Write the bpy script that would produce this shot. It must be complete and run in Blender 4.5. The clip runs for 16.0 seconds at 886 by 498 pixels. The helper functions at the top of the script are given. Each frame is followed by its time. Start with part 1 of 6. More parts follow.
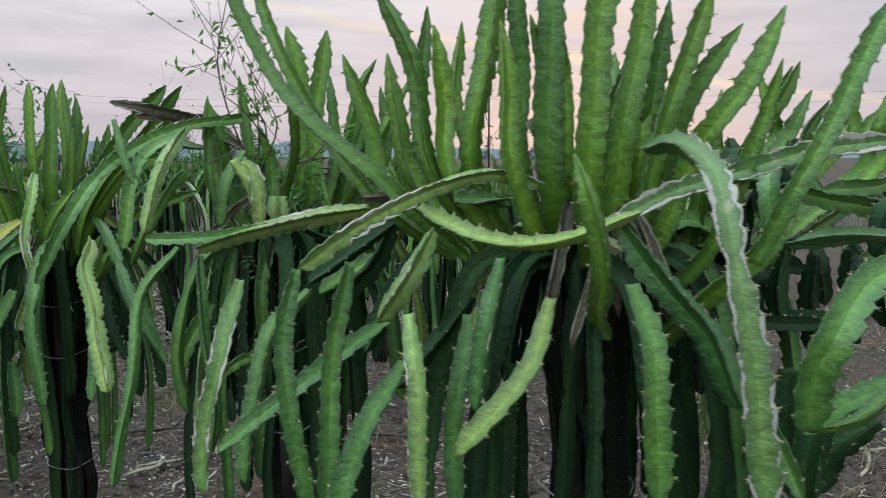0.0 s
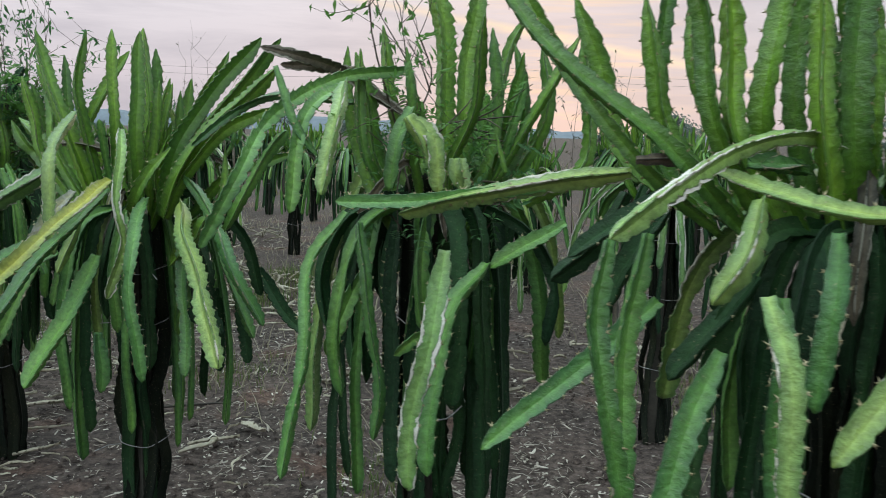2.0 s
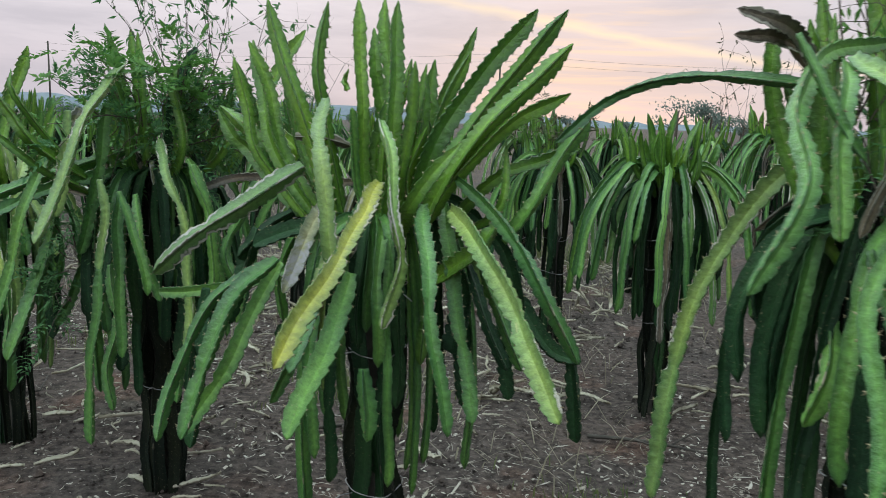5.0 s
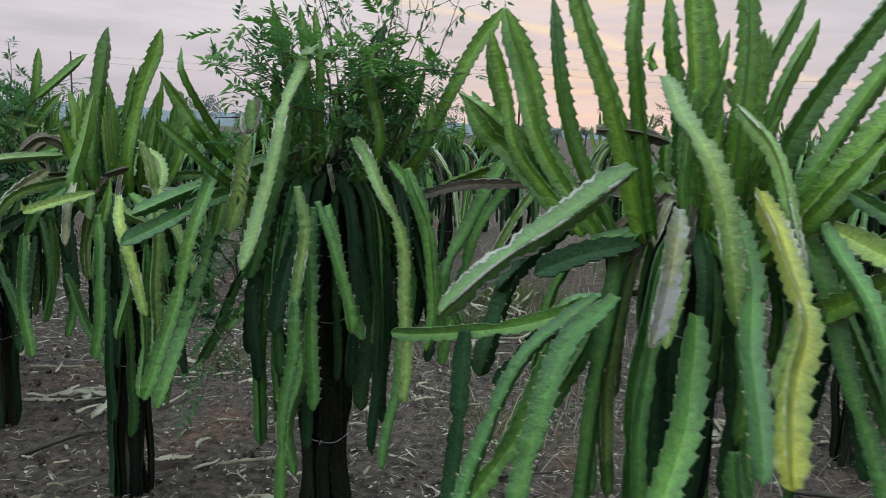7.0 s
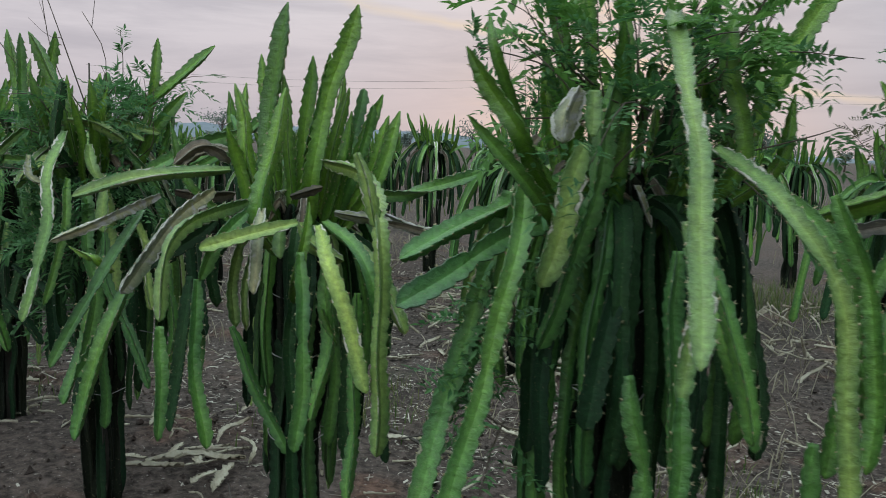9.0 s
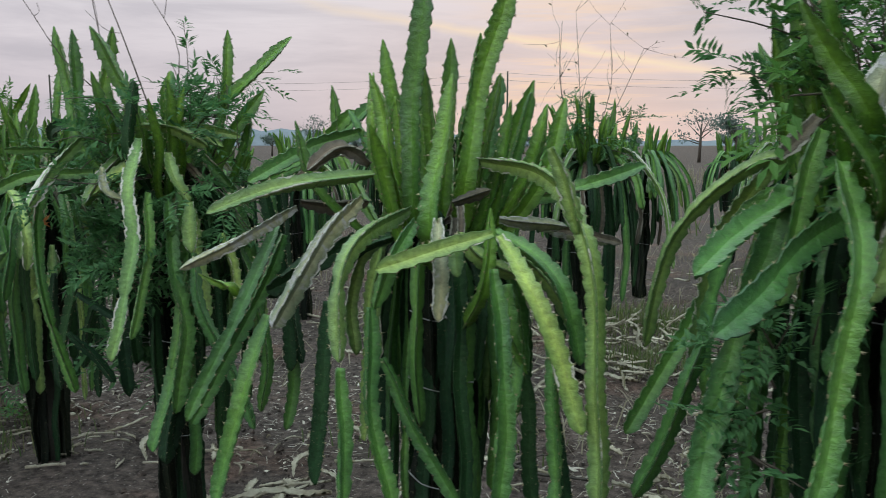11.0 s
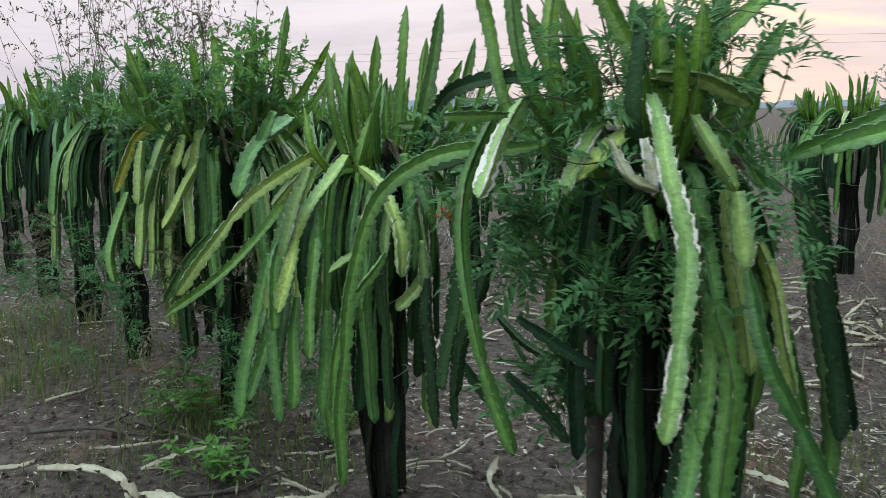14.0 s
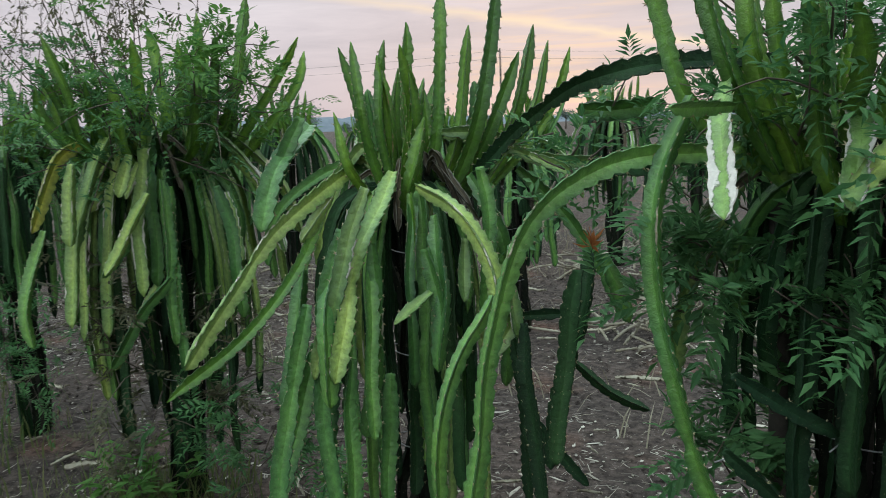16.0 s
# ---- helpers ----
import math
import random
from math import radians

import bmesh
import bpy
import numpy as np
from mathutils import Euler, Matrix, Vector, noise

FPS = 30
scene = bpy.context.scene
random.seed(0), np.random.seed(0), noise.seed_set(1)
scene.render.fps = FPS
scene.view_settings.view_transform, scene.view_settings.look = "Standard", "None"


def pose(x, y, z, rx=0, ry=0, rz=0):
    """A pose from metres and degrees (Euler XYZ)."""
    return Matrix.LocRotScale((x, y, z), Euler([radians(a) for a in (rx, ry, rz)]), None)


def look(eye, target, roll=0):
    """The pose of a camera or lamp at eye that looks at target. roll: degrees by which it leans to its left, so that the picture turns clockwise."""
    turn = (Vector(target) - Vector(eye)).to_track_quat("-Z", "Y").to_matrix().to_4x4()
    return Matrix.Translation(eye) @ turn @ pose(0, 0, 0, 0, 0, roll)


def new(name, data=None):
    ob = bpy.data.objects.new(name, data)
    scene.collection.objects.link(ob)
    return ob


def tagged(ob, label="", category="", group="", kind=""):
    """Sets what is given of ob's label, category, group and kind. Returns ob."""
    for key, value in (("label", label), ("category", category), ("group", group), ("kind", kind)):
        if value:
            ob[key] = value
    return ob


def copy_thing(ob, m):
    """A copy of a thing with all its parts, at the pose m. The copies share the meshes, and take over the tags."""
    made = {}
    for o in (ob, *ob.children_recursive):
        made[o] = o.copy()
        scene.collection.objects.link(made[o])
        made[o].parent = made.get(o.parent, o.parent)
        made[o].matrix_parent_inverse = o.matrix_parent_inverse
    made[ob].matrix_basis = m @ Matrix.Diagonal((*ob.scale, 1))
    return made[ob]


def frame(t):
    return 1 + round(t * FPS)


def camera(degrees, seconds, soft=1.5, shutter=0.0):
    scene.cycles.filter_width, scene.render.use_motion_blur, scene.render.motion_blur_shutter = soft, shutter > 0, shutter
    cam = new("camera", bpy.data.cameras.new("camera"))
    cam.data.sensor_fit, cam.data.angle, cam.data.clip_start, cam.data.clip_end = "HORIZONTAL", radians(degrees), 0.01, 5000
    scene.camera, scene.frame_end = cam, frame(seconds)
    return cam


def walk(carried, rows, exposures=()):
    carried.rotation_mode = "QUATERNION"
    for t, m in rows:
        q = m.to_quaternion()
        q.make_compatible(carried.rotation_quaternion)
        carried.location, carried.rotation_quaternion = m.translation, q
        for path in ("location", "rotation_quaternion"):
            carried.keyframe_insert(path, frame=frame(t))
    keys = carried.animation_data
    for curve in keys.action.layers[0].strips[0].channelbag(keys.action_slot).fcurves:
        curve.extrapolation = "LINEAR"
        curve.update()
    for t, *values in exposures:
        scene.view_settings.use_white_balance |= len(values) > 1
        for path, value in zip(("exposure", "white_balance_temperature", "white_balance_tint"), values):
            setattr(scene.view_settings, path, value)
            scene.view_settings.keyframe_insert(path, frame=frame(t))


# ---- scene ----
cam = camera(58.4, 16.0, soft=0.8, shutter=0.3)
PATH = [
    (0, (0.867, 0.484, 1.538), (0.688, 2.462, 1.306), -0.1),
    (0.5, (0.712, 0.491, 1.536), (0.544, 2.47, 1.299), 1.1),
    (1, (0.603, 0.486, 1.526), (0.499, 2.47, 1.296), 1.2),
    (1.5, (0.535, 0.527, 1.511), (0.444, 2.508, 1.252), 2.4),
    (2, (0.425, 0.623, 1.5), (0.294, 2.598, 1.21), 1.7),
    (2.5, (0.304, 0.692, 1.492), (0.162, 2.666, 1.203), 1.7),
    (3, (0.146, 0.709, 1.496), (0.027, 2.685, 1.215), 1.8),
    (3.5, (-0.008, 0.731, 1.501), (-0.105, 2.706, 1.201), 1.9),
    (4, (-0.131, 0.824, 1.494), (-0.231, 2.794, 1.169), 1.8),
    (4.2, (-0.172, 0.87, 1.496), (-0.31, 2.837, 1.161), 1.5),
    (6.3, (-0.882, 1.298, 1.433), (-1.069, 3.269, 1.15), 2.0),
    (6.5, (-0.945, 1.37, 1.425), (-1.146, 3.34, 1.14), 1.9),
    (7, (-1.137, 1.484, 1.415), (-1.337, 3.452, 1.123), 2.0),
    (7.5, (-1.324, 1.663, 1.397), (-1.53, 3.631, 1.107), 1.4),
    (8, (-1.482, 1.831, 1.398), (-1.7, 3.799, 1.117), 1.4),
    (8.5, (-1.696, 1.951, 1.378), (-1.936, 3.92, 1.115), 2.5),
    (8.7, (-1.802, 2.009, 1.378), (-2.039, 3.977, 1.117), 2.5),
    (10.8, (-2.391, 2.338, 1.353), (-2.535, 4.316, 1.094), 0.1),
    (11, (-2.446, 2.343, 1.357), (-2.603, 4.319, 1.094), -0.0),
    (11.5, (-2.575, 2.443, 1.345), (-2.82, 4.408, 1.068), 0.7),
    (12, (-2.731, 2.591, 1.342), (-3.097, 4.536, 1.05), 0.1),
    (12.5, (-2.948, 2.683, 1.33), (-3.382, 4.612, 1.03), -0.3),
    (13, (-3.178, 2.733, 1.367), (-3.658, 4.646, 1.037), -0.3),
    (13.5, (-3.332, 2.842, 1.348), (-3.817, 4.753, 1.011), -0.4),
    (14, (-3.503, 2.99, 1.346), (-4.01, 4.895, 1.007), -1.2),
    (14.5, (-3.738, 3.079, 1.332), (-4.249, 4.983, 0.993), -1.1),
    (15, (-3.914, 3.158, 1.346), (-4.388, 5.071, 1.006), -1.7),
    (15.5, (-4.047, 3.271, 1.336), (-4.353, 5.224, 1.029), -2.0),
    (16, (-4.189, 3.382, 1.329), (-4.311, 5.355, 1.02), -2.5),
]
EXPOSURE = [(0.0, -0.08), (2.5, -0.05), (3.0, -0.15), (4.0, 0.08), (6.5, -0.14), (7.5, -0.16), (8.5, -0.3), (11.0, -0.2), (12.0, -0.16), (12.5, 0.08), (13.0, 0.2), (13.5, 0.2), (14.5, 0.18), (15.0, 0.1),
            (15.5, -0.1), (16.0, -0.12)]
walk(cam, [(t, look(eye, target, roll)) for t, eye, target, roll in PATH], EXPOSURE)

# ---- world and light ----
SUN_AZ = radians(-5.0)     # the low sun stands a little to the right of +y, behind thin cloud
SUN_EL = radians(5.0)
SUN_WAY = Vector((-math.sin(SUN_AZ) * math.cos(SUN_EL), math.cos(SUN_AZ) * math.cos(SUN_EL), math.sin(SUN_EL)))


def link(tree, a, b):
    tree.links.new(a, b)


def node(tree, kind, **values):
    n = tree.nodes.new(kind)
    for key, value in values.items():
        n.inputs[key].default_value = value
    return n


def maths(tree, op, a, b=None, clamp=False):
    n = tree.nodes.new("ShaderNodeMath")
    n.operation, n.use_clamp = op, clamp
    for k, v in enumerate((a, b)):
        if v is None:
            continue
        if isinstance(v, (int, float)):
            n.inputs[k].default_value = v
        else:
            link(tree, v, n.inputs[k])
    return n.outputs[0]


def ramp(tree, value, *stops):
    n = tree.nodes.new("ShaderNodeValToRGB")
    while len(n.color_ramp.elements) < len(stops):
        n.color_ramp.elements.new(0.5)
    for e, (at, colour) in zip(n.color_ramp.elements, stops):
        e.position = at
        e.color = (*colour, 1) if len(colour) == 3 else colour
    link(tree, value, n.inputs[0])
    return n.outputs[0]


def mix(tree, fac, a, b, blend="MIX"):
    n = tree.nodes.new("ShaderNodeMixRGB")
    n.blend_type = blend
    for k, v in enumerate((fac, a, b)):
        if isinstance(v, (int, float)):
            n.inputs[k].default_value = v
        elif isinstance(v, tuple):
            n.inputs[k].default_value = (*v, 1)
        else:
            link(tree, v, n.inputs[k])
    return n.outputs[0]


def noise_tex(tree, coord, scale, detail=4.0, rough=0.55, distort=0.0):
    n = tree.nodes.new("ShaderNodeTexNoise")
    n.inputs["Scale"].default_value, n.inputs["Detail"].default_value = scale, detail
    n.inputs["Roughness"].default_value, n.inputs["Distortion"].default_value = rough, distort
    link(tree, coord, n.inputs["Vector"])
    return n.outputs["Fac"]


def make_world():
    world = bpy.data.worlds.new("evening_sky")
    scene.world = world
    world.use_nodes = True
    t = world.node_tree
    t.nodes.clear()
    way = t.nodes.new("ShaderNodeTexCoord").outputs["Generated"]
    parts = t.nodes.new("ShaderNodeSeparateXYZ")
    link(t, way, parts.inputs[0])
    up = parts.outputs["Z"]
    # hazy dusk gradient from the horizon to the zenith
    grad = ramp(t, up, (0.0, (0.56, 0.54, 0.62)), (0.06, (0.70, 0.64, 0.70)), (0.14, (0.82, 0.77, 0.82)),
                (0.25, (0.96, 0.96, 1.0)), (0.5, (1.75, 2.10, 2.18)), (1.0, (2.75, 3.4, 3.4)))
    # angle from the sun
    dot = t.nodes.new("ShaderNodeVectorMath")
    dot.operation = "DOT_PRODUCT"
    link(t, way, dot.inputs[0])
    dot.inputs[1].default_value = SUN_WAY
    near_sun = maths(t, "MAXIMUM", dot.outputs["Value"], 0.0)
    wide = maths(t, "POWER", near_sun, 30.0)
    tight = maths(t, "POWER", near_sun, 170.0)
    sky = mix(t, maths(t, "MULTIPLY", wide, 0.42), grad, (0.70, 0.54, 0.56))
    # cooler grey-blue sky to the right of the sun
    side = maths(t, "MULTIPLY", maths(t, "SUBTRACT", parts.outputs["X"], 0.12), 2.2, True)
    sky = mix(t, maths(t, "MULTIPLY", side, 0.75), sky, (0.46, 0.49, 0.58))
    # grey bars of high cloud, stretched along the horizon
    def bars(scale, tall, lean, detail):
        stretch = t.nodes.new("ShaderNodeMapping")
        stretch.inputs["Scale"].default_value = (1.0, 1.0, tall)
        stretch.inputs["Rotation"].default_value = (0.0, radians(lean), 0.0)
        link(t, way, stretch.inputs["Vector"])
        return noise_tex(t, stretch.outputs[0], scale, detail, 0.62, 0.35)

    streak = ramp(t, bars(3.2, 8.0, -6, 6.0), (0.42, (0, 0, 0)), (0.66, (1, 1, 1)))
    grey = mix(t, maths(t, "MULTIPLY", streak, 0.45), sky, (0.44, 0.42, 0.49))
    # sunlit bars of cloud round the hidden sun
    fine = ramp(t, bars(5.5, 16.0, -9, 7.0), (0.46, (0, 0, 0)), (0.62, (1, 1, 1)))
    gold = maths(t, "MULTIPLY", maths(t, "MULTIPLY", tight, 1.5, True), maths(t, "ADD", maths(t, "MULTIPLY", fine, 0.52), 0.0))
    lit = mix(t, gold, grey, (0.95, 0.70, 0.50))
    # one long thin streak that runs up to the left from the sun
    line = maths(t, "SUBTRACT", maths(t, "ADD", maths(t, "MULTIPLY", parts.outputs["X"], 0.173), up), 0.127)
    line = maths(t, "ADD", line, maths(t, "MULTIPLY", maths(t, "SUBTRACT", bars(9.0, 3.0, 0, 3.0), 0.5), 0.02))
    thin = maths(t, "SUBTRACT", 1.0, maths(t, "MULTIPLY", maths(t, "ABSOLUTE", line), 120.0), True)
    reach = maths(t, "POWER", near_sun, 14.0)
    lit = mix(t, maths(t, "MULTIPLY", maths(t, "MULTIPLY", thin, reach), 0.8), lit, (0.98, 0.80, 0.60))
    nishita = t.nodes.new("ShaderNodeTexSky")
    nishita.sky_type, nishita.sun_disc = "NISHITA", False
    nishita.sun_elevation, nishita.sun_rotation = SUN_EL, -SUN_AZ
    back = node(t, "ShaderNodeBackground", Strength=1.0)
    link(t, lit, back.inputs["Color"])
    air = node(t, "ShaderNodeBackground", Strength=0.005)
    link(t, nishita.outputs[0], air.inputs["Color"])
    both = t.nodes.new("ShaderNodeAddShader")
    link(t, back.outputs[0], both.inputs[0])
    link(t, air.outputs[0], both.inputs[1])
    out = t.nodes.new("ShaderNodeOutputWorld")
    link(t, both.outputs[0], out.inputs["Surface"])


make_world()
sun_lamp = bpy.data.lights.new("sun", "SUN")
sun_lamp.energy, sun_lamp.angle, sun_lamp.color = 0.4, radians(14), (1.0, 0.78, 0.58)
sun = new("sun", sun_lamp)
sun.matrix_world = look(tuple(SUN_WAY * 50), (0, 0, 0))

# ---- materials ----
def material(name):
    m = bpy.data.materials.new(name)
    m.use_nodes = True
    t = m.node_tree
    return m, t, t.nodes["Principled BSDF"]


def bump(t, shader, height, strength, distance):
    b = node(t, "ShaderNodeBump", Strength=strength, Distance=distance)
    link(t, height, b.inputs["Height"])
    link(t, b.outputs[0], shader.inputs["Normal"])


def stem_material(name, base, alt, rim, rim_from, blotch, blotch_amount, rough=0.38, sheen=0.5):
    """Waxy skin: two greens in soft patches, corky rims along the ribs, scars."""
    m, t, s = material(name)
    at = t.nodes.new("ShaderNodeTexCoord").outputs["Object"]
    random_value = t.nodes.new("ShaderNodeObjectInfo").outputs["Random"]
    shifted = t.nodes.new("ShaderNodeVectorMath")
    shifted.operation = "ADD"
    link(t, at, shifted.inputs[0])
    moved = t.nodes.new("ShaderNodeCombineXYZ")
    link(t, maths(t, "MULTIPLY", random_value, 9.0), moved.inputs[0])
    link(t, moved.outputs[0], shifted.inputs[1])
    at = shifted.outputs[0]
    patch = ramp(t, noise_tex(t, at, 7.0, 3.0), (0.35, (0, 0, 0)), (0.68, (1, 1, 1)))
    colour = mix(t, patch, base, alt)
    edge = t.nodes.new("ShaderNodeAttribute")
    edge.attribute_name = "rib"
    edge = edge.outputs["Fac"]
    # the hollow between the ribs is a little yellower
    hollow = maths(t, "MULTIPLY", maths(t, "SUBTRACT", 1.0, edge), 0.5, True)
    colour = mix(t, hollow, colour, tuple(min(1, c * k) for c, k in zip(base, (1.9, 1.45, 1.15))))
    # deeper green towards the ribs
    depth_of_green = maths(t, "SUBTRACT", 1.16, maths(t, "MULTIPLY", edge, 0.42))
    colour = mix(t, 1.0, colour, depth_of_green, "MULTIPLY")
    fine = noise_tex(t, at, 90.0, 4.0, 0.6)
    colour = mix(t, 0.8, colour, ramp(t, fine, (0.3, (0.62, 0.62, 0.62)), (0.7, (1.3, 1.3, 1.3))), "MULTIPLY")
    # slow lengthwise drift from bluish to yellowish green
    drift = noise_tex(t, at, 2.6, 2.0)
    colour = mix(t, 0.6, colour, ramp(t, drift, (0.35, (0.70, 0.84, 1.05)), (0.65, (1.2, 1.08, 0.85))), "MULTIPLY")
    speck = ramp(t, noise_tex(t, at, 210.0, 2.0), (0.68, (0, 0, 0)), (0.72, (1, 1, 1)))
    colour = mix(t, maths(t, "MULTIPLY", speck, 0.5), colour, (0.30, 0.27, 0.16))
    scar = ramp(t, noise_tex(t, at, 16.0, 6.0, 0.7, 0.6), (1 - blotch_amount - 0.04, (0, 0, 0)), (1 - blotch_amount + 0.05, (1, 1, 1)))
    colour = mix(t, scar, colour, blotch)
    worn = maths(t, "ADD", edge, maths(t, "MULTIPLY", maths(t, "SUBTRACT", noise_tex(t, at, 6.0, 8.0, 0.72), 0.5), 4.2))
    worn = ramp(t, maths(t, "MULTIPLY", worn, 0.5), (0.5 * rim_from, (0, 0, 0)), (0.5 * rim_from + 0.05, (1, 1, 1)))
    colour = mix(t, worn, colour, mix(t, fine, tuple(c * 0.6 for c in rim), rim))
    shade = maths(t, "ADD", maths(t, "MULTIPLY", random_value, 0.62), 0.68)
    vary = t.nodes.new("ShaderNodeHueSaturation")
    link(t, colour, vary.inputs["Color"])
    link(t, shade, vary.inputs["Value"])
    link(t, maths(t, "ADD", maths(t, "MULTIPLY", random_value, -0.022), 0.511), vary.inputs["Hue"])
    link(t, vary.outputs[0], s.inputs["Base Color"])
    link(t, maths(t, "ADD", maths(t, "MULTIPLY", fine, 0.2), maths(t, "ADD", maths(t, "MULTIPLY", worn, 0.3), rough - 0.1)), s.inputs["Roughness"])
    s.inputs["Specular IOR Level"].default_value = sheen
    bump(t, s, maths(t, "ADD", maths(t, "MULTIPLY", worn, 0.6), noise_tex(t, at, 38.0, 5.0, 0.65)), 0.8, 0.009)
    return m


def plain_material(name, a, b, scale, rough, bump_scale=60.0, bump_distance=0.004, spec=0.3):
    m, t, s = material(name)
    at = t.nodes.new("ShaderNodeTexCoord").outputs["Object"]
    colour = mix(t, ramp(t, noise_tex(t, at, scale, 5.0, 0.6), (0.35, (0, 0, 0)), (0.65, (1, 1, 1))), a, b)
    fine = noise_tex(t, at, scale * 9, 4.0, 0.6)
    colour = mix(t, 0.6, colour, mix(t, fine, (0.5, 0.5, 0.5), (1.4, 1.4, 1.4)), "MULTIPLY")
    island = t.nodes.new("ShaderNodeNewGeometry").outputs["Random Per Island"]
    colour = mix(t, 0.6, colour, mix(t, island, (0.6, 0.6, 0.6), (1.3, 1.3, 1.3)), "MULTIPLY")
    link(t, colour, s.inputs["Base Color"])
    s.inputs["Roughness"].default_value = rough
    s.inputs["Specular IOR Level"].default_value = spec
    bump(t, s, noise_tex(t, at, bump_scale, 6.0, 0.65), 0.5, bump_distance)
    return m


def leaf_material(name, a, b):
    m, t, s = material(name)
    island = t.nodes.new("ShaderNodeNewGeometry").outputs["Random Per Island"]
    colour = mix(t, island, a, b)
    link(t, colour, s.inputs["Base Color"])
    thin = t.nodes.new("ShaderNodeBsdfTranslucent")
    link(t, colour, thin.inputs["Color"])
    both = t.nodes.new("ShaderNodeMixShader")
    both.inputs[0].default_value = 0.4
    link(t, s.outputs[0], both.inputs[1])
    link(t, thin.outputs[0], both.inputs[2])
    link(t, both.outputs[0], t.nodes["Material Output"].inputs["Surface"])
    s.inputs["Roughness"].default_value = 0.55
    s.inputs["Specular IOR Level"].default_value = 0.25
    return m


CORK = (0.42, 0.38, 0.28)
STEM = {
    "y": stem_material("young_green_skin", (0.082, 0.205, 0.022), (0.046, 0.145, 0.026), (0.20, 0.15, 0.06), 1.6, (0.17, 0.15, 0.045), 0.22),
    "m": stem_material("mature_green_skin", (0.074, 0.205, 0.046), (0.038, 0.135, 0.042), CORK, 1.42, (0.18, 0.20, 0.07), 0.25),
    "p": stem_material("pale_green_skin", (0.175, 0.295, 0.088), (0.098, 0.22, 0.066), (0.62, 0.60, 0.52), 1.14, (0.38, 0.37, 0.16), 0.30),
    "b": stem_material("sun_bleached_yellow_skin", (0.36, 0.40, 0.07), (0.22, 0.32, 0.065), (0.62, 0.58, 0.45), 1.1, (0.54, 0.50, 0.24), 0.36),
    "g": stem_material("corky_edged_green_skin", (0.115, 0.25, 0.075), (0.12, 0.225, 0.08), (0.66, 0.64, 0.59), 0.84, (0.45, 0.42, 0.30), 0.32),
    "w": stem_material("scarred_grey_skin", (0.22, 0.25, 0.17), (0.13, 0.18, 0.09), (0.60, 0.59, 0.55), 0.9, (0.34, 0.33, 0.34), 0.44, 0.55),
    # old inner stems: the shade under the crowns is put into this near-black green
    "o": stem_material("shaded_old_skin", (0.011, 0.042, 0.017), (0.018, 0.058, 0.021), (0.13, 0.13, 0.09), 1.5, (0.08, 0.075, 0.045), 0.30, 0.6, 0.22),
    "d": stem_material("dead_brown_skin", (0.075, 0.070, 0.058), (0.15, 0.14, 0.118), (0.38, 0.36, 0.31), 0.85, (0.09, 0.07, 0.05), 0.36, 0.8, 0.2),
    # dark trunk skin, painted nearer black to deepen the shade below the crowns
    "t": stem_material("shaded_dark_trunk_skin", (0.007, 0.012, 0.008), (0.016, 0.020, 0.013), (0.09, 0.085, 0.065), 1.4, (0.06, 0.055, 0.045), 0.3, 0.8, 0.15),
}
SPINE = plain_material("spine", (0.42, 0.38, 0.24), (0.24, 0.19, 0.10), 30, 0.6)
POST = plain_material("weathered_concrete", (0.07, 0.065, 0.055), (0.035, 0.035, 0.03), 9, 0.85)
WOOD = plain_material("grey_bark_wood", (0.085, 0.075, 0.065), (0.04, 0.036, 0.032), 12, 0.85)
WIRE = plain_material("dull_galvanised_wire", (0.35, 0.35, 0.36), (0.2, 0.2, 0.21), 30, 0.45)
STRAW = plain_material("dry_bleached_stem", (0.46, 0.43, 0.35), (0.20, 0.17, 0.12), 9, 0.85)
CHIP = plain_material("straw_litter", (0.56, 0.53, 0.47), (0.20, 0.17, 0.14), 3, 0.85)
TWIG = plain_material("dry_twig", (0.12, 0.10, 0.08), (0.07, 0.055, 0.045), 20, 0.8)
LEAF = leaf_material("vine_leaf", (0.045, 0.135, 0.05), (0.10, 0.23, 0.085))
LEAF_FRESH = leaf_material("fresh_weed_leaf", (0.07, 0.19, 0.04), (0.12, 0.26, 0.06))
LEAF_DRY = leaf_material("dry_weed_leaf", (0.06, 0.07, 0.04), (0.13, 0.125, 0.07))
GRASS = leaf_material("grass_blade", (0.06, 0.12, 0.03), (0.16, 0.17, 0.07))
# paler, greyer green: the haze over the field is painted into these leaves
FAR_LEAF = leaf_material("haze_tinted_leaf", (0.12, 0.16, 0.14), (0.17, 0.22, 0.19))
PETAL = leaf_material("withered_flower", (0.30, 0.09, 0.03), (0.42, 0.17, 0.06))


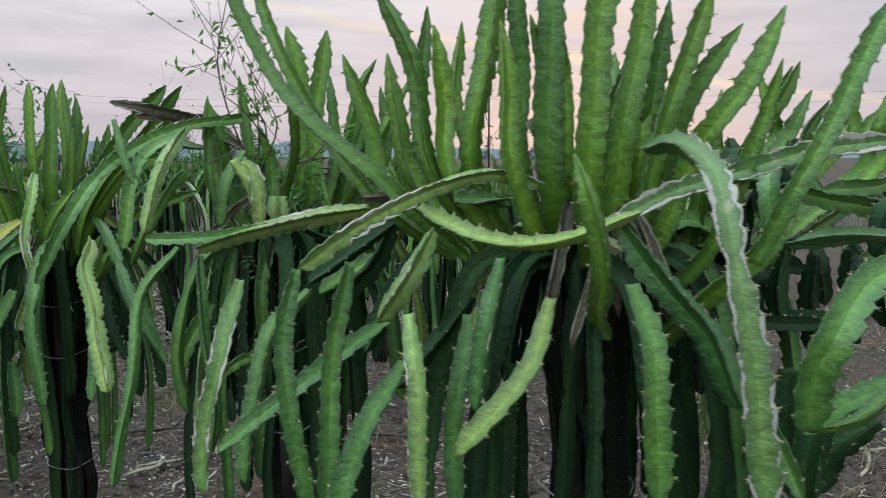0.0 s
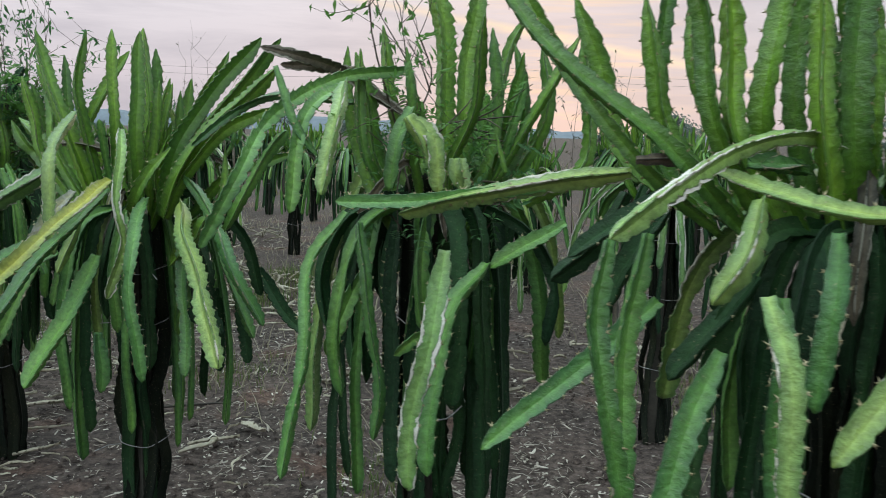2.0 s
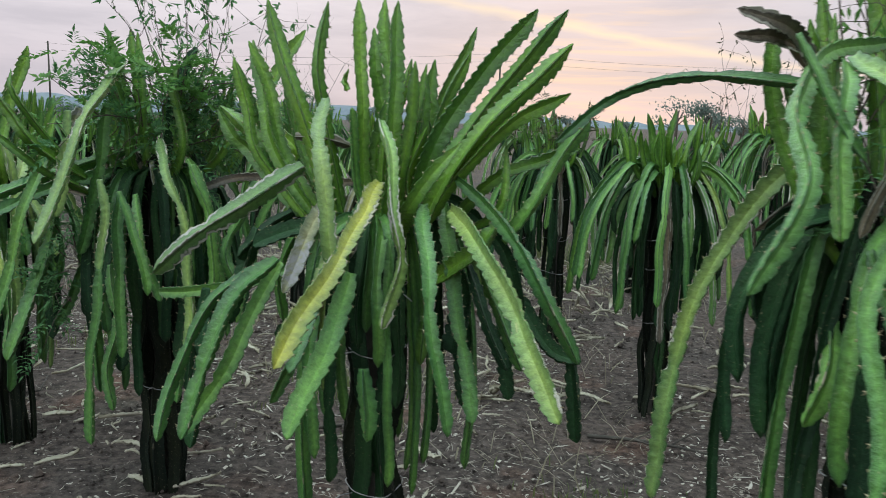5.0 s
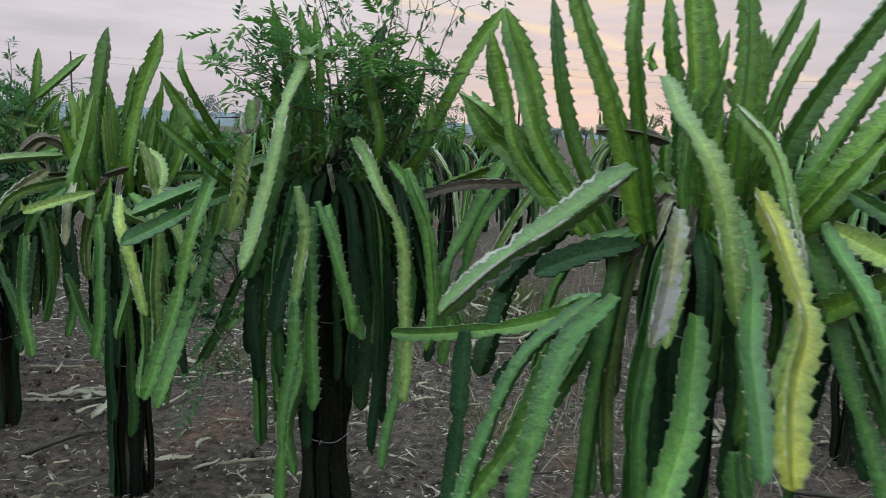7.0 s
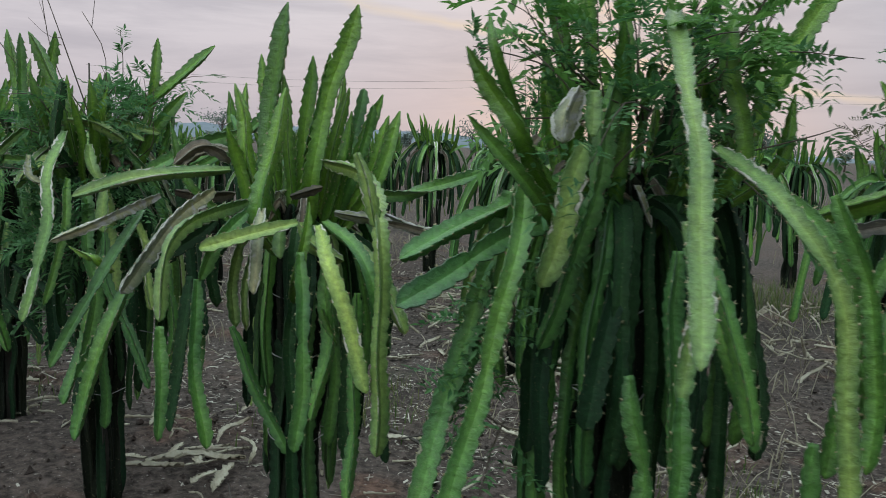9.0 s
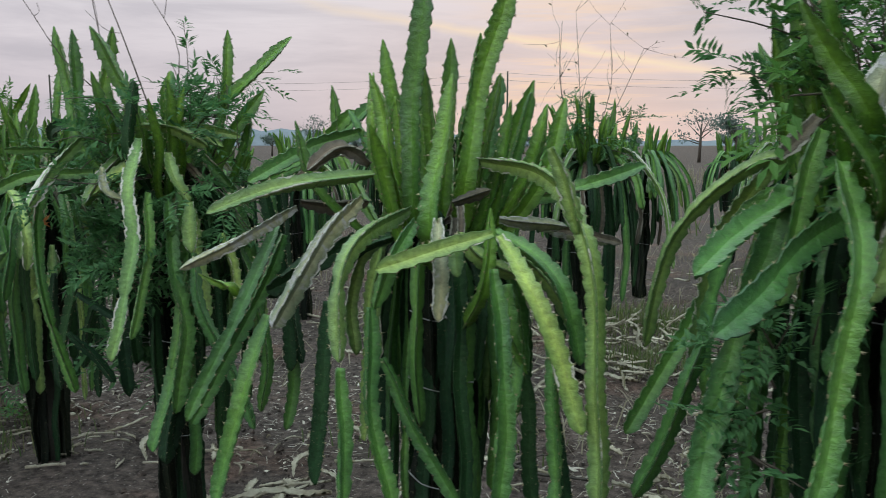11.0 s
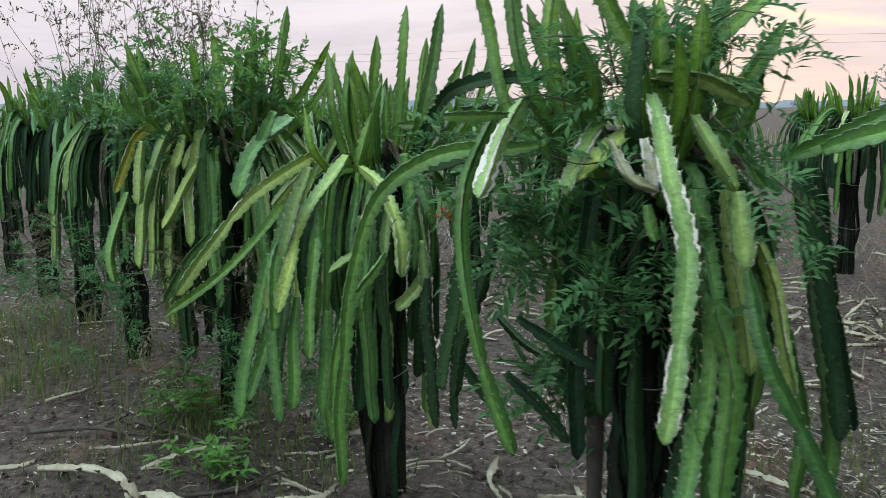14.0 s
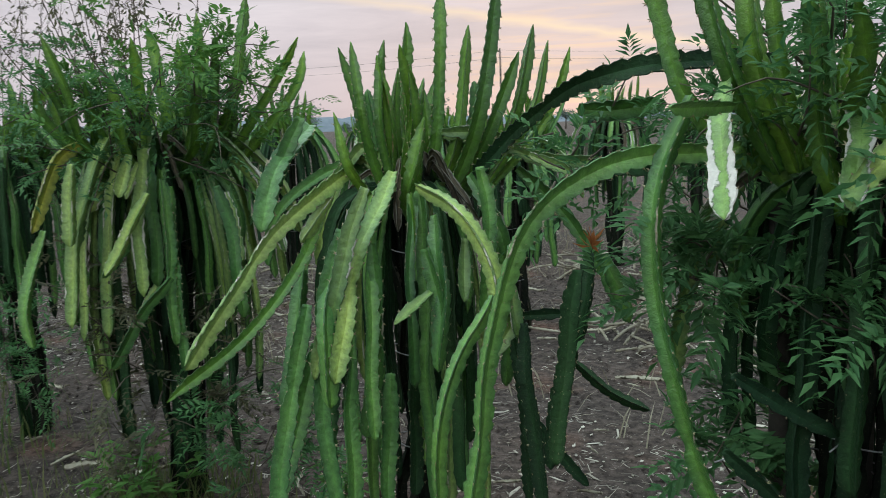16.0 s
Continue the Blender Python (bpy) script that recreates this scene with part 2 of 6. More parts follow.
def soil_material():
    m, t, s = material("dry_red_brown_soil")
    at = t.nodes.new("ShaderNodeTexCoord").outputs["Object"]
    big = ramp(t, noise_tex(t, at, 0.9, 4.0), (0.35, (0, 0, 0)), (0.65, (1, 1, 1)))
    colour = mix(t, big, (0.074, 0.056, 0.050), (0.054, 0.044, 0.041))
    red = ramp(t, noise_tex(t, at, 1.7, 3.0), (0.56, (0, 0, 0)), (0.72, (1, 1, 1)))
    colour = mix(t, maths(t, "MULTIPLY", red, 0.5), colour, (0.13, 0.065, 0.045))
    clod = noise_tex(t, at, 22.0, 6.0, 0.7)
    colour = mix(t, 0.75, colour, ramp(t, clod, (0.36, (0.2, 0.2, 0.2)), (0.64, (2.1, 2.1, 2.1))), "MULTIPLY")
    grit = ramp(t, noise_tex(t, at, 70.0, 3.0, 0.6), (0.64, (0, 0, 0)), (0.70, (1, 1, 1)))
    colour = mix(t, maths(t, "MULTIPLY", grit, 0.8), colour, (0.30, 0.27, 0.25))
    green = ramp(t, noise_tex(t, at, 0.55, 5.0, 0.7), (0.58, (0, 0, 0)), (0.70, (1, 1, 1)))
    colour = mix(t, maths(t, "MULTIPLY", green, 0.22), colour, (0.06, 0.075, 0.035))
    link(t, colour, s.inputs["Base Color"])
    s.inputs["Roughness"].default_value = 0.95
    s.inputs["Specular IOR Level"].default_value = 0.15
    bump(t, s, maths(t, "ADD", clod, maths(t, "MULTIPLY", noise_tex(t, at, 5.0, 5.0), 1.5)), 0.9, 0.03)
    return m


SOIL = soil_material()
# distance haze is mixed into the hill colour itself
HAZE = plain_material("haze_tinted_hill", (0.17, 0.20, 0.24), (0.20, 0.23, 0.26), 0.02, 1.0, 0.1, 0.5, 0.0)


# ---- mesh helpers ----
def mesh_object(name, verts, faces, mats, parent=None, label="", face_mats=None, smooth=True, rib=None):
    me = bpy.data.meshes.new(name)
    me.from_pydata(verts if isinstance(verts, list) else verts.tolist(), [], faces)
    for m in mats:
        me.materials.append(m)
    if face_mats is not None:
        me.polygons.foreach_set("material_index", face_mats)
    me.polygons.foreach_set("use_smooth", [smooth] * len(me.polygons))
    if rib is not None:
        me.attributes.new("rib", "FLOAT", "POINT").data.foreach_set("value", rib)
        # crisp creases along the ribs and hollows
        ends = np.empty(len(me.edges) * 2, dtype=np.int32)
        me.edges.foreach_get("vertices", ends)
        ends = ends.reshape(-1, 2)
        crease = (np.abs(ends[:, 0] - ends[:, 1]) == 15) & np.isin(ends[:, 0] % 15, (1, 2, 4, 6, 7, 9, 11, 12, 14))
        me.attributes.new("sharp_edge", "BOOLEAN", "EDGE").data.foreach_set("value", crease)
    me.update()
    ob = new(name, me)
    if parent is not None:
        ob.parent = parent
    return tagged(ob, label) if label else ob


def spline(points, n):
    """n points along a smooth curve through the given ones, evenly spaced."""
    p = np.array(points, float)
    if len(p) == 2:
        p = np.array([p[0], (p[0] + p[1]) / 2, p[1]])
    q = np.vstack([2 * p[0] - p[1], p, 2 * p[-1] - p[-2]])
    rows = []
    for k in range(1, len(q) - 2):
        u = np.linspace(0, 1, 24, endpoint=k == len(q) - 3)[:, None]
        a, b, c, d = q[k - 1 : k + 3]
        rows.append(0.5 * (2 * b + (c - a) * u + (2 * a - 5 * b + 4 * c - d) * u**2 + (3 * b - a - 3 * c + d) * u**3))
    c = np.vstack(rows)
    run = np.r_[0, np.cumsum(np.linalg.norm(np.diff(c, axis=0), axis=1))]
    at = np.linspace(0, run[-1], n)
    return np.stack([np.interp(at, run, c[:, k]) for k in range(3)], 1), run[-1]


def tube(points, radii, sides=6):
    """Vertices and faces of a tapering tube along points."""
    p = np.array(points, float)
    tan = np.gradient(p, axis=0)
    tan /= np.linalg.norm(tan, axis=1)[:, None] + 1e-9
    ref = np.array([0.31, 0.17, 0.93]) if abs(tan[0][2]) < 0.8 else np.array([0.9, 0.3, 0.1])
    a = np.cross(tan, ref)
    a /= np.linalg.norm(a, axis=1)[:, None] + 1e-9
    b = np.cross(tan, a)
    ang = np.linspace(0, 2 * np.pi, sides, endpoint=False)
    r = np.broadcast_to(radii, len(p))
    v = p[:, None] + r[:, None, None] * (np.cos(ang)[None, :, None] * a[:, None] + np.sin(ang)[None, :, None] * b[:, None])
    f = [(i * sides + k, i * sides + (k + 1) % sides, (i + 1) * sides + (k + 1) % sides, (i + 1) * sides + k)
         for i in range(len(p) - 1) for k in range(sides)]
    f += [tuple(range(sides))[::-1], tuple((len(p) - 1) * sides + k for k in range(sides))]
    return v.reshape(-1, 3).tolist(), f


class Bag:
    """Gathers many small pieces into one mesh."""

    def __init__(self):
        self.v, self.f, self.m = [], [], []

    def add(self, v, f, m=0):
        n = len(self.v)
        self.v.extend(v)
        self.f.extend([tuple(k + n for k in one) for one in f])
        self.m.extend([m] * len(f))

    def done(self, name, mats, parent=None, label="", smooth=False):
        return mesh_object(name, self.v, self.f, mats, parent, label, self.m, smooth)


CROWN = {}
STEM_RNG = np.random.default_rng(7)


def stem(plant, kind, width, *points, detail=1.0, name="stem", turn=None, label=""):
    """One three-ribbed, scalloped stem segment through the points, under its plant."""
    rng = STEM_RNG
    pts = [np.array(p, float) for p in points]
    upright = pts[-1][2] > pts[0][2] + 0.08 and detail > 0
    if kind in "yo" and upright and pts[0][2] > 0.9:
        foot = pts[0].copy()
        low = min(foot[2] - 0.10, CROWN.get(plant.name, 9.0))
        pts.insert(0, np.array([0.6 * foot[0], 0.6 * foot[1], low]))
    rough_len = sum(np.linalg.norm(pts[k + 1] - pts[k]) for k in range(len(pts) - 1))
    step = rng.uniform(0.026, 0.034) / max(detail, 0.4) ** 0.3
    teeth = max(4, int(rough_len / step))
    per = 4 if detail >= 1 else 2
    n = teeth * per + 1
    c, length = spline(pts, n)
    s = np.linspace(0, length, n)
    # slight waver so that no stem is a perfect curve
    tan = np.gradient(c, axis=0)
    tan /= np.linalg.norm(tan, axis=1)[:, None]
    wob = rng.uniform(0, 6.28, 2)
    mid = c.mean(0)
    out = np.array([mid[0], mid[1], 0.25 if not upright else 0.0])
    if np.linalg.norm(out[:2]) < 0.05:
        out[:2] = rng.normal(size=2)
    out /= np.linalg.norm(out)
    face = out[None] - (tan @ out)[:, None] * tan
    face /= np.linalg.norm(face, axis=1)[:, None] + 1e-9
    side = np.cross(tan, face)
    sway = 0.006 * np.sin(s * 9 + wob[0]) + 0.003 * np.sin(s * 23 + wob[1])
    c = c + side * (sway * np.minimum(1, s / 0.1))[:, None]
    radius = width / 2.05
    if turn is None:
        turn = rng.uniform(0, 2.1) if upright else rng.choice([0.0, 0.0, 0.3, 0.0, 0.5, -0.5] if kind in "pgbw" else [0.0, 1.05, 1.05, 0.7, 0.4, -0.6]) + rng.normal(0, 0.2)
    twist = turn + rng.uniform(-0.5, 0.5) * s / max(length, 0.3)
    tip_len = 0.075 if kind == "y" else rng.uniform(0.03, 0.07)
    body = np.minimum(1, 0.55 + 0.45 * np.minimum(1, s / 0.06))
    tail = np.clip((length - s) / tip_len, 0, 1)
    body = body * np.maximum(0.10, np.sqrt(1 - (1 - tail) ** 2) if kind != "y" else tail**0.65)
    body = body * (1 + 0.07 * np.sin(s * 11 + wob[1]))
    if length > 0.45 and kind not in "yt":
        # a pinched joint between two seasons' growth
        knot = rng.uniform(0.3, 0.75) * length
        body = body * (1 - 0.38 * np.exp(-(((s - knot) / 0.018) ** 2)))
    phase = np.arange(n) / per
    ring, rib = [], []
    wings = (math.pi / 6, 5 * math.pi / 6, -math.pi / 2)
    thick = 0.10 if kind != "t" else 0.22
    saws = []
    for w, ang in enumerate(wings):
        u = (phase + w * 0.37) % 1.0
        saw = 1.03 - 0.22 * np.abs(u - 0.15) ** 0.8 - 0.08 * (u > 0.86)
        jag = 1 + rng.normal(0, 0.018, n)
        saws.append(saw * jag)
    hollow = 0.20
    for w, ang in enumerate(wings):
        r = radius * body * saws[w]
        for (rad, off, k) in ((0.60, -0.11, 0.5), (1.0, -thick * 0.55, 1.0), (1.0, thick * 0.55, 1.0), (0.60, 0.11, 0.5)):
            x = r * rad
            y = radius * body * off
            a = ang + twist
            ring.append(c + (np.cos(a) * x - np.sin(a) * y)[:, None] * side + (np.sin(a) * x + np.cos(a) * y)[:, None] * face)
            rib.append(np.full(n, k))
        a = ang + math.pi / 3 + twist
        x = radius * body * hollow
        ring.append(c + (np.cos(a) * x)[:, None] * side + (np.sin(a) * x)[:, None] * face)
        rib.append(np.zeros(n))
    # rings run wing by wing, anticlockwise
    ring = np.stack(ring, 1)
    rib = np.stack(rib, 1)
    k = 15
    idx = np.arange(n * k).reshape(n, k)
    quads = np.stack([idx[:-1], np.roll(idx, -1, 1)[:-1], np.roll(idx, -1, 1)[1:], idx[1:]], -1).reshape(-1, 4)
    faces = quads.tolist()
    verts = ring.reshape(-1, 3)
    rib = rib.reshape(-1)
    verts = verts.tolist()
    rib = rib.tolist()
    faces.append(list(range(k))[::-1])
    faces.append([(n - 1) * k + j for j in range(k)])
    mats = [0] * len(faces)
    if detail >= 1 and kind not in "dt":
        # a tuft of short spines on each notch of each rib
        for w, ang in enumerate(wings):
            for tooth in range(1, teeth - 1):
                i = int(round((tooth + 1 - w * 0.37) * per))
                if not 0 < i < n - 2:
                    continue
                base = ring[i, w * 5 + 1 : w * 5 + 3].mean(0)
                outw = base - c[i]
                ln = np.linalg.norm(outw)
                if ln < 0.006:
                    continue
                outw /= ln
                size = rng.uniform(0.003, 0.006)
                for lean in (-0.7, 0.5):
                    tipv = base + (outw + lean * tan[i] + rng.normal(0, 0.25, 3)) * size
                    m = len(verts)
                    verts.extend([(base - tan[i] * 0.0019 - outw * 0.001).tolist(), (base + tan[i] * 0.0019 - outw * 0.001).tolist(),
                                  (base + np.cross(tan[i], outw) * 0.002 - outw * 0.001).tolist(), tipv.tolist()])
                    rib.extend([1, 1, 1, 1])
                    faces.extend([[m, m + 1, m + 3], [m + 1, m + 2, m + 3], [m + 2, m, m + 3]])
                    mats.extend([1, 1, 1])
    return mesh_object(name, verts, faces, [STEM[kind], SPINE], plant, label, mats, True, rib)


def ring_wire(plant, z, radius, rng, mat=None, loose=True):
    """A wire tied round the trunk, with a loose end."""
    a = np.linspace(0, 2 * np.pi, 28)
    pts = np.stack([np.cos(a) * radius * (1 + 0.12 * np.sin(3 * a)), np.sin(a) * radius * (1 + 0.1 * np.cos(2 * a)), z + 0.008 * np.sin(a * 2 + z)], 1)
    bag = Bag()
    bag.add(*tube(pts, 0.0016, 5))
    if loose:
        d = rng.uniform(-2.4, -0.8)
        s = np.array([math.cos(d) * radius, math.sin(d) * radius, z])
        e = s + np.array([math.cos(d) * 0.09, math.sin(d) * 0.09, rng.uniform(-0.02, 0.05)])
        bag.add(*tube([s, (s + e) / 2 + (0, 0, 0.008), e], 0.0016, 5))
    return bag.done("tie_wire", [mat or WIRE], plant, smooth=True)


def trunk(plant, rng, top, thick=0.075, stems=8, detail=1.0):
    """The post and the old stems that climb it, tied with wire."""
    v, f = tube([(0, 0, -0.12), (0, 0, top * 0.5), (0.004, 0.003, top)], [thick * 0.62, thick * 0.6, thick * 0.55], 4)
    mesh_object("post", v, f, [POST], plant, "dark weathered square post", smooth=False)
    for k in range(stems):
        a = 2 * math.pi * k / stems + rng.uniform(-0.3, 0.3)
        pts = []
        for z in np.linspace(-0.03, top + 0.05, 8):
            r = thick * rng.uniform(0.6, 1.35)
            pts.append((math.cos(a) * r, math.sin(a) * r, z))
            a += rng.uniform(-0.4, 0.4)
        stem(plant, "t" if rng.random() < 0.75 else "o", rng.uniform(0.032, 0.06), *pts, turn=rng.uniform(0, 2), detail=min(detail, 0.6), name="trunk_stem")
    if detail >= 0.6:
        for z in (0.45, 0.78, 1.0):
            if z < top - 0.05:
                ring_wire(plant, z + rng.uniform(-0.08, 0.08), thick * 1.5, rng)


def fill(plant, rng, crown, ups=18, arms=8, hangs=16, up_len=(0.25, 0.5), detail=1.0, spread=0.16, back=False, dangle="ooooommm", longest=0.95, arching="mmmppgo"):
    """The rest of a crown: upright shoots, arching arms and hanging stems, many shade-coloured, round the post."""
    def way():
        # with back=True the arms keep to the far side of the row
        return rng.uniform(0.1, math.pi - 0.1) if back else rng.uniform(0, 2 * math.pi)

    for k in range(ups):
        a, r = rng.uniform(0, 6.283), spread * math.sqrt(rng.uniform(0.02, 1))
        if back and rng.random() < 0.6:
            a = way()
        lean, ln = rng.uniform(0.1, 0.55) * (r / spread), rng.uniform(*up_len)
        foot = np.array([math.cos(a) * r, math.sin(a) * r, crown + rng.uniform(-0.04, 0.06)])
        d = np.array([math.cos(a) * math.sin(lean), math.sin(a) * math.sin(lean), math.cos(lean)])
        midp = foot + d * ln * 0.5 + rng.normal(0, 0.012, 3)
        stem(plant, "y" if rng.random() < 0.85 else "m", rng.uniform(0.03, 0.05), foot, midp, foot + d * ln, detail=detail)
    for k in range(arms):
        a = way()
        reach, rise, drop = rng.uniform(0.25, 0.5), rng.uniform(0.0, 0.08), rng.uniform(0.25, 0.75)
        ca, sa = math.cos(a), math.sin(a)
        foot = (ca * 0.06, sa * 0.06, crown - 0.03)
        stem(plant, rng.choice(list(arching)), rng.uniform(0.035, 0.055), foot, (ca * reach * 0.45, sa * reach * 0.45, crown + rise),
             (ca * reach * 0.85, sa * reach * 0.85, crown - drop * 0.35), (ca * reach, sa * reach, max(0.08, crown - drop)), detail=detail)
    for k in range(11 if detail >= 1 else 5):
        a, r = rng.uniform(0, 6.283), rng.uniform(0.10, 0.27)
        ca, sa = math.cos(a), math.sin(a)
        stem(plant, rng.choice(list("dddw")), rng.uniform(0.016, 0.032), (ca * 0.05, sa * 0.05, crown), (ca * r * 0.55 + rng.normal(0, 0.02), sa * r * 0.55 + rng.normal(0, 0.02), crown + rng.uniform(0.0, 0.06)), (ca * r, sa * r, crown - rng.uniform(0.0, 0.16)), detail=min(detail, 0.7))
    for k in range(hangs):
        a = way() if back and rng.random() < 0.3 else rng.uniform(0, 6.283)
        r, drop = rng.uniform(0.10, 0.30), rng.uniform(0.3, longest)
        ca, sa = math.cos(a), math.sin(a)
        stem(plant, rng.choice(list(dangle)), rng.uniform(0.028, 0.05), (ca * 0.07, sa * 0.07, crown - 0.02), (ca * r * 0.8, sa * r * 0.8, crown - 0.08),
             (ca * r * 1.05, sa * r * 1.05, crown - drop * 0.6), (ca * r, sa * r, max(0.1, crown - drop)), detail=min(detail, 0.7))


def plant_at(x, y, label, group="row of trained plants", name="dragon_fruit_plant"):
    ob = new(name)
    ob.location = (x, y, 0)
    return tagged(ob, label, "cactus plant", group)


# ---- ground ----
def make_ground():
    def axis(lo, hi, fine, mid):
        core = np.arange(lo, hi, fine)
        far = np.geomspace(mid, 4000, 26)
        return np.r_[lo - far[::-1], core, hi - fine + far]
    xs, ys = axis(-9.0, 4.5, 0.11, 0.2), axis(-1.0, 12.0, 0.11, 0.2)
    v = []
    for y in ys:
        for x in xs:
            z = 0.0
            if -12 < x < 8 and -3 < y < 16:
                z = 0.022 * noise.noise((x * 1.3, y * 1.3, 0.2)) + 0.014 * noise.noise((x * 4.1, y * 4.1, 3.0)) + 0.008 * noise.noise((x * 9, y * 9, 7)) - 0.004
            v.append((x, y, z))
    n = len(xs)
    f = [(j * n + i, j * n + i + 1, (j + 1) * n + i + 1, (j + 1) * n + i) for j in range(len(ys) - 1) for i in range(n - 1)]
    ob = mesh_object("ground", v, f, [SOIL])
    tagged(ob, "dry reddish brown plantation soil with straw bits", "ground", kind="structure")


make_ground()

# ---- the near row of plants ----
near = plant_at(1.0, 1.87, "large dragon fruit cactus with upright green stems and crossing arms")
dead_arm = plant_at(0.28, 2.45, "dragon fruit cactus with a dead grey arching arm")
leaning = plant_at(-0.78, 3.2, "dragon fruit cactus with a sun-bleached yellow hanging stem")
weedy = plant_at(-1.75, 3.9, "dragon fruit cactus overgrown by a green climbing weed")
open_plant = plant_at(-2.6, 4.25, "dragon fruit cactus on a dark trunk tied with wire")
white_arm = plant_at(-3.52, 4.82, "dragon fruit cactus with a white scarred hanging stem")
drooping = plant_at(-4.4, 5.5, "dragon fruit cactus with dense drooping pale green stems")
bushy = plant_at(-5.35, 6.15, "bushy dragon fruit cactus tangled with dry twiggy weed")

CROWN.update({near.name: 1.36, dead_arm.name: 1.34, leaning.name: 1.2, weedy.name: 1.25, open_plant.name: 1.14, white_arm.name: 1.22, drooping.name: 1.16, bushy.name: 1.24})

# near plant
stem(near, 'y', 0.034, (-0.34, -0.1, 1.49), (-0.52, -0.05, 1.64), (-0.66, 0.02, 1.87))
stem(near, 'y', 0.03, (-0.39, -0.05, 1.49), (-0.53, 0.01, 1.69), (-0.62, 0.07, 1.88))
stem(near, 'y', 0.037, (-0.27, -0.09, 1.52), (-0.3, -0.07, 1.68), (-0.37, -0.06, 1.83))
stem(near, 'y', 0.037, (-0.31, 0.11, 1.48), (-0.3, 0.15, 1.82))
stem(near, 'y', 0.042, (-0.24, -0.09, 1.51), (-0.25, -0.07, 1.63), (-0.27, -0.06, 1.75))
stem(near, 'y', 0.04, (-0.31, 0.01, 1.5), (-0.34, 0.02, 1.61), (-0.36, 0.03, 1.72))
stem(near, 'y', 0.041, (-0.37, 0.1, 1.48), (-0.41, 0.11, 1.61), (-0.46, 0.12, 1.73))
stem(near, 'y', 0.051, (-0.2, -0.08, 1.53), (-0.18, -0.06, 1.7), (-0.16, -0.04, 1.85))
stem(near, 'y', 0.04, (-0.14, -0.13, 1.52), (-0.15, -0.11, 1.64), (-0.16, -0.1, 1.75))
stem(near, 'y', 0.045, (-0.12, 0.03, 1.54), (-0.12, 0.05, 1.69), (-0.13, 0.07, 1.87))
stem(near, 'y', 0.056, (-0.08, -0.07, 1.53), (-0.08, -0.05, 1.7), (-0.07, -0.03, 1.87))
stem(near, 'y', 0.028, (-0.05, -0.07, 1.54), (-0.06, -0.04, 1.76))
stem(near, 'y', 0.059, (-0.02, -0.17, 1.52), (-0.01, -0.17, 1.67), (0.01, -0.15, 1.84))
stem(near, 'y', 0.038, (-0.01, -0.33, 1.37), (-0.04, -0.36, 1.47), (-0.06, -0.33, 1.54))
stem(near, 'y', 0.051, (0.04, -0.05, 1.56), (0.06, -0.04, 1.7), (0.08, -0.02, 1.85))
stem(near, 'y', 0.045, (0.1, 0.06, 1.59), (0.13, 0.08, 1.81))
stem(near, 'y', 0.044, (0.1, -0.05, 1.57), (0.14, -0.03, 1.69), (0.19, -0.01, 1.83))
stem(near, 'y', 0.043, (0.14, 0.01, 1.58), (0.19, 0.02, 1.68), (0.25, 0.04, 1.76))
stem(near, 'y', 0.044, (0.16, -0.07, 1.55), (0.23, -0.08, 1.65), (0.29, -0.06, 1.77))
stem(near, 'm', 0.037, (0.2, -0.26, 1.39), (0.25, -0.29, 1.52), (0.3, -0.28, 1.63), (0.36, -0.26, 1.74))
stem(near, 'y', 0.033, (-0.24, 0.18, 1.62), (-0.24, 0.2, 1.8))
stem(near, 'y', 0.036, (0.4, 0.39, 1.61), (0.46, 0.41, 1.73))
stem(near, 'p', 0.039, (-0.38, -0.06, 1.45), (-0.5, -0.02, 1.43), (-0.61, 0.02, 1.4), (-0.74, 0.07, 1.36))
stem(near, 'm', 0.028, (-0.5, -0.02, 1.42), (-0.68, 0.06, 1.39), (-0.85, 0.1, 1.38))
stem(near, 'g', 0.033, (-0.09, -0.08, 1.49), (-0.16, -0.13, 1.51), (-0.25, -0.17, 1.49), (-0.36, -0.25, 1.44), (-0.44, -0.29, 1.38))
stem(near, 'm', 0.033, (-0.44, -0.3, 1.38), (-0.45, -0.33, 1.29), (-0.44, -0.35, 1.18), (-0.41, -0.36, 1.05))
stem(near, 'p', 0.029, (-0.28, -0.15, 1.46), (-0.19, -0.27, 1.42), (-0.09, -0.29, 1.42), (0.05, -0.22, 1.46))
stem(near, 'g', 0.038, (0.01, -0.19, 1.44), (0.16, -0.15, 1.5), (0.28, -0.14, 1.54), (0.44, -0.12, 1.57))
stem(near, 'p', 0.044, (-0.25, -0.25, 1.43), (-0.28, -0.31, 1.37), (-0.32, -0.32, 1.31))
stem(near, 'g', 0.042, (0.06, -0.16, 1.55), (0.1, -0.25, 1.55), (0.12, -0.41, 1.48), (0.13, -0.5, 1.34), (0.14, -0.55, 1.16))
stem(near, 'm', 0.058, (0.03, -0.17, 1.43), (0.1, -0.23, 1.34), (0.15, -0.26, 1.28), (0.18, -0.29, 1.19))
stem(near, 'm', 0.046, (0.03, -0.28, 1.36), (0.05, -0.34, 1.26), (0.06, -0.36, 1.08))
stem(near, 'p', 0.036, (-0.27, -0.36, 1.33), (-0.26, -0.4, 1.25), (-0.25, -0.42, 1.09))
stem(near, 'p', 0.039, (-0.08, -0.29, 1.34), (-0.12, -0.36, 1.25), (-0.21, -0.41, 1.16))
stem(near, 'm', 0.038, (-0.38, -0.22, 1.38), (-0.4, -0.25, 1.24), (-0.41, -0.28, 1.02))
stem(near, 'm', 0.038, (-0.15, -0.24, 1.39), (-0.17, -0.29, 1.31), (-0.19, -0.3, 1.18))
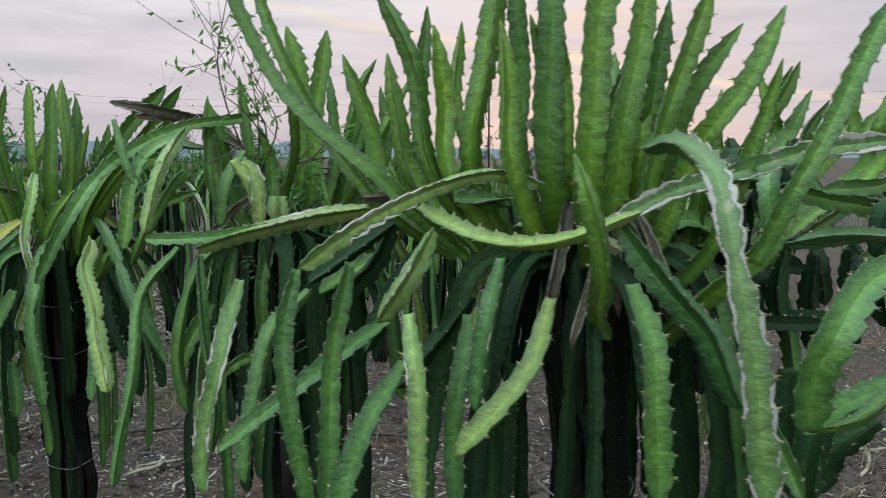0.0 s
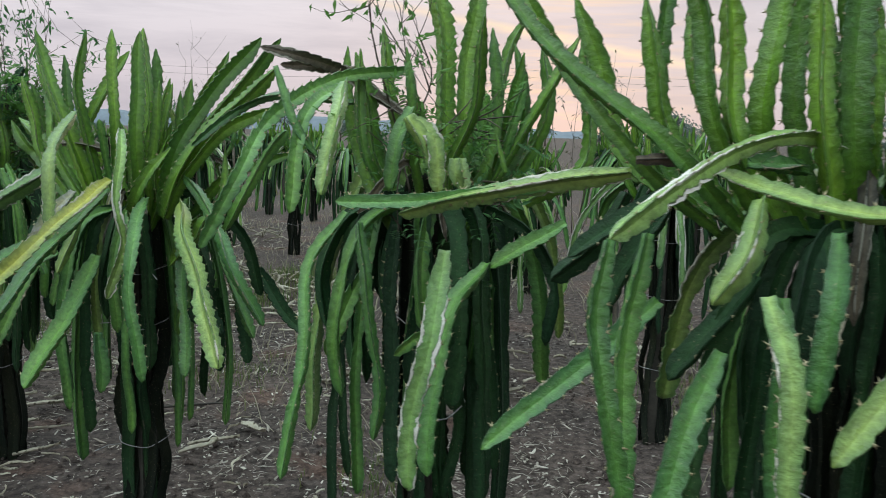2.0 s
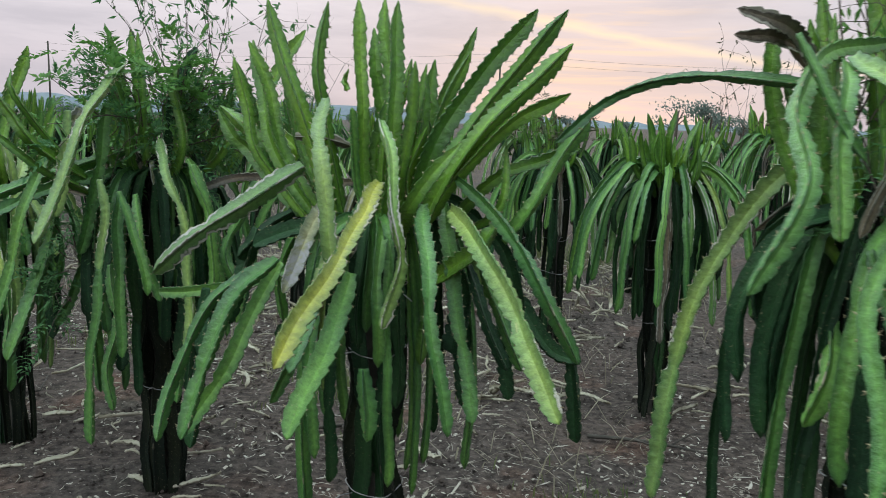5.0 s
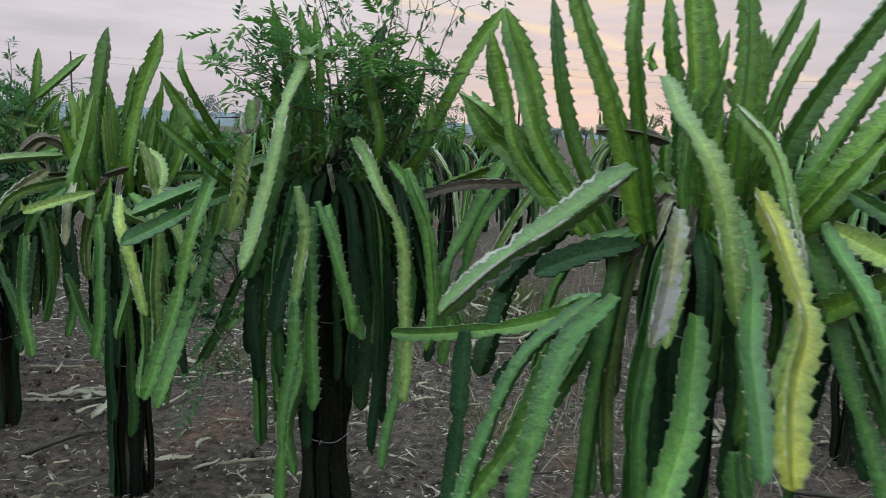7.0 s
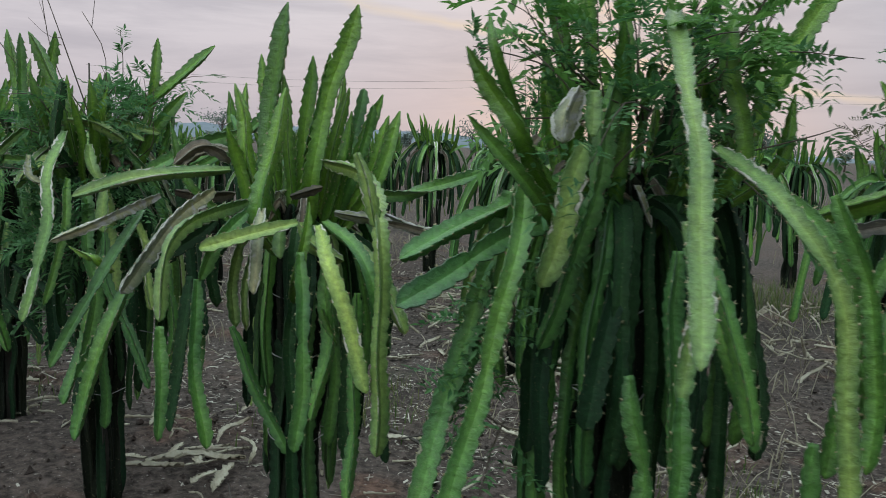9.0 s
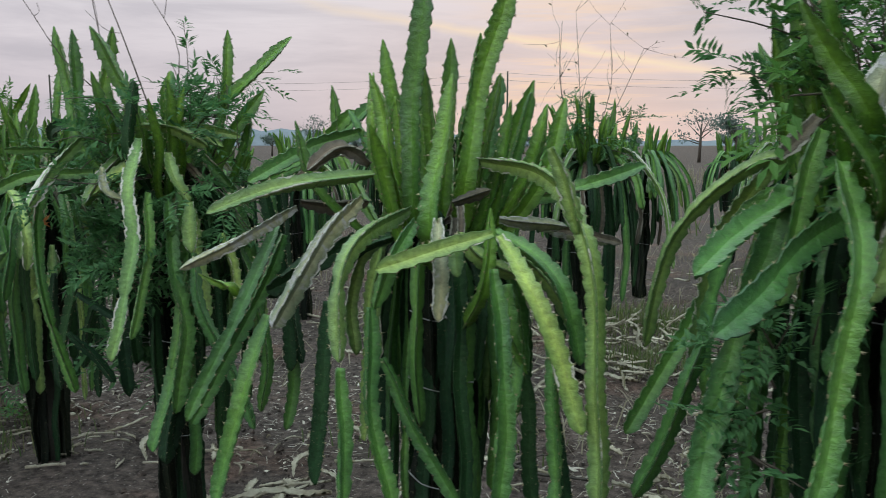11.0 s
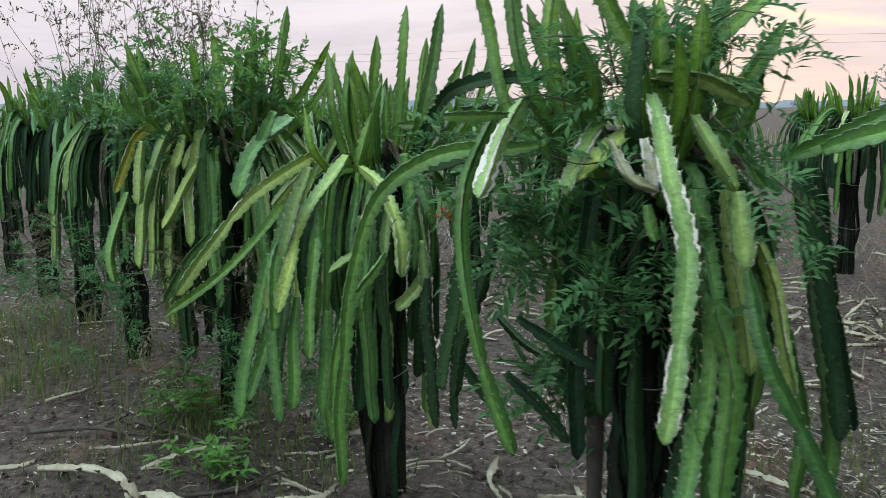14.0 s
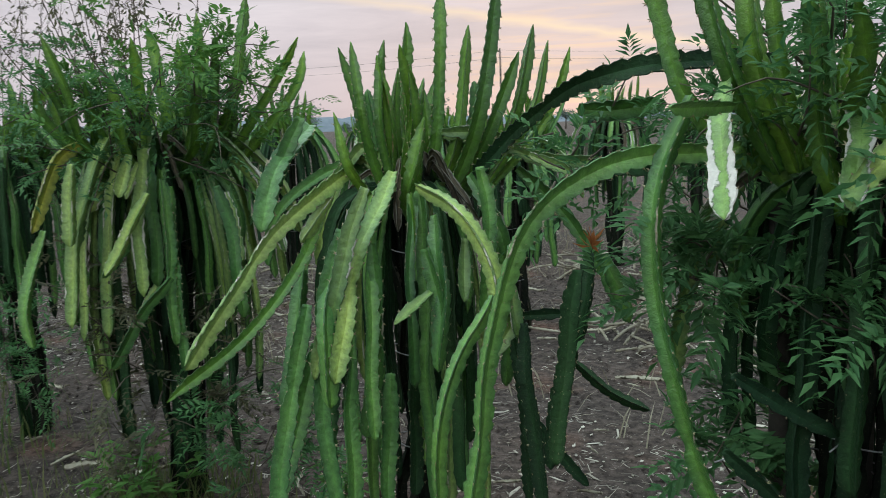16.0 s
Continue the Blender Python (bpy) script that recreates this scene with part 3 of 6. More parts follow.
stem(near, 'm', 0.037, (-0.34, -0.12, 1.27), (-0.44, -0.19, 1.2), (-0.58, -0.26, 1.09))
stem(near, 'm', 0.04, (-0.29, -0.27, 1.24), (-0.34, -0.32, 1.16), (-0.38, -0.36, 1.05))
stem(near, 'o', 0.042, (-0.2, -0.11, 1.31), (-0.25, -0.12, 1.24), (-0.32, -0.14, 1.16))
stem(near, 'm', 0.03, (-0.14, -0.08, 1.47), (-0.19, -0.14, 1.47), (-0.22, -0.14, 1.47))
stem(near, 'o', 0.037, (-0.33, -0.1, 1.43), (-0.4, -0.12, 1.38), (-0.47, -0.13, 1.33))
stem(near, 'm', 0.037, (-0.2, -0.21, 1.3), (-0.21, -0.27, 1.19), (-0.21, -0.29, 1.03))
stem(near, 'o', 0.051, (-0.14, -0.11, 1.2), (-0.15, -0.13, 1.09), (-0.16, -0.14, 0.97))
stem(near, 'm', 0.036, (0.04, -0.08, 1.36), (0.0, -0.14, 1.29), (0.02, -0.14, 1.25))
stem(near, 'm', 0.052, (0.38, -0.37, 1.40), (0.30, -0.40, 1.39), (0.24, -0.45, 1.34), (0.21, -0.45, 1.28), (0.21, -0.44, 1.21))
stem(near, 'm', 0.036, (0.52, -0.02, 1.52), (0.42, -0.08, 1.49), (0.35, -0.09, 1.48))
stem(near, 'm', 0.032, (0.5, -0.03, 1.41), (0.39, -0.09, 1.41), (0.31, -0.1, 1.4))
stem(near, 'y', 0.027, (0.37, -0.36, 1.27), (0.28, -0.43, 1.23), (0.22, -0.43, 1.21))
stem(near, 'o', 0.051, (0.42, -0.17, 1.14), (0.35, -0.18, 1.09), (0.33, -0.19, 1.03))
stem(near, 'o', 0.048, (0.21, 0.13, 1.26), (0.34, 0.14, 1.23), (0.47, 0.15, 1.23))
# dead_arm plant
stem(dead_arm, 'd', 0.034, (-0.08, 0.04, 1.54), (-0.19, -0.0, 1.61), (-0.27, -0.11, 1.65), (-0.36, -0.16, 1.67))
stem(dead_arm, 'd', 0.03, (-0.1, 0.04, 1.55), (-0.2, 0.05, 1.63), (-0.27, -0.06, 1.64), (-0.34, -0.08, 1.64))
stem(dead_arm, 'm', 0.036, (-0.06, 0.01, 1.64), (-0.2, -0.11, 1.61), (-0.29, -0.28, 1.53), (-0.32, -0.42, 1.42), (-0.39, -0.44, 1.28))
stem(dead_arm, 'm', 0.026, (-0.18, -0.06, 1.56), (-0.35, 0.03, 1.58), (-0.5, 0.11, 1.54), (-0.61, 0.09, 1.45))
stem(dead_arm, 'm', 0.036, (-0.19, -0.16, 1.59), (-0.24, -0.28, 1.52), (-0.25, -0.35, 1.34))
stem(dead_arm, 'p', 0.039, (-0.18, -0.16, 1.6), (-0.17, -0.32, 1.52), (-0.18, -0.39, 1.38))
stem(dead_arm, 'm', 0.03, (-0.15, -0.29, 1.34), (-0.21, -0.36, 1.24), (-0.2, -0.44, 1.05), (-0.23, -0.47, 0.86))
stem(dead_arm, 'm', 0.037, (-0.04, -0.16, 1.55), (-0.06, -0.22, 1.47), (-0.08, -0.23, 1.38))
stem(dead_arm, 'p', 0.045, (-0.04, -0.18, 1.53), (0.01, -0.24, 1.48), (0.03, -0.26, 1.38))
stem(dead_arm, 'p', 0.045, (0.07, -0.24, 1.45), (0.08, -0.27, 1.38))
stem(dead_arm, 'g', 0.042, (0.06, -0.49, 1.3), (0.05, -0.57, 1.18), (0.03, -0.59, 1.06), (0.02, -0.61, 0.92))
stem(dead_arm, 'm', 0.033, (-0.14, -0.2, 1.31), (-0.12, -0.26, 1.18), (-0.08, -0.29, 1.0), (-0.08, -0.31, 0.88))
stem(dead_arm, 'm', 0.023, (-0.3, -0.26, 1.62), (-0.25, -0.3, 1.52), (-0.2, -0.3, 1.45))
stem(dead_arm, 'y', 0.03, (-0.16, -0.07, 1.47), (-0.17, -0.04, 1.68))
stem(dead_arm, 'y', 0.029, (-0.04, -0.1, 1.54), (-0.06, -0.09, 1.68))
stem(dead_arm, 'y', 0.067, (0.01, 0.17, 1.64), (-0.04, 0.2, 1.89))
stem(dead_arm, 'y', 0.059, (0.06, 0.12, 1.63), (0.09, 0.15, 1.87))
stem(dead_arm, 'y', 0.036, (0.2, 0.06, 1.51), (0.17, 0.09, 1.71))
stem(dead_arm, 'y', 0.036, (0.25, 0.07, 1.54), (0.24, 0.09, 1.72))
stem(dead_arm, 'y', 0.035, (0.14, 0.0, 1.51), (0.12, 0.04, 1.74))
stem(dead_arm, 'y', 0.046, (0.35, 0.06, 1.45), (0.33, 0.1, 1.73))
stem(dead_arm, 'y', 0.035, (0.16, 0.18, 1.68), (0.21, 0.2, 1.8))
stem(dead_arm, 'y', 0.025, (0.16, -0.16, 1.42), (0.14, -0.15, 1.5))
stem(dead_arm, 'm', 0.041, (-0.15, -0.11, 1.18), (-0.18, -0.18, 1.11), (-0.21, -0.19, 1.02))
stem(dead_arm, 'o', 0.048, (-0.01, -0.09, 1.28), (-0.02, -0.12, 1.11), (-0.03, -0.14, 0.94))
stem(dead_arm, 'o', 0.05, (0.12, -0.09, 1.22), (0.14, -0.12, 1.02), (0.16, -0.15, 0.76))
stem(dead_arm, 'm', 0.045, (0.29, -0.16, 1.32), (0.2, -0.18, 1.26), (0.14, -0.19, 1.22))
stem(dead_arm, 'm', 0.032, (0.02, -0.22, 1.09), (-0.01, -0.32, 1.09), (-0.04, -0.33, 1.06))
stem(dead_arm, 'o', 0.047, (-0.08, -0.04, 1.29), (-0.08, -0.08, 1.05), (-0.07, -0.13, 0.71))
# leaning plant
stem(leaning, 'y', 0.043, (-0.37, 0.09, 1.37), (-0.41, 0.11, 1.51), (-0.45, 0.12, 1.65))
stem(leaning, 'y', 0.05, (-0.32, 0.1, 1.38), (-0.38, 0.16, 1.55), (-0.43, 0.22, 1.71))
stem(leaning, 'y', 0.043, (-0.26, 0.11, 1.42), (-0.32, 0.15, 1.73))
stem(leaning, 'y', 0.054, (-0.18, -0.08, 1.45), (-0.25, -0.06, 1.62), (-0.3, -0.05, 1.79))
stem(leaning, 'y', 0.041, (-0.14, -0.07, 1.51), (-0.16, -0.06, 1.63), (-0.14, -0.03, 1.79))
stem(leaning, 'y', 0.045, (-0.04, -0.06, 1.52), (-0.06, -0.02, 1.8))
stem(leaning, 'y', 0.049, (0.02, 0.05, 1.51), (0.0, 0.09, 1.82))
stem(leaning, 'y', 0.055, (0.05, -0.11, 1.46), (0.06, -0.06, 1.79))
stem(leaning, 'y', 0.044, (0.09, -0.05, 1.48), (0.1, -0.03, 1.64))
stem(leaning, 'y', 0.043, (0.14, 0.16, 1.51), (0.25, 0.21, 1.76))
stem(leaning, 'y', 0.046, (0.16, 0.06, 1.49), (0.24, 0.09, 1.68))
stem(leaning, 'y', 0.064, (0.16, -0.05, 1.42), (0.28, -0.02, 1.61), (0.42, 0.02, 1.79))
stem(leaning, 'y', 0.056, (0.21, -0.11, 1.39), (0.33, -0.07, 1.57), (0.5, -0.02, 1.78))
stem(leaning, 'y', 0.06, (0.22, -0.16, 1.36), (0.34, -0.15, 1.51), (0.51, -0.1, 1.69))
stem(leaning, 'y', 0.047, (0.23, -0.16, 1.35), (0.36, -0.18, 1.48), (0.51, -0.15, 1.56))
stem(leaning, 'y', 0.046, (0.12, -0.28, 1.27), (0.18, -0.31, 1.36), (0.25, -0.3, 1.43))
stem(leaning, 'y', 0.055, (-0.36, 0.13, 1.38), (-0.44, 0.16, 1.45), (-0.53, 0.2, 1.51))
stem(leaning, 'y', 0.041, (-0.1, 0.04, 1.56), (-0.11, 0.05, 1.59), (-0.1, 0.05, 1.62))
stem(leaning, 'g', 0.063, (-0.16, -0.2, 1.36), (-0.33, -0.28, 1.24), (-0.42, -0.32, 1.17), (-0.5, -0.34, 1.09))
stem(leaning, 'm', 0.042, (-0.2, -0.14, 1.08), (-0.42, -0.08, 1.0), (-0.64, 0.0, 0.97))
stem(leaning, 'p', 0.046, (-0.11, -0.17, 1.53), (-0.07, -0.38, 1.4), (-0.04, -0.45, 1.26), (-0.03, -0.47, 1.13))
stem(leaning, 'g', 0.038, (0.03, -0.16, 1.48), (0.07, -0.27, 1.39), (0.1, -0.34, 1.27), (0.12, -0.35, 1.14), (0.08, -0.38, 0.99))
stem(leaning, 'b', 0.05, (0.05, -0.28, 1.33), (0.02, -0.61, 1.2), (-0.01, -0.72, 1.12), (-0.04, -0.84, 1.03))
stem(leaning, 'm', 0.044, (0.02, -0.24, 1.3), (-0.01, -0.51, 1.16), (-0.04, -0.74, 0.99))
stem(leaning, 'w', 0.046, (-0.08, -0.25, 1.29), (-0.1, -0.36, 1.21), (-0.14, -0.44, 1.08))
stem(leaning, 'p', 0.039, (-0.06, -0.26, 1.2), (-0.09, -0.33, 1.05))
stem(leaning, 'm', 0.043, (0.16, -0.28, 1.28), (0.19, -0.45, 1.15), (0.21, -0.52, 0.99), (0.26, -0.54, 0.8))
stem(leaning, 'p', 0.064, (0.22, -0.17, 1.26), (0.31, -0.38, 1.19), (0.41, -0.49, 1.05), (0.49, -0.61, 0.87))
stem(leaning, 'm', 0.046, (0.23, -0.16, 1.34), (0.35, -0.26, 1.25), (0.45, -0.38, 1.11), (0.54, -0.39, 0.93))
stem(leaning, 'm', 0.047, (0.36, -0.17, 1.18), (0.43, -0.2, 1.29), (0.49, -0.18, 1.4), (0.56, -0.16, 1.49))
stem(leaning, 'y', 0.06, (0.29, -0.23, 1.16), (0.32, -0.25, 1.21), (0.35, -0.24, 1.26))
stem(leaning, 'y', 0.044, (0.32, -0.05, 1.33), (0.44, -0.03, 1.38), (0.55, -0.02, 1.42))
stem(leaning, 'y', 0.027, (0.34, -0.16, 1.27), (0.35, -0.14, 1.44))
stem(leaning, 'm', 0.066, (-0.03, -0.22, 1.09), (-0.06, -0.35, 0.92), (-0.12, -0.48, 0.74))
stem(leaning, 'm', 0.055, (0.03, -0.35, 0.88), (0.04, -0.37, 0.7))
stem(leaning, 'm', 0.051, (-0.19, -0.33, 1.14), (-0.29, -0.41, 1.02), (-0.37, -0.51, 0.74))
stem(leaning, 'm', 0.038, (-0.22, -0.29, 1.13), (-0.34, -0.36, 1.04), (-0.42, -0.41, 0.85), (-0.44, -0.47, 0.71))
stem(leaning, 'o', 0.042, (0.27, -0.19, 1.12), (0.32, -0.25, 1.01), (0.38, -0.27, 0.87))
stem(leaning, 'o', 0.068, (0.24, 0.09, 0.94), (0.26, 0.05, 0.65))
stem(leaning, 'o', 0.057, (0.57, 0.1, 0.81), (0.6, 0.07, 0.55))
stem(leaning, 'o', 0.054, (0.35, -0.01, 0.92), (0.39, -0.03, 0.71))
stem(leaning, 'o', 0.079, (0.14, -0.03, 1.24), (0.25, -0.05, 1.03), (0.23, -0.08, 0.85))
stem(leaning, 'o', 0.066, (-0.12, -0.06, 1.2), (-0.23, -0.08, 1.17), (-0.33, -0.09, 1.13))
stem(leaning, 'd', 0.035, (-0.07, 0.08, 1.3), (-0.46, 0.27, 1.29), (-0.66, 0.37, 1.24))
stem(leaning, 'o', 0.064, (0.38, 0.11, 1.01), (0.5, 0.1, 0.83), (0.6, 0.1, 0.79))
stem(leaning, 'o', 0.049, (-0.47, -0.07, 1.0), (-0.48, -0.11, 0.73), (-0.5, -0.14, 0.55))
# weedy plant
stem(weedy, 'p', 0.041, (0.04, -0.29, 1.64), (0.03, -0.57, 1.44), (0.04, -0.7, 1.26), (0.03, -0.82, 1.11))
stem(weedy, 'm', 0.055, (-0.05, -0.25, 1.51), (-0.08, -0.26, 1.29), (-0.17, -0.25, 0.98))
stem(weedy, 'p', 0.046, (-0.1, -0.4, 1.48), (-0.1, -0.41, 1.4))
stem(weedy, 'p', 0.054, (-0.11, -0.39, 1.39), (-0.14, -0.38, 1.25), (-0.18, -0.38, 1.13))
stem(weedy, 'm', 0.06, (-0.24, -0.22, 1.29), (-0.32, -0.21, 0.96), (-0.41, -0.33, 0.6))
stem(weedy, 'p', 0.041, (0.14, -0.26, 1.39), (0.23, -0.41, 1.3), (0.31, -0.47, 1.17), (0.33, -0.5, 0.94), (0.34, -0.53, 0.74))
stem(weedy, 'm', 0.04, (0.24, -0.26, 1.33), (0.35, -0.36, 1.2), (0.41, -0.4, 0.9))
stem(weedy, 'm', 0.046, (0.06, -0.4, 1.21), (0.07, -0.43, 0.95), (0.08, -0.47, 0.68))
stem(weedy, 'm', 0.041, (0.09, -0.34, 1.21), (0.14, -0.43, 1.06), (0.21, -0.44, 0.87))
stem(weedy, 'o', 0.058, (-0.03, -0.21, 1.17), (-0.04, -0.28, 1.02), (-0.07, -0.31, 0.84))
stem(weedy, 'o', 0.059, (-0.09, -0.16, 0.81), (-0.06, -0.2, 0.54))
stem(weedy, 'o', 0.053, (-0.18, -0.15, 0.98), (-0.19, -0.19, 0.74))
stem(weedy, 'm', 0.055, (-0.07, -0.18, 1.27), (-0.25, -0.34, 1.2), (-0.42, -0.49, 1.1))
stem(weedy, 'm', 0.052, (-0.07, -0.08, 1.34), (-0.25, -0.24, 1.26), (-0.43, -0.41, 1.17))
stem(weedy, 'y', 0.045, (-0.21, -0.44, 1.38), (-0.27, -0.45, 1.46), (-0.32, -0.46, 1.54))
stem(weedy, 'y', 0.028, (-0.26, -0.42, 1.51), (-0.28, -0.41, 1.61))
stem(weedy, 'y', 0.035, (-0.19, -0.44, 1.3), (-0.3, -0.52, 1.43))
stem(weedy, 'y', 0.047, (-0.14, 0.03, 1.57), (-0.19, 0.05, 1.78))
stem(weedy, 'y', 0.042, (-0.09, 0.05, 1.64), (-0.11, 0.07, 1.79))
stem(weedy, 'y', 0.04, (-0.02, -0.06, 1.55), (-0.04, -0.03, 1.77))
stem(weedy, 'o', 0.05, (0.1, -0.05, 1.53), (0.14, -0.03, 1.63), (0.18, -0.01, 1.72))
stem(weedy, 'y', 0.046, (0.2, -0.21, 1.37), (0.17, -0.19, 1.55), (0.18, -0.17, 1.66))
stem(weedy, 'y', 0.061, (0.4, 0.21, 1.63), (0.51, 0.25, 1.82))
stem(weedy, 'y', 0.036, (0.3, -0.09, 1.36), (0.33, -0.07, 1.51))
stem(weedy, 'o', 0.059, (0.12, -0.1, 1.07), (0.16, -0.13, 0.81), (0.16, -0.17, 0.58))
stem(weedy, 'o', 0.056, (0.27, 0.02, 1.1), (0.33, -0.0, 0.87), (0.33, -0.03, 0.7))
stem(weedy, 'd', 0.042, (-0.19, -0.2, 1.4), (-0.25, -0.22, 1.33))
stem(weedy, 'o', 0.079, (0.18, -0.06, 1.34), (0.24, -0.08, 1.17), (0.25, -0.1, 1.0))
# open_plant plant
stem(open_plant, 'y', 0.062, (-0.06, -0.1, 1.25), (-0.05, -0.06, 1.52), (-0.03, -0.03, 1.74))
stem(open_plant, 'y', 0.044, (-0.11, -0.1, 1.3), (-0.13, -0.08, 1.43), (-0.16, -0.07, 1.52))
stem(open_plant, 'y', 0.049, (-0.12, 0.12, 1.41), (-0.16, 0.14, 1.62))
stem(open_plant, 'y', 0.052, (0.01, -0.33, 1.18), (0.02, -0.3, 1.33), (0.04, -0.26, 1.5))
stem(open_plant, 'y', 0.06, (0.07, -0.08, 1.31), (0.09, -0.05, 1.49), (0.16, -0.02, 1.74))
stem(open_plant, 'y', 0.037, (-0.02, -0.04, 1.32), (-0.04, -0.01, 1.55))
stem(open_plant, 'y', 0.046, (0.0, 0.02, 1.35), (0.02, 0.06, 1.61))
stem(open_plant, 'y', 0.047, (0.06, -0.07, 1.38), (0.09, -0.04, 1.61))
stem(open_plant, 'y', 0.045, (0.1, -0.02, 1.35), (0.14, 0.0, 1.52))
stem(open_plant, 'y', 0.046, (0.15, 0.03, 1.32), (0.22, 0.06, 1.51))
stem(open_plant, 'y', 0.045, (0.21, -0.02, 1.3), (0.25, 0.0, 1.45))
stem(open_plant, 'y', 0.049, (0.24, -0.07, 1.28), (0.29, -0.04, 1.46))
stem(open_plant, 'y', 0.036, (-0.16, 0.0, 1.32), (-0.17, 0.03, 1.53))
stem(open_plant, 'y', 0.038, (-0.31, 0.3, 1.34), (-0.34, 0.32, 1.52))
stem(open_plant, 'y', 0.031, (-0.28, -0.12, 1.26), (-0.33, -0.1, 1.41))
stem(open_plant, 'y', 0.038, (0.11, -0.36, 1.06), (0.12, -0.32, 1.23))
stem(open_plant, 'p', 0.039, (-0.14, -0.15, 1.29), (-0.3, -0.32, 1.27), (-0.43, -0.4, 1.22))
stem(open_plant, 'w', 0.032, (-0.3, -0.22, 1.22), (-0.39, -0.34, 1.16), (-0.49, -0.4, 1.11))
stem(open_plant, 'w', 0.05, (-0.16, -0.21, 1.24), (-0.22, -0.33, 1.16), (-0.29, -0.43, 1.0))
stem(open_plant, 'p', 0.042, (-0.05, -0.25, 1.22), (-0.13, -0.47, 1.16), (-0.14, -0.55, 0.97))
stem(open_plant, 'm', 0.038, (-0.14, -0.55, 0.96), (-0.14, -0.56, 0.85), (-0.13, -0.58, 0.71))
stem(open_plant, 'm', 0.041, (-0.03, -0.31, 1.2), (-0.07, -0.42, 1.13), (-0.1, -0.45, 1.05))
stem(open_plant, 'm', 0.043, (-0.1, -0.45, 1.05), (-0.1, -0.47, 0.89), (-0.05, -0.5, 0.67))
stem(open_plant, 'p', 0.05, (0.09, -0.08, 1.32), (0.23, -0.22, 1.29), (0.31, -0.38, 1.17), (0.33, -0.43, 0.98), (0.33, -0.47, 0.67))
stem(open_plant, 'm', 0.046, (0.13, 0.01, 1.21), (0.32, 0.13, 1.24), (0.51, 0.16, 1.3))
stem(open_plant, 'p', 0.045, (0.14, -0.3, 1.17), (0.22, -0.41, 1.06), (0.3, -0.45, 0.81))
stem(open_plant, 'm', 0.048, (0.13, -0.2, 1.17), (0.26, -0.3, 1.08), (0.31, -0.32, 0.91))
stem(open_plant, 'm', 0.043, (0.13, -0.41, 1.12), (0.15, -0.45, 0.94), (0.15, -0.48, 0.67))
stem(open_plant, 'w', 0.036, (0.02, -0.35, 1.21), (0.03, -0.41, 1.13), (0.02, -0.43, 1.02))
stem(open_plant, 'p', 0.053, (0.05, -0.3, 1.17), (0.06, -0.33, 1.09))
stem(open_plant, 'm', 0.044, (-0.34, -0.31, 1.0), (-0.38, -0.38, 0.85), (-0.43, -0.41, 0.62))
stem(open_plant, 'm', 0.035, (-0.34, -0.23, 1.18), (-0.38, -0.36, 1.03), (-0.47, -0.44, 0.81))
stem(open_plant, 'o', 0.043, (-0.25, -0.15, 1.0), (-0.26, -0.25, 0.6))
stem(open_plant, 'o', 0.044, (0.2, -0.23, 0.87), (0.22, -0.27, 0.57))
stem(open_plant, 'o', 0.044, (0.26, -0.14, 0.79), (0.3, -0.17, 0.53))
stem(open_plant, 'd', 0.026, (0.24, -0.09, 1.17), (0.34, -0.08, 1.15), (0.42, -0.08, 1.13))
stem(open_plant, 'd', 0.04, (-0.16, -0.1, 1.31), (-0.22, -0.15, 1.35), (-0.29, -0.16, 1.3))
stem(open_plant, 'd', 0.037, (0.04, -0.2, 1.23), (0.12, -0.19, 1.26))
stem(open_plant, 'm', 0.053, (-0.21, 0.11, 1.39), (-0.37, 0.14, 1.34), (-0.52, 0.12, 1.26))
stem(open_plant, 'w', 0.038, (0.14, -0.14, 1.19), (0.29, -0.13, 1.17))
stem(open_plant, 'y', 0.039, (0.16, -0.32, 0.97), (0.2, -0.33, 0.89))
stem(open_plant, 'o', 0.052, (-0.19, -0.12, 1.15), (-0.28, -0.14, 1.08), (-0.39, -0.16, 1.02))
stem(open_plant, 'y', 0.03, (-0.38, -0.31, 1.03), (-0.41, -0.35, 1.07), (-0.47, -0.35, 1.1))
stem(open_plant, 'm', 0.046, (0.56, -0.29, 0.96), (0.5, -0.32, 0.81), (0.42, -0.34, 0.64))
stem(open_plant, 'm', 0.053, (0.65, 0.03, 1.01), (0.54, -0.05, 0.85), (0.43, -0.13, 0.7))
stem(open_plant, 'm', 0.06, (0.93, 0.3, 1.36), (0.81, 0.27, 1.23), (0.69, 0.24, 1.07))
stem(open_plant, 'o', 0.055, (0.75, 0.03, 0.94), (0.71, -0.0, 0.75), (0.64, -0.04, 0.5))
stem(open_plant, 'o', 0.061, (0.96, -0.16, 0.99), (0.97, -0.18, 0.82), (1.02, -0.2, 0.6))
# white_arm plant
stem(white_arm, 'y', 0.043, (-0.31, 0.04, 1.36), (-0.36, 0.06, 1.54), (-0.41, 0.08, 1.74))
stem(white_arm, 'y', 0.045, (-0.27, -0.03, 1.44), (-0.31, 0.01, 1.72))
stem(white_arm, 'y', 0.057, (-0.21, -0.01, 1.46), (-0.19, 0.04, 1.73))
stem(white_arm, 'y', 0.052, (-0.0, -0.18, 1.38), (-0.06, -0.17, 1.52), (-0.16, -0.16, 1.7))
stem(white_arm, 'o', 0.045, (-0.01, -0.24, 1.34), (-0.01, -0.21, 1.54))
stem(white_arm, 'y', 0.049, (0.02, -0.06, 1.43), (0.03, -0.03, 1.58))
stem(white_arm, 'y', 0.051, (0.07, 0.06, 1.43), (0.19, 0.1, 1.53), (0.36, 0.18, 1.71))
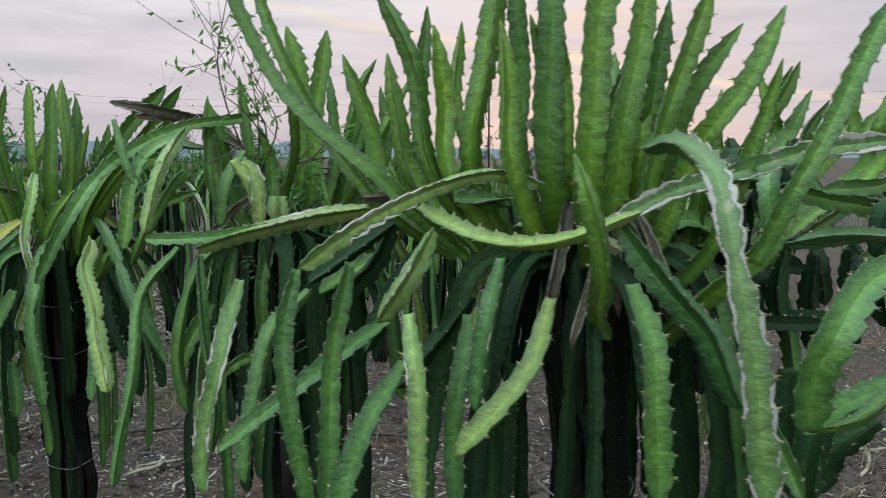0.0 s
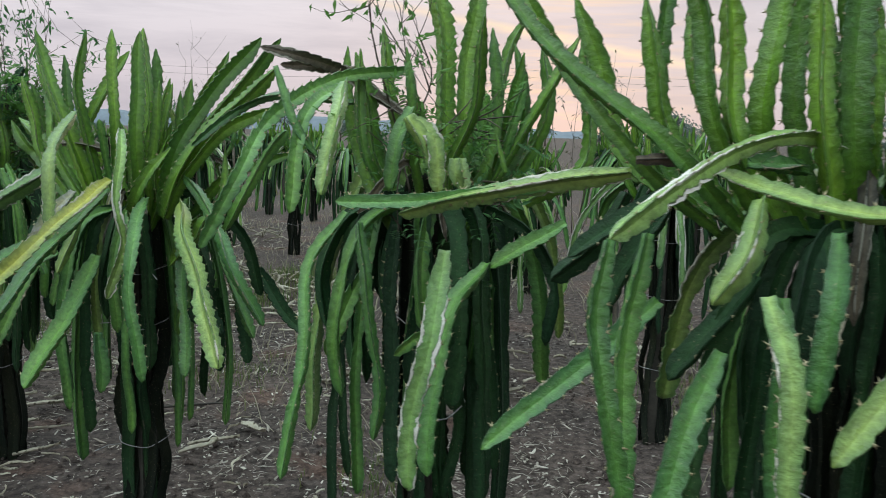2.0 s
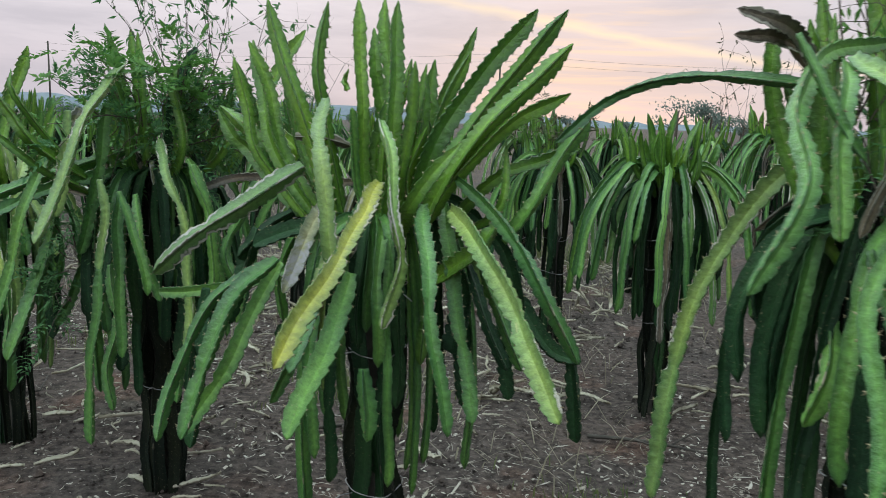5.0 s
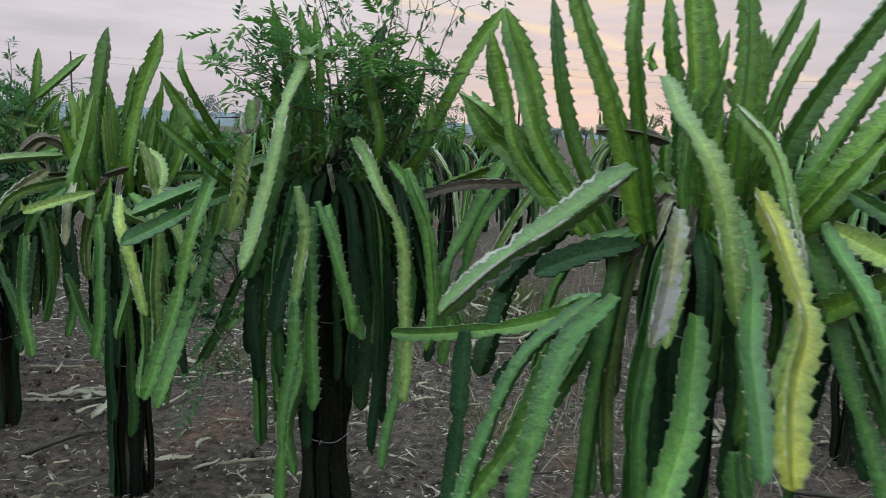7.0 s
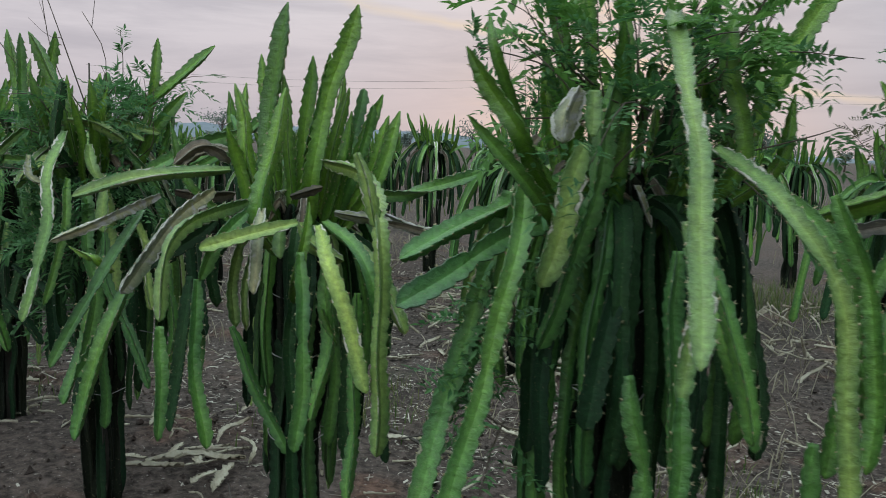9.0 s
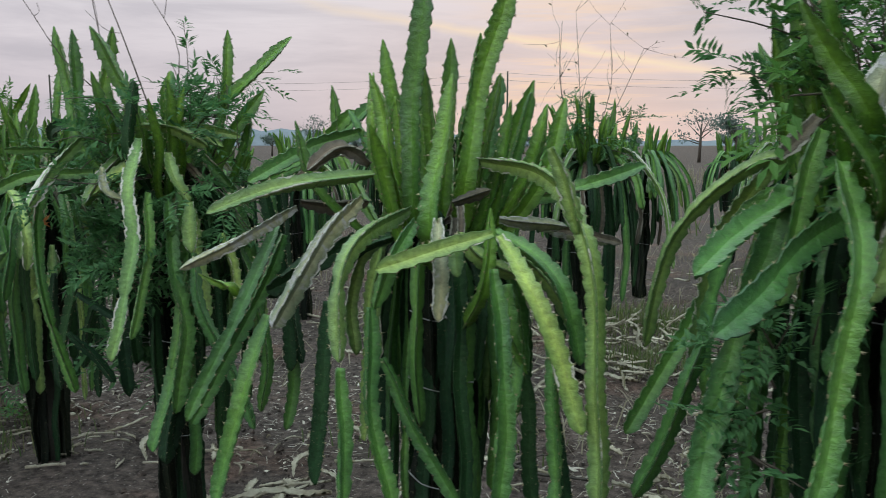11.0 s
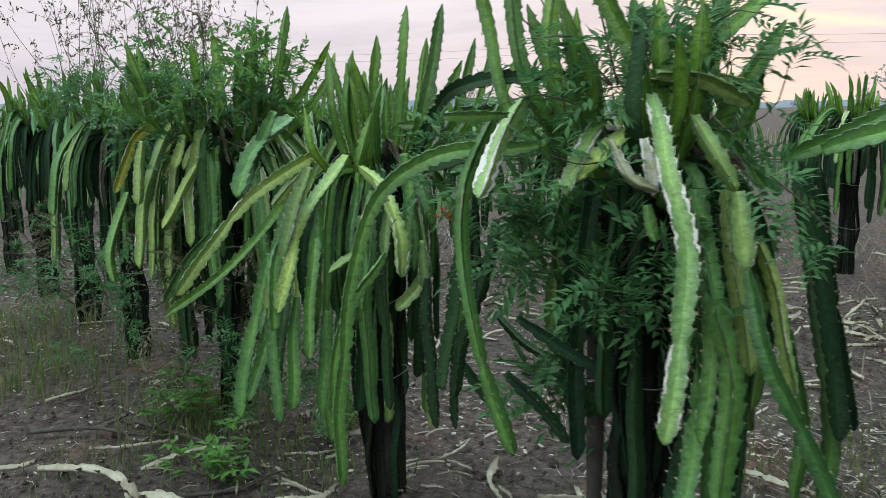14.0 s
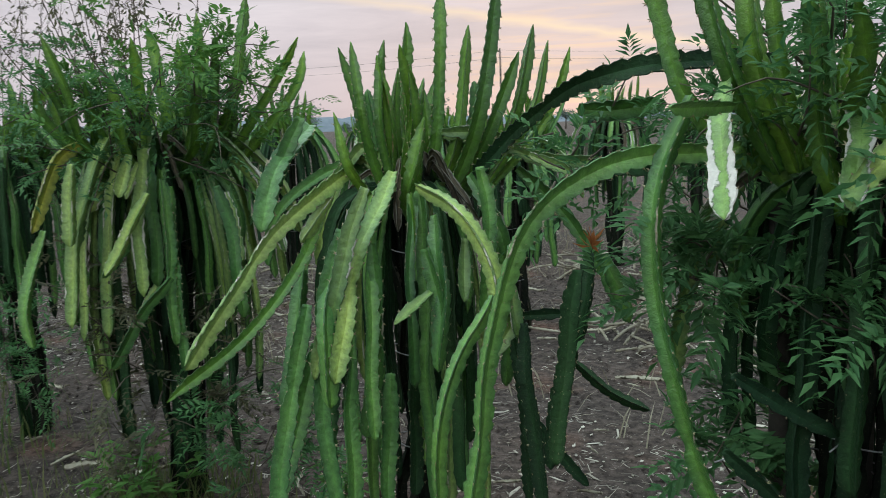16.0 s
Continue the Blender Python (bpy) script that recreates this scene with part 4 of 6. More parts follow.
stem(white_arm, 'y', 0.045, (0.15, 0.09, 1.51), (0.16, 0.13, 1.73))
stem(white_arm, 'y', 0.05, (0.19, 0.03, 1.38), (0.29, 0.08, 1.53))
stem(white_arm, 'g', 0.046, (0.01, -0.23, 1.37), (0.04, -0.38, 1.23), (0.08, -0.45, 1.04), (0.05, -0.53, 0.79))
stem(white_arm, 'm', 0.038, (0.06, -0.3, 1.22), (0.08, -0.38, 1.03), (0.06, -0.45, 0.83))
stem(white_arm, 'g', 0.05, (-0.26, -0.04, 1.38), (-0.3, -0.16, 1.28), (-0.33, -0.25, 1.17))
stem(white_arm, 'g', 0.05, (-0.08, -0.1, 1.34), (-0.11, -0.2, 1.28), (-0.14, -0.27, 1.18))
stem(white_arm, 'p', 0.04, (-0.01, -0.07, 1.41), (0.09, -0.05, 1.4), (0.19, -0.03, 1.35))
stem(white_arm, 'm', 0.05, (0.29, 0.03, 1.23), (0.49, -0.01, 1.33), (0.67, -0.05, 1.48))
stem(white_arm, 'p', 0.044, (0.09, -0.22, 1.33), (0.13, -0.27, 1.26), (0.17, -0.27, 1.19))
stem(white_arm, 'p', 0.049, (0.17, -0.27, 1.19), (0.19, -0.31, 1.05))
stem(white_arm, 'm', 0.043, (0.19, -0.31, 1.05), (0.24, -0.36, 0.88), (0.33, -0.37, 0.68), (0.37, -0.39, 0.56))
stem(white_arm, 'p', 0.041, (0.22, -0.17, 1.09), (0.26, -0.18, 0.97), (0.3, -0.21, 0.78))
stem(white_arm, 'o', 0.051, (0.31, -0.02, 1.23), (0.36, -0.05, 1.02), (0.41, -0.1, 0.65))
stem(white_arm, 'o', 0.046, (0.36, -0.01, 1.21), (0.39, -0.05, 0.95), (0.44, -0.09, 0.67))
stem(white_arm, 'm', 0.042, (-0.32, -0.04, 1.36), (-0.39, -0.09, 1.18), (-0.39, -0.12, 1.0), (-0.35, -0.14, 0.8), (-0.27, -0.16, 0.58))
stem(white_arm, 'm', 0.057, (0.09, -0.24, 1.19), (0.13, -0.32, 0.99), (0.17, -0.34, 0.8), (0.15, -0.38, 0.6))
stem(white_arm, 'o', 0.056, (0.1, -0.22, 0.69), (0.06, -0.28, 0.41))
stem(white_arm, 'o', 0.038, (-0.27, -0.12, 0.89), (-0.19, -0.11, 0.83), (-0.08, -0.1, 0.77))
stem(white_arm, 'o', 0.038, (-0.29, -0.15, 0.77), (-0.22, -0.14, 0.7), (-0.15, -0.14, 0.61))
stem(white_arm, 'w', 0.036, (-0.0, -0.3, 1.29), (0.02, -0.36, 1.19))
stem(white_arm, 'm', 0.039, (0.01, -0.32, 1.17), (0.02, -0.33, 1.1))
stem(white_arm, 'o', 0.054, (0.17, -0.12, 0.87), (0.19, -0.15, 0.67))
stem(white_arm, 'o', 0.045, (-0.16, 0.03, 1.42), (-0.44, 0.11, 1.41), (-0.58, 0.33, 1.33), (-0.7, 0.56, 1.2))
stem(white_arm, 'm', 0.032, (-0.28, -0.16, 1.34), (-0.4, -0.24, 1.34))
stem(white_arm, 'w', 0.027, (-0.06, -0.32, 1.29), (-0.02, -0.37, 1.23), (0.03, -0.36, 1.2))
stem(white_arm, 'm', 0.046, (0.13, -0.05, 1.32), (0.18, -0.05, 1.26), (0.25, -0.04, 1.18))
stem(white_arm, 'p', 0.033, (-0.0, -0.07, 1.42), (0.11, -0.04, 1.41), (0.24, -0.01, 1.38))
stem(white_arm, 'm', 0.035, (0.13, -0.2, 1.04), (0.14, -0.28, 0.88), (0.12, -0.32, 0.71))
# drooping plant
stem(drooping, 'y', 0.035, (-0.11, -0.08, 1.36), (-0.13, -0.05, 1.55))
stem(drooping, 'y', 0.035, (-0.06, -0.08, 1.35), (-0.04, -0.05, 1.55))
stem(drooping, 'y', 0.035, (-0.03, -0.03, 1.34), (-0.02, -0.01, 1.48))
stem(drooping, 'y', 0.046, (0.02, -0.15, 1.24), (0.02, -0.11, 1.48))
stem(drooping, 'y', 0.037, (0.04, -0.08, 1.35), (0.05, -0.06, 1.45))
stem(drooping, 'y', 0.041, (0.08, 0.03, 1.35), (0.09, 0.06, 1.54), (0.1, 0.09, 1.7))
stem(drooping, 'y', 0.041, (0.14, 0.03, 1.34), (0.17, 0.07, 1.59))
stem(drooping, 'y', 0.048, (0.19, -0.07, 1.36), (0.25, -0.01, 1.68))
stem(drooping, 'y', 0.044, (0.22, -0.02, 1.32), (0.3, 0.02, 1.51))
stem(drooping, 'y', 0.037, (0.28, -0.01, 1.34), (0.34, 0.03, 1.58))
stem(drooping, 'y', 0.03, (0.33, 0.04, 1.35), (0.38, 0.08, 1.54))
stem(drooping, 'y', 0.032, (0.37, 0.15, 1.33), (0.45, 0.18, 1.53))
stem(drooping, 'y', 0.045, (0.01, -0.2, 1.19), (0.06, -0.18, 1.35))
stem(drooping, 'y', 0.033, (-0.13, -0.2, 1.24), (-0.16, -0.19, 1.37))
stem(drooping, 'p', 0.051, (-0.13, -0.16, 1.23), (-0.27, -0.33, 1.12), (-0.36, -0.44, 0.98), (-0.45, -0.51, 0.83))
stem(drooping, 'y', 0.035, (-0.2, -0.23, 1.11), (-0.3, -0.42, 0.92), (-0.5, -0.51, 0.76))
stem(drooping, 'p', 0.05, (-0.02, -0.2, 1.22), (-0.08, -0.38, 1.06), (-0.13, -0.5, 0.79))
stem(drooping, 'm', 0.047, (-0.12, -0.33, 1.08), (-0.16, -0.46, 0.93), (-0.14, -0.51, 0.74))
stem(drooping, 'm', 0.062, (-0.23, -0.14, 1.34), (-0.27, -0.31, 1.25), (-0.3, -0.39, 1.11))
stem(drooping, 'p', 0.05, (0.04, -0.25, 1.19), (0.15, -0.36, 1.12), (0.21, -0.42, 1.01), (0.23, -0.44, 0.9))
stem(drooping, 'm', 0.047, (0.08, -0.26, 1.12), (0.1, -0.34, 0.95), (0.08, -0.37, 0.77))
stem(drooping, 'p', 0.036, (0.15, -0.32, 1.07), (0.14, -0.36, 0.93))
stem(drooping, 'p', 0.036, (0.09, 0.02, 1.3), (0.21, 0.03, 1.3), (0.28, 0.03, 1.26))
stem(drooping, 'p', 0.042, (0.32, 0.03, 1.24), (0.43, 0.03, 1.19))
stem(drooping, 'm', 0.047, (0.29, 0.12, 1.2), (0.42, 0.11, 1.07), (0.51, 0.09, 0.92), (0.59, 0.07, 0.76))
stem(drooping, 'o', 0.051, (0.45, -0.2, 1.03), (0.43, -0.25, 0.87), (0.37, -0.28, 0.69), (0.33, -0.31, 0.5))
stem(drooping, 'o', 0.037, (0.28, -0.14, 0.84), (0.39, -0.18, 0.85))
stem(drooping, 'o', 0.042, (0.26, -0.05, 0.76), (0.29, -0.08, 0.58), (0.29, -0.12, 0.32))
stem(drooping, 'o', 0.039, (0.42, -0.05, 0.69), (0.51, -0.06, 0.61), (0.62, -0.06, 0.55))
stem(drooping, 'o', 0.039, (0.3, -0.08, 0.55), (0.37, -0.09, 0.45), (0.45, -0.1, 0.36))
stem(drooping, 'm', 0.051, (-0.27, -0.15, 0.98), (-0.31, -0.26, 0.65))
stem(drooping, 'm', 0.054, (-0.22, -0.28, 0.82), (-0.3, -0.39, 0.47))
stem(drooping, 'm', 0.049, (-0.16, -0.37, 0.87), (-0.16, -0.47, 0.54))
stem(drooping, 'm', 0.043, (-0.07, -0.34, 1.03), (-0.06, -0.41, 0.86), (-0.07, -0.45, 0.64))
stem(drooping, 'm', 0.045, (-0.11, -0.42, 0.82), (-0.12, -0.47, 0.49))
stem(drooping, 'm', 0.047, (-0.03, -0.37, 0.77), (-0.04, -0.42, 0.46))
stem(drooping, 'p', 0.036, (0.07, -0.34, 0.95), (-0.01, -0.4, 0.89))
stem(drooping, 'y', 0.032, (0.02, -0.21, 1.17), (0.03, -0.28, 0.99))
stem(drooping, 'o', 0.049, (0.01, -0.14, 0.94), (-0.0, -0.23, 0.4))
stem(drooping, 'p', 0.038, (-0.17, -0.22, 1.17), (-0.24, -0.29, 1.07))
stem(drooping, 'm', 0.048, (0.16, -0.09, 1.2), (0.23, -0.16, 1.08), (0.25, -0.17, 1.0))
stem(drooping, 'p', 0.039, (0.25, -0.32, 0.98), (0.26, -0.35, 0.84))
stem(drooping, 'm', 0.045, (0.65, -0.7, 1.27), (0.39, -0.74, 1.24), (0.24, -0.77, 1.07), (0.17, -0.78, 0.75), (0.16, -0.77, 0.42))
stem(drooping, 'm', 0.04, (0.49, -0.42, 1.23), (0.38, -0.48, 1.19))
stem(drooping, 'm', 0.038, (0.21, -0.53, 0.98), (0.11, -0.62, 0.78), (0.09, -0.65, 0.58))
stem(drooping, 'm', 0.056, (0.25, 0.08, 1.28), (0.1, 0.07, 1.29))
# bushy plant
stem(bushy, 'b', 0.054, (-0.14, -0.24, 1.33), (-0.21, -0.31, 1.26), (-0.27, -0.39, 1.05))
stem(bushy, 'p', 0.051, (-0.14, -0.25, 1.26), (-0.16, -0.35, 0.99))
stem(bushy, 'p', 0.04, (0.03, -0.24, 1.25), (0.0, -0.31, 1.14))
stem(bushy, 'm', 0.043, (0.13, -0.25, 1.17), (0.16, -0.34, 0.91), (0.17, -0.39, 0.59))
stem(bushy, 'p', 0.037, (0.29, -0.19, 1.14), (0.36, -0.28, 0.92))
stem(bushy, 'p', 0.033, (0.1, -0.29, 0.9), (-0.04, -0.4, 0.6))
stem(bushy, 'm', 0.044, (0.06, -0.27, 1.08), (-0.08, -0.36, 0.9))
stem(bushy, 'm', 0.048, (-0.31, -0.25, 1.04), (-0.35, -0.34, 0.81), (-0.33, -0.36, 0.67))
stem(bushy, 'y', 0.05, (0.07, -0.07, 1.4), (-0.0, -0.02, 1.71))
stem(bushy, 'y', 0.047, (0.29, -0.05, 1.43), (0.35, 0.01, 1.8))
stem(bushy, 'y', 0.048, (0.14, 0.04, 1.41), (0.14, 0.1, 1.76))
stem(bushy, 'y', 0.044, (0.48, 0.07, 1.47), (0.52, 0.1, 1.61))
stem(bushy, 'y', 0.044, (0.38, 0.06, 1.46), (0.5, 0.1, 1.66))
stem(bushy, 'm', 0.045, (-0.2, -0.25, 1.0), (-0.21, -0.29, 0.73))
stem(bushy, 'p', 0.05, (-0.15, -0.1, 1.25), (-0.18, -0.18, 1.09))
# dark inner arms and hanging stems on the open side of the near plant
stem(near, 'm', 0.036, (0.38, 0.16, 1.37), (0.46, 0.17, 1.38), (0.56, 0.18, 1.39))
stem(near, 'o', 0.036, (0.11, 0.07, 1.29), (0.27, 0.08, 1.24), (0.44, 0.10, 1.23))
stem(near, 'm', 0.040, (0.39, -0.36, 1.27), (0.30, -0.35, 1.21), (0.25, -0.33, 1.17))
stem(near, 'm', 0.034, (0.20, -0.18, 1.23), (0.24, -0.24, 1.15), (0.27, -0.29, 1.06))
stem(near, 'y', 0.042, (0.14, -0.17, 1.31), (0.22, -0.21, 1.40), (0.28, -0.19, 1.50))
stem(near, 'y', 0.044, (0.37, 0.38, 1.56), (0.42, 0.39, 1.64), (0.47, 0.41, 1.74))
stem(near, 'y', 0.040, (0.40, 0.28, 1.56), (0.43, 0.29, 1.61), (0.46, 0.30, 1.67))
# the 'o' stems carry the shade inside the crown in their colour
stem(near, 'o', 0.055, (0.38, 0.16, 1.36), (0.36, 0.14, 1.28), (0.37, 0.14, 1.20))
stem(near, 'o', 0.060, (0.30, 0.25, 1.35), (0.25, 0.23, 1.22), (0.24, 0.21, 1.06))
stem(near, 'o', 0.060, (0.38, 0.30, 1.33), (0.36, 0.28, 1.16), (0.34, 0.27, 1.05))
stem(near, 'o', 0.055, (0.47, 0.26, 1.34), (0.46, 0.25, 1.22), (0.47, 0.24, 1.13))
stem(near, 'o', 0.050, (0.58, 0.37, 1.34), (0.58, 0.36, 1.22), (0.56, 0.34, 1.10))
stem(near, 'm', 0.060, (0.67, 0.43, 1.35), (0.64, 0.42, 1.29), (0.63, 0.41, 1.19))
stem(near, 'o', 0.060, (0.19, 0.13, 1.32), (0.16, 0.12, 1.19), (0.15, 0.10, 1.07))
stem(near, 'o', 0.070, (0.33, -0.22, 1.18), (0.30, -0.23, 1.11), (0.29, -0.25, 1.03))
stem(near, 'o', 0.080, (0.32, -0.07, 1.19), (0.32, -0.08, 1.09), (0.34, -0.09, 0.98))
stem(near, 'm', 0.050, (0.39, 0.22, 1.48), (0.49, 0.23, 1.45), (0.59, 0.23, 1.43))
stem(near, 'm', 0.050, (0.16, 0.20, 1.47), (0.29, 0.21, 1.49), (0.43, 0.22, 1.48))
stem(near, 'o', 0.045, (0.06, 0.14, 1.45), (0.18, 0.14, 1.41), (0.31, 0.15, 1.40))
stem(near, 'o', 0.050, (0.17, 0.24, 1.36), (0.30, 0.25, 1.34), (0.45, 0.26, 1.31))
stem(near, 'd', 0.030, (-0.01, -0.08, 1.40), (0.05, -0.07, 1.39), (0.10, -0.07, 1.36))
stem(near, 'd', 0.030, (-0.38, -0.10, 1.47), (-0.32, -0.10, 1.47), (-0.27, -0.09, 1.45))
stem(near, 'w', 0.035, (-0.11, -0.01, 1.60), (-0.09, -0.01, 1.57), (-0.09, -0.02, 1.54))
stem(near, 'o', 0.050, (-0.36, 0.09, 1.41), (-0.40, 0.08, 1.33), (-0.48, 0.07, 1.26))
stem(near, 'o', 0.050, (-0.29, 0.10, 1.38), (-0.36, 0.08, 1.28), (-0.41, 0.06, 1.17))
stem(near, 'm', 0.035, (-0.14, -0.10, 1.46), (-0.19, -0.11, 1.47), (-0.23, -0.11, 1.47), (-0.22, -0.11, 1.47))
stem(dead_arm, 'p', 0.050, (-0.04, -0.24, 1.53), (-0.00, -0.24, 1.47), (0.02, -0.25, 1.39))
stem(dead_arm, 'p', 0.050, (0.06, -0.26, 1.45), (0.06, -0.27, 1.42), (0.07, -0.27, 1.39))
stem(dead_arm, 'm', 0.045, (0.13, -0.24, 1.24), (0.07, -0.34, 1.15), (0.04, -0.40, 1.00), (0.03, -0.44, 0.87))
stem(leaning, 'p', 0.045, (0.07, 0.13, 1.55), (0.12, 0.12, 1.46), (0.16, 0.10, 1.35))
stem(leaning, 'm', 0.050, (-0.14, 0.23, 1.03), (-0.20, 0.20, 0.89), (-0.30, 0.17, 0.71), (-0.35, 0.14, 0.59))
stem(leaning, 'm', 0.050, (-0.11, 0.38, 1.00), (-0.24, 0.36, 0.96), (-0.32, 0.33, 0.80))
stem(leaning, 'o', 0.050, (-0.29, 0.45, 0.89), (-0.36, 0.43, 0.79), (-0.42, 0.41, 0.73))
stem(leaning, 'd', 0.035, (0.08, 0.35, 1.01), (-0.03, 0.34, 1.03), (-0.14, 0.33, 1.01))
stem(weedy, 'm', 0.045, (-0.21, -0.35, 1.33), (-0.22, -0.47, 1.17), (-0.26, -0.50, 0.98), (-0.30, -0.53, 0.83), (-0.34, -0.55, 0.71))
stem(weedy, 'm', 0.050, (-0.19, -0.22, 1.38), (-0.23, -0.24, 1.25), (-0.26, -0.27, 1.10))
stem(weedy, 'w', 0.070, (-0.12, -0.30, 1.49), (-0.14, -0.31, 1.44), (-0.14, -0.32, 1.39))
stem(weedy, 'm', 0.050, (0.00, -0.36, 0.97), (0.03, -0.39, 0.78), (0.00, -0.41, 0.61), (0.03, -0.43, 0.48))
stem(weedy, 'g', 0.035, (0.70, -0.18, 1.35), (0.61, -0.21, 1.23), (0.53, -0.24, 1.07))
stem(weedy, 'm', 0.045, (0.61, -0.15, 1.33), (0.48, -0.19, 1.14), (0.43, -0.22, 0.93), (0.40, -0.25, 0.76))
stem(weedy, 'y', 0.050, (0.59, -0.19, 1.36), (0.50, -0.19, 1.45), (0.45, -0.18, 1.53))
stem(open_plant, 'p', 0.050, (0.05, -0.16, 1.16), (0.10, -0.21, 1.11), (0.18, -0.20, 1.07))
stem(open_plant, 'p', 0.050, (0.18, -0.09, 1.11), (0.26, -0.14, 1.04), (0.35, -0.18, 0.89))
stem(open_plant, 'd', 0.040, (-0.34, -0.06, 1.27), (-0.27, -0.04, 1.33), (-0.19, -0.02, 1.34))
stem(open_plant, 'd', 0.045, (-0.33, -0.07, 1.22), (-0.25, -0.06, 1.21), (-0.17, -0.04, 1.22))
stem(open_plant, 'w', 0.040, (0.21, 0.13, 1.17), (0.31, 0.14, 1.13), (0.45, 0.17, 1.11))
stem(open_plant, 'm', 0.050, (-0.59, 0.40, 1.26), (-0.40, 0.35, 1.34), (-0.27, 0.29, 1.45))
stem(open_plant, 'o', 0.050, (-0.30, 0.02, 1.10), (-0.37, -0.00, 1.04), (-0.43, -0.02, 0.98))
stem(open_plant, 'm', 0.045, (-0.38, -0.04, 1.14), (-0.42, -0.06, 1.03), (-0.50, -0.10, 0.87), (-0.59, -0.14, 0.69))
stem(drooping, 'm', 0.045, (-0.22, -0.27, 1.36), (-0.27, -0.29, 1.25), (-0.32, -0.32, 1.11))
stem(drooping, 'p', 0.045, (0.09, -0.02, 1.31), (0.20, -0.00, 1.30), (0.34, 0.06, 1.23), (0.52, 0.13, 1.21))
stem(drooping, 'm', 0.050, (-0.21, -0.38, 0.94), (-0.24, -0.41, 0.77), (-0.28, -0.44, 0.61), (-0.29, -0.47, 0.45))
stem(drooping, 'm', 0.045, (-0.06, -0.34, 1.07), (-0.06, -0.37, 0.88), (-0.08, -0.41, 0.63))
stem(drooping, 'o', 0.050, (0.35, -0.61, 1.21), (0.43, -0.59, 1.23), (0.52, -0.58, 1.22))
stem(drooping, 'm', 0.050, (0.40, -0.43, 1.35), (0.49, -0.41, 1.34), (0.59, -0.40, 1.35))
stem(drooping, 'p', 0.045, (0.25, -0.31, 0.96), (0.25, -0.32, 0.87), (0.17, -0.35, 0.78))
stem(bushy, 'p', 0.050, (-0.11, -0.40, 1.26), (-0.12, -0.42, 1.15), (-0.13, -0.44, 1.01))
stem(bushy, 'm', 0.045, (0.13, -0.32, 1.20), (0.15, -0.36, 0.93), (0.16, -0.40, 0.68))
stem(bushy, 'm', 0.045, (0.17, -0.41, 0.90), (0.07, -0.45, 0.77), (-0.01, -0.48, 0.63))
stem(bushy, 'p', 0.050, (0.06, -0.37, 1.28), (0.04, -0.38, 1.20), (0.02, -0.39, 1.15))
stem(bushy, 'p', 0.045, (0.11, -0.38, 1.16), (0.03, -0.41, 1.02), (-0.03, -0.44, 0.92))
stem(bushy, 'm', 0.050, (0.30, -0.30, 1.17), (0.35, -0.32, 0.98), (0.37, -0.35, 0.75))
# mostly shade-coloured stems, which fill the dark gap beside the crown
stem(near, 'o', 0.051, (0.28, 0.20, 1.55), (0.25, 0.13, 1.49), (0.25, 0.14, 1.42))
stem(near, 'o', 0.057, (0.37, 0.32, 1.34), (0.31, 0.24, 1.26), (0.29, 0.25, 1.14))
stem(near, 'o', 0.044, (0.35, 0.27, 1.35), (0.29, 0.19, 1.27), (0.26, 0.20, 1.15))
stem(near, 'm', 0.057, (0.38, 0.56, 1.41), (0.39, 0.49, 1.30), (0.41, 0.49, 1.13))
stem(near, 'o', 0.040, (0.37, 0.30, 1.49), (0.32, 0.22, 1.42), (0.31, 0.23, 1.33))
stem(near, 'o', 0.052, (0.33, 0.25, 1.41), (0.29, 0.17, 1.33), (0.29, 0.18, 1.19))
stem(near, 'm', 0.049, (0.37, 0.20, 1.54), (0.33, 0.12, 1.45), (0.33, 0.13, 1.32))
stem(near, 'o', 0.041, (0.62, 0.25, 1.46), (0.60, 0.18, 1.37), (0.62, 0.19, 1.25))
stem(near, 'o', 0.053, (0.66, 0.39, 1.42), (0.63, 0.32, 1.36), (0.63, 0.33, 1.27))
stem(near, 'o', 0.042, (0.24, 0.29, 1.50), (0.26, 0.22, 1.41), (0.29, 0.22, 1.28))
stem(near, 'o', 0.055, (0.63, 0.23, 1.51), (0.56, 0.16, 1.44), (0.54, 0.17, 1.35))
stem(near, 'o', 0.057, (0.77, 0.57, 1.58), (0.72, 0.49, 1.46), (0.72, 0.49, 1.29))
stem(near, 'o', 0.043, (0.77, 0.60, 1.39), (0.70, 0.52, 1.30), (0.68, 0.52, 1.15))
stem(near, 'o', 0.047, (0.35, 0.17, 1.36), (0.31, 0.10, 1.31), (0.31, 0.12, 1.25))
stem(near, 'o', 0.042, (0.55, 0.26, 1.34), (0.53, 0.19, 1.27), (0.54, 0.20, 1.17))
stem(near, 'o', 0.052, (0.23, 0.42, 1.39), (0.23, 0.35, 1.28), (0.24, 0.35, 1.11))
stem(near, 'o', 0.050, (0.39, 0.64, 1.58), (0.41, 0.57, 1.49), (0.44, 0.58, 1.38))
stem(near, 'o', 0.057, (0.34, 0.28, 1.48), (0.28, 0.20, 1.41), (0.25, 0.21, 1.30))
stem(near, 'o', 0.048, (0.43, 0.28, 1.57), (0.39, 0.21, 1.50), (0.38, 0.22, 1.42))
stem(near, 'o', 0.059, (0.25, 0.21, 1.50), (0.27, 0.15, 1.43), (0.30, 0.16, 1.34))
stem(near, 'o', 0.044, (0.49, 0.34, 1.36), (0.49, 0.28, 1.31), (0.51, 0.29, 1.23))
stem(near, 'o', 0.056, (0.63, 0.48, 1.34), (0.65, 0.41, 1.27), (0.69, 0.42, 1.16))
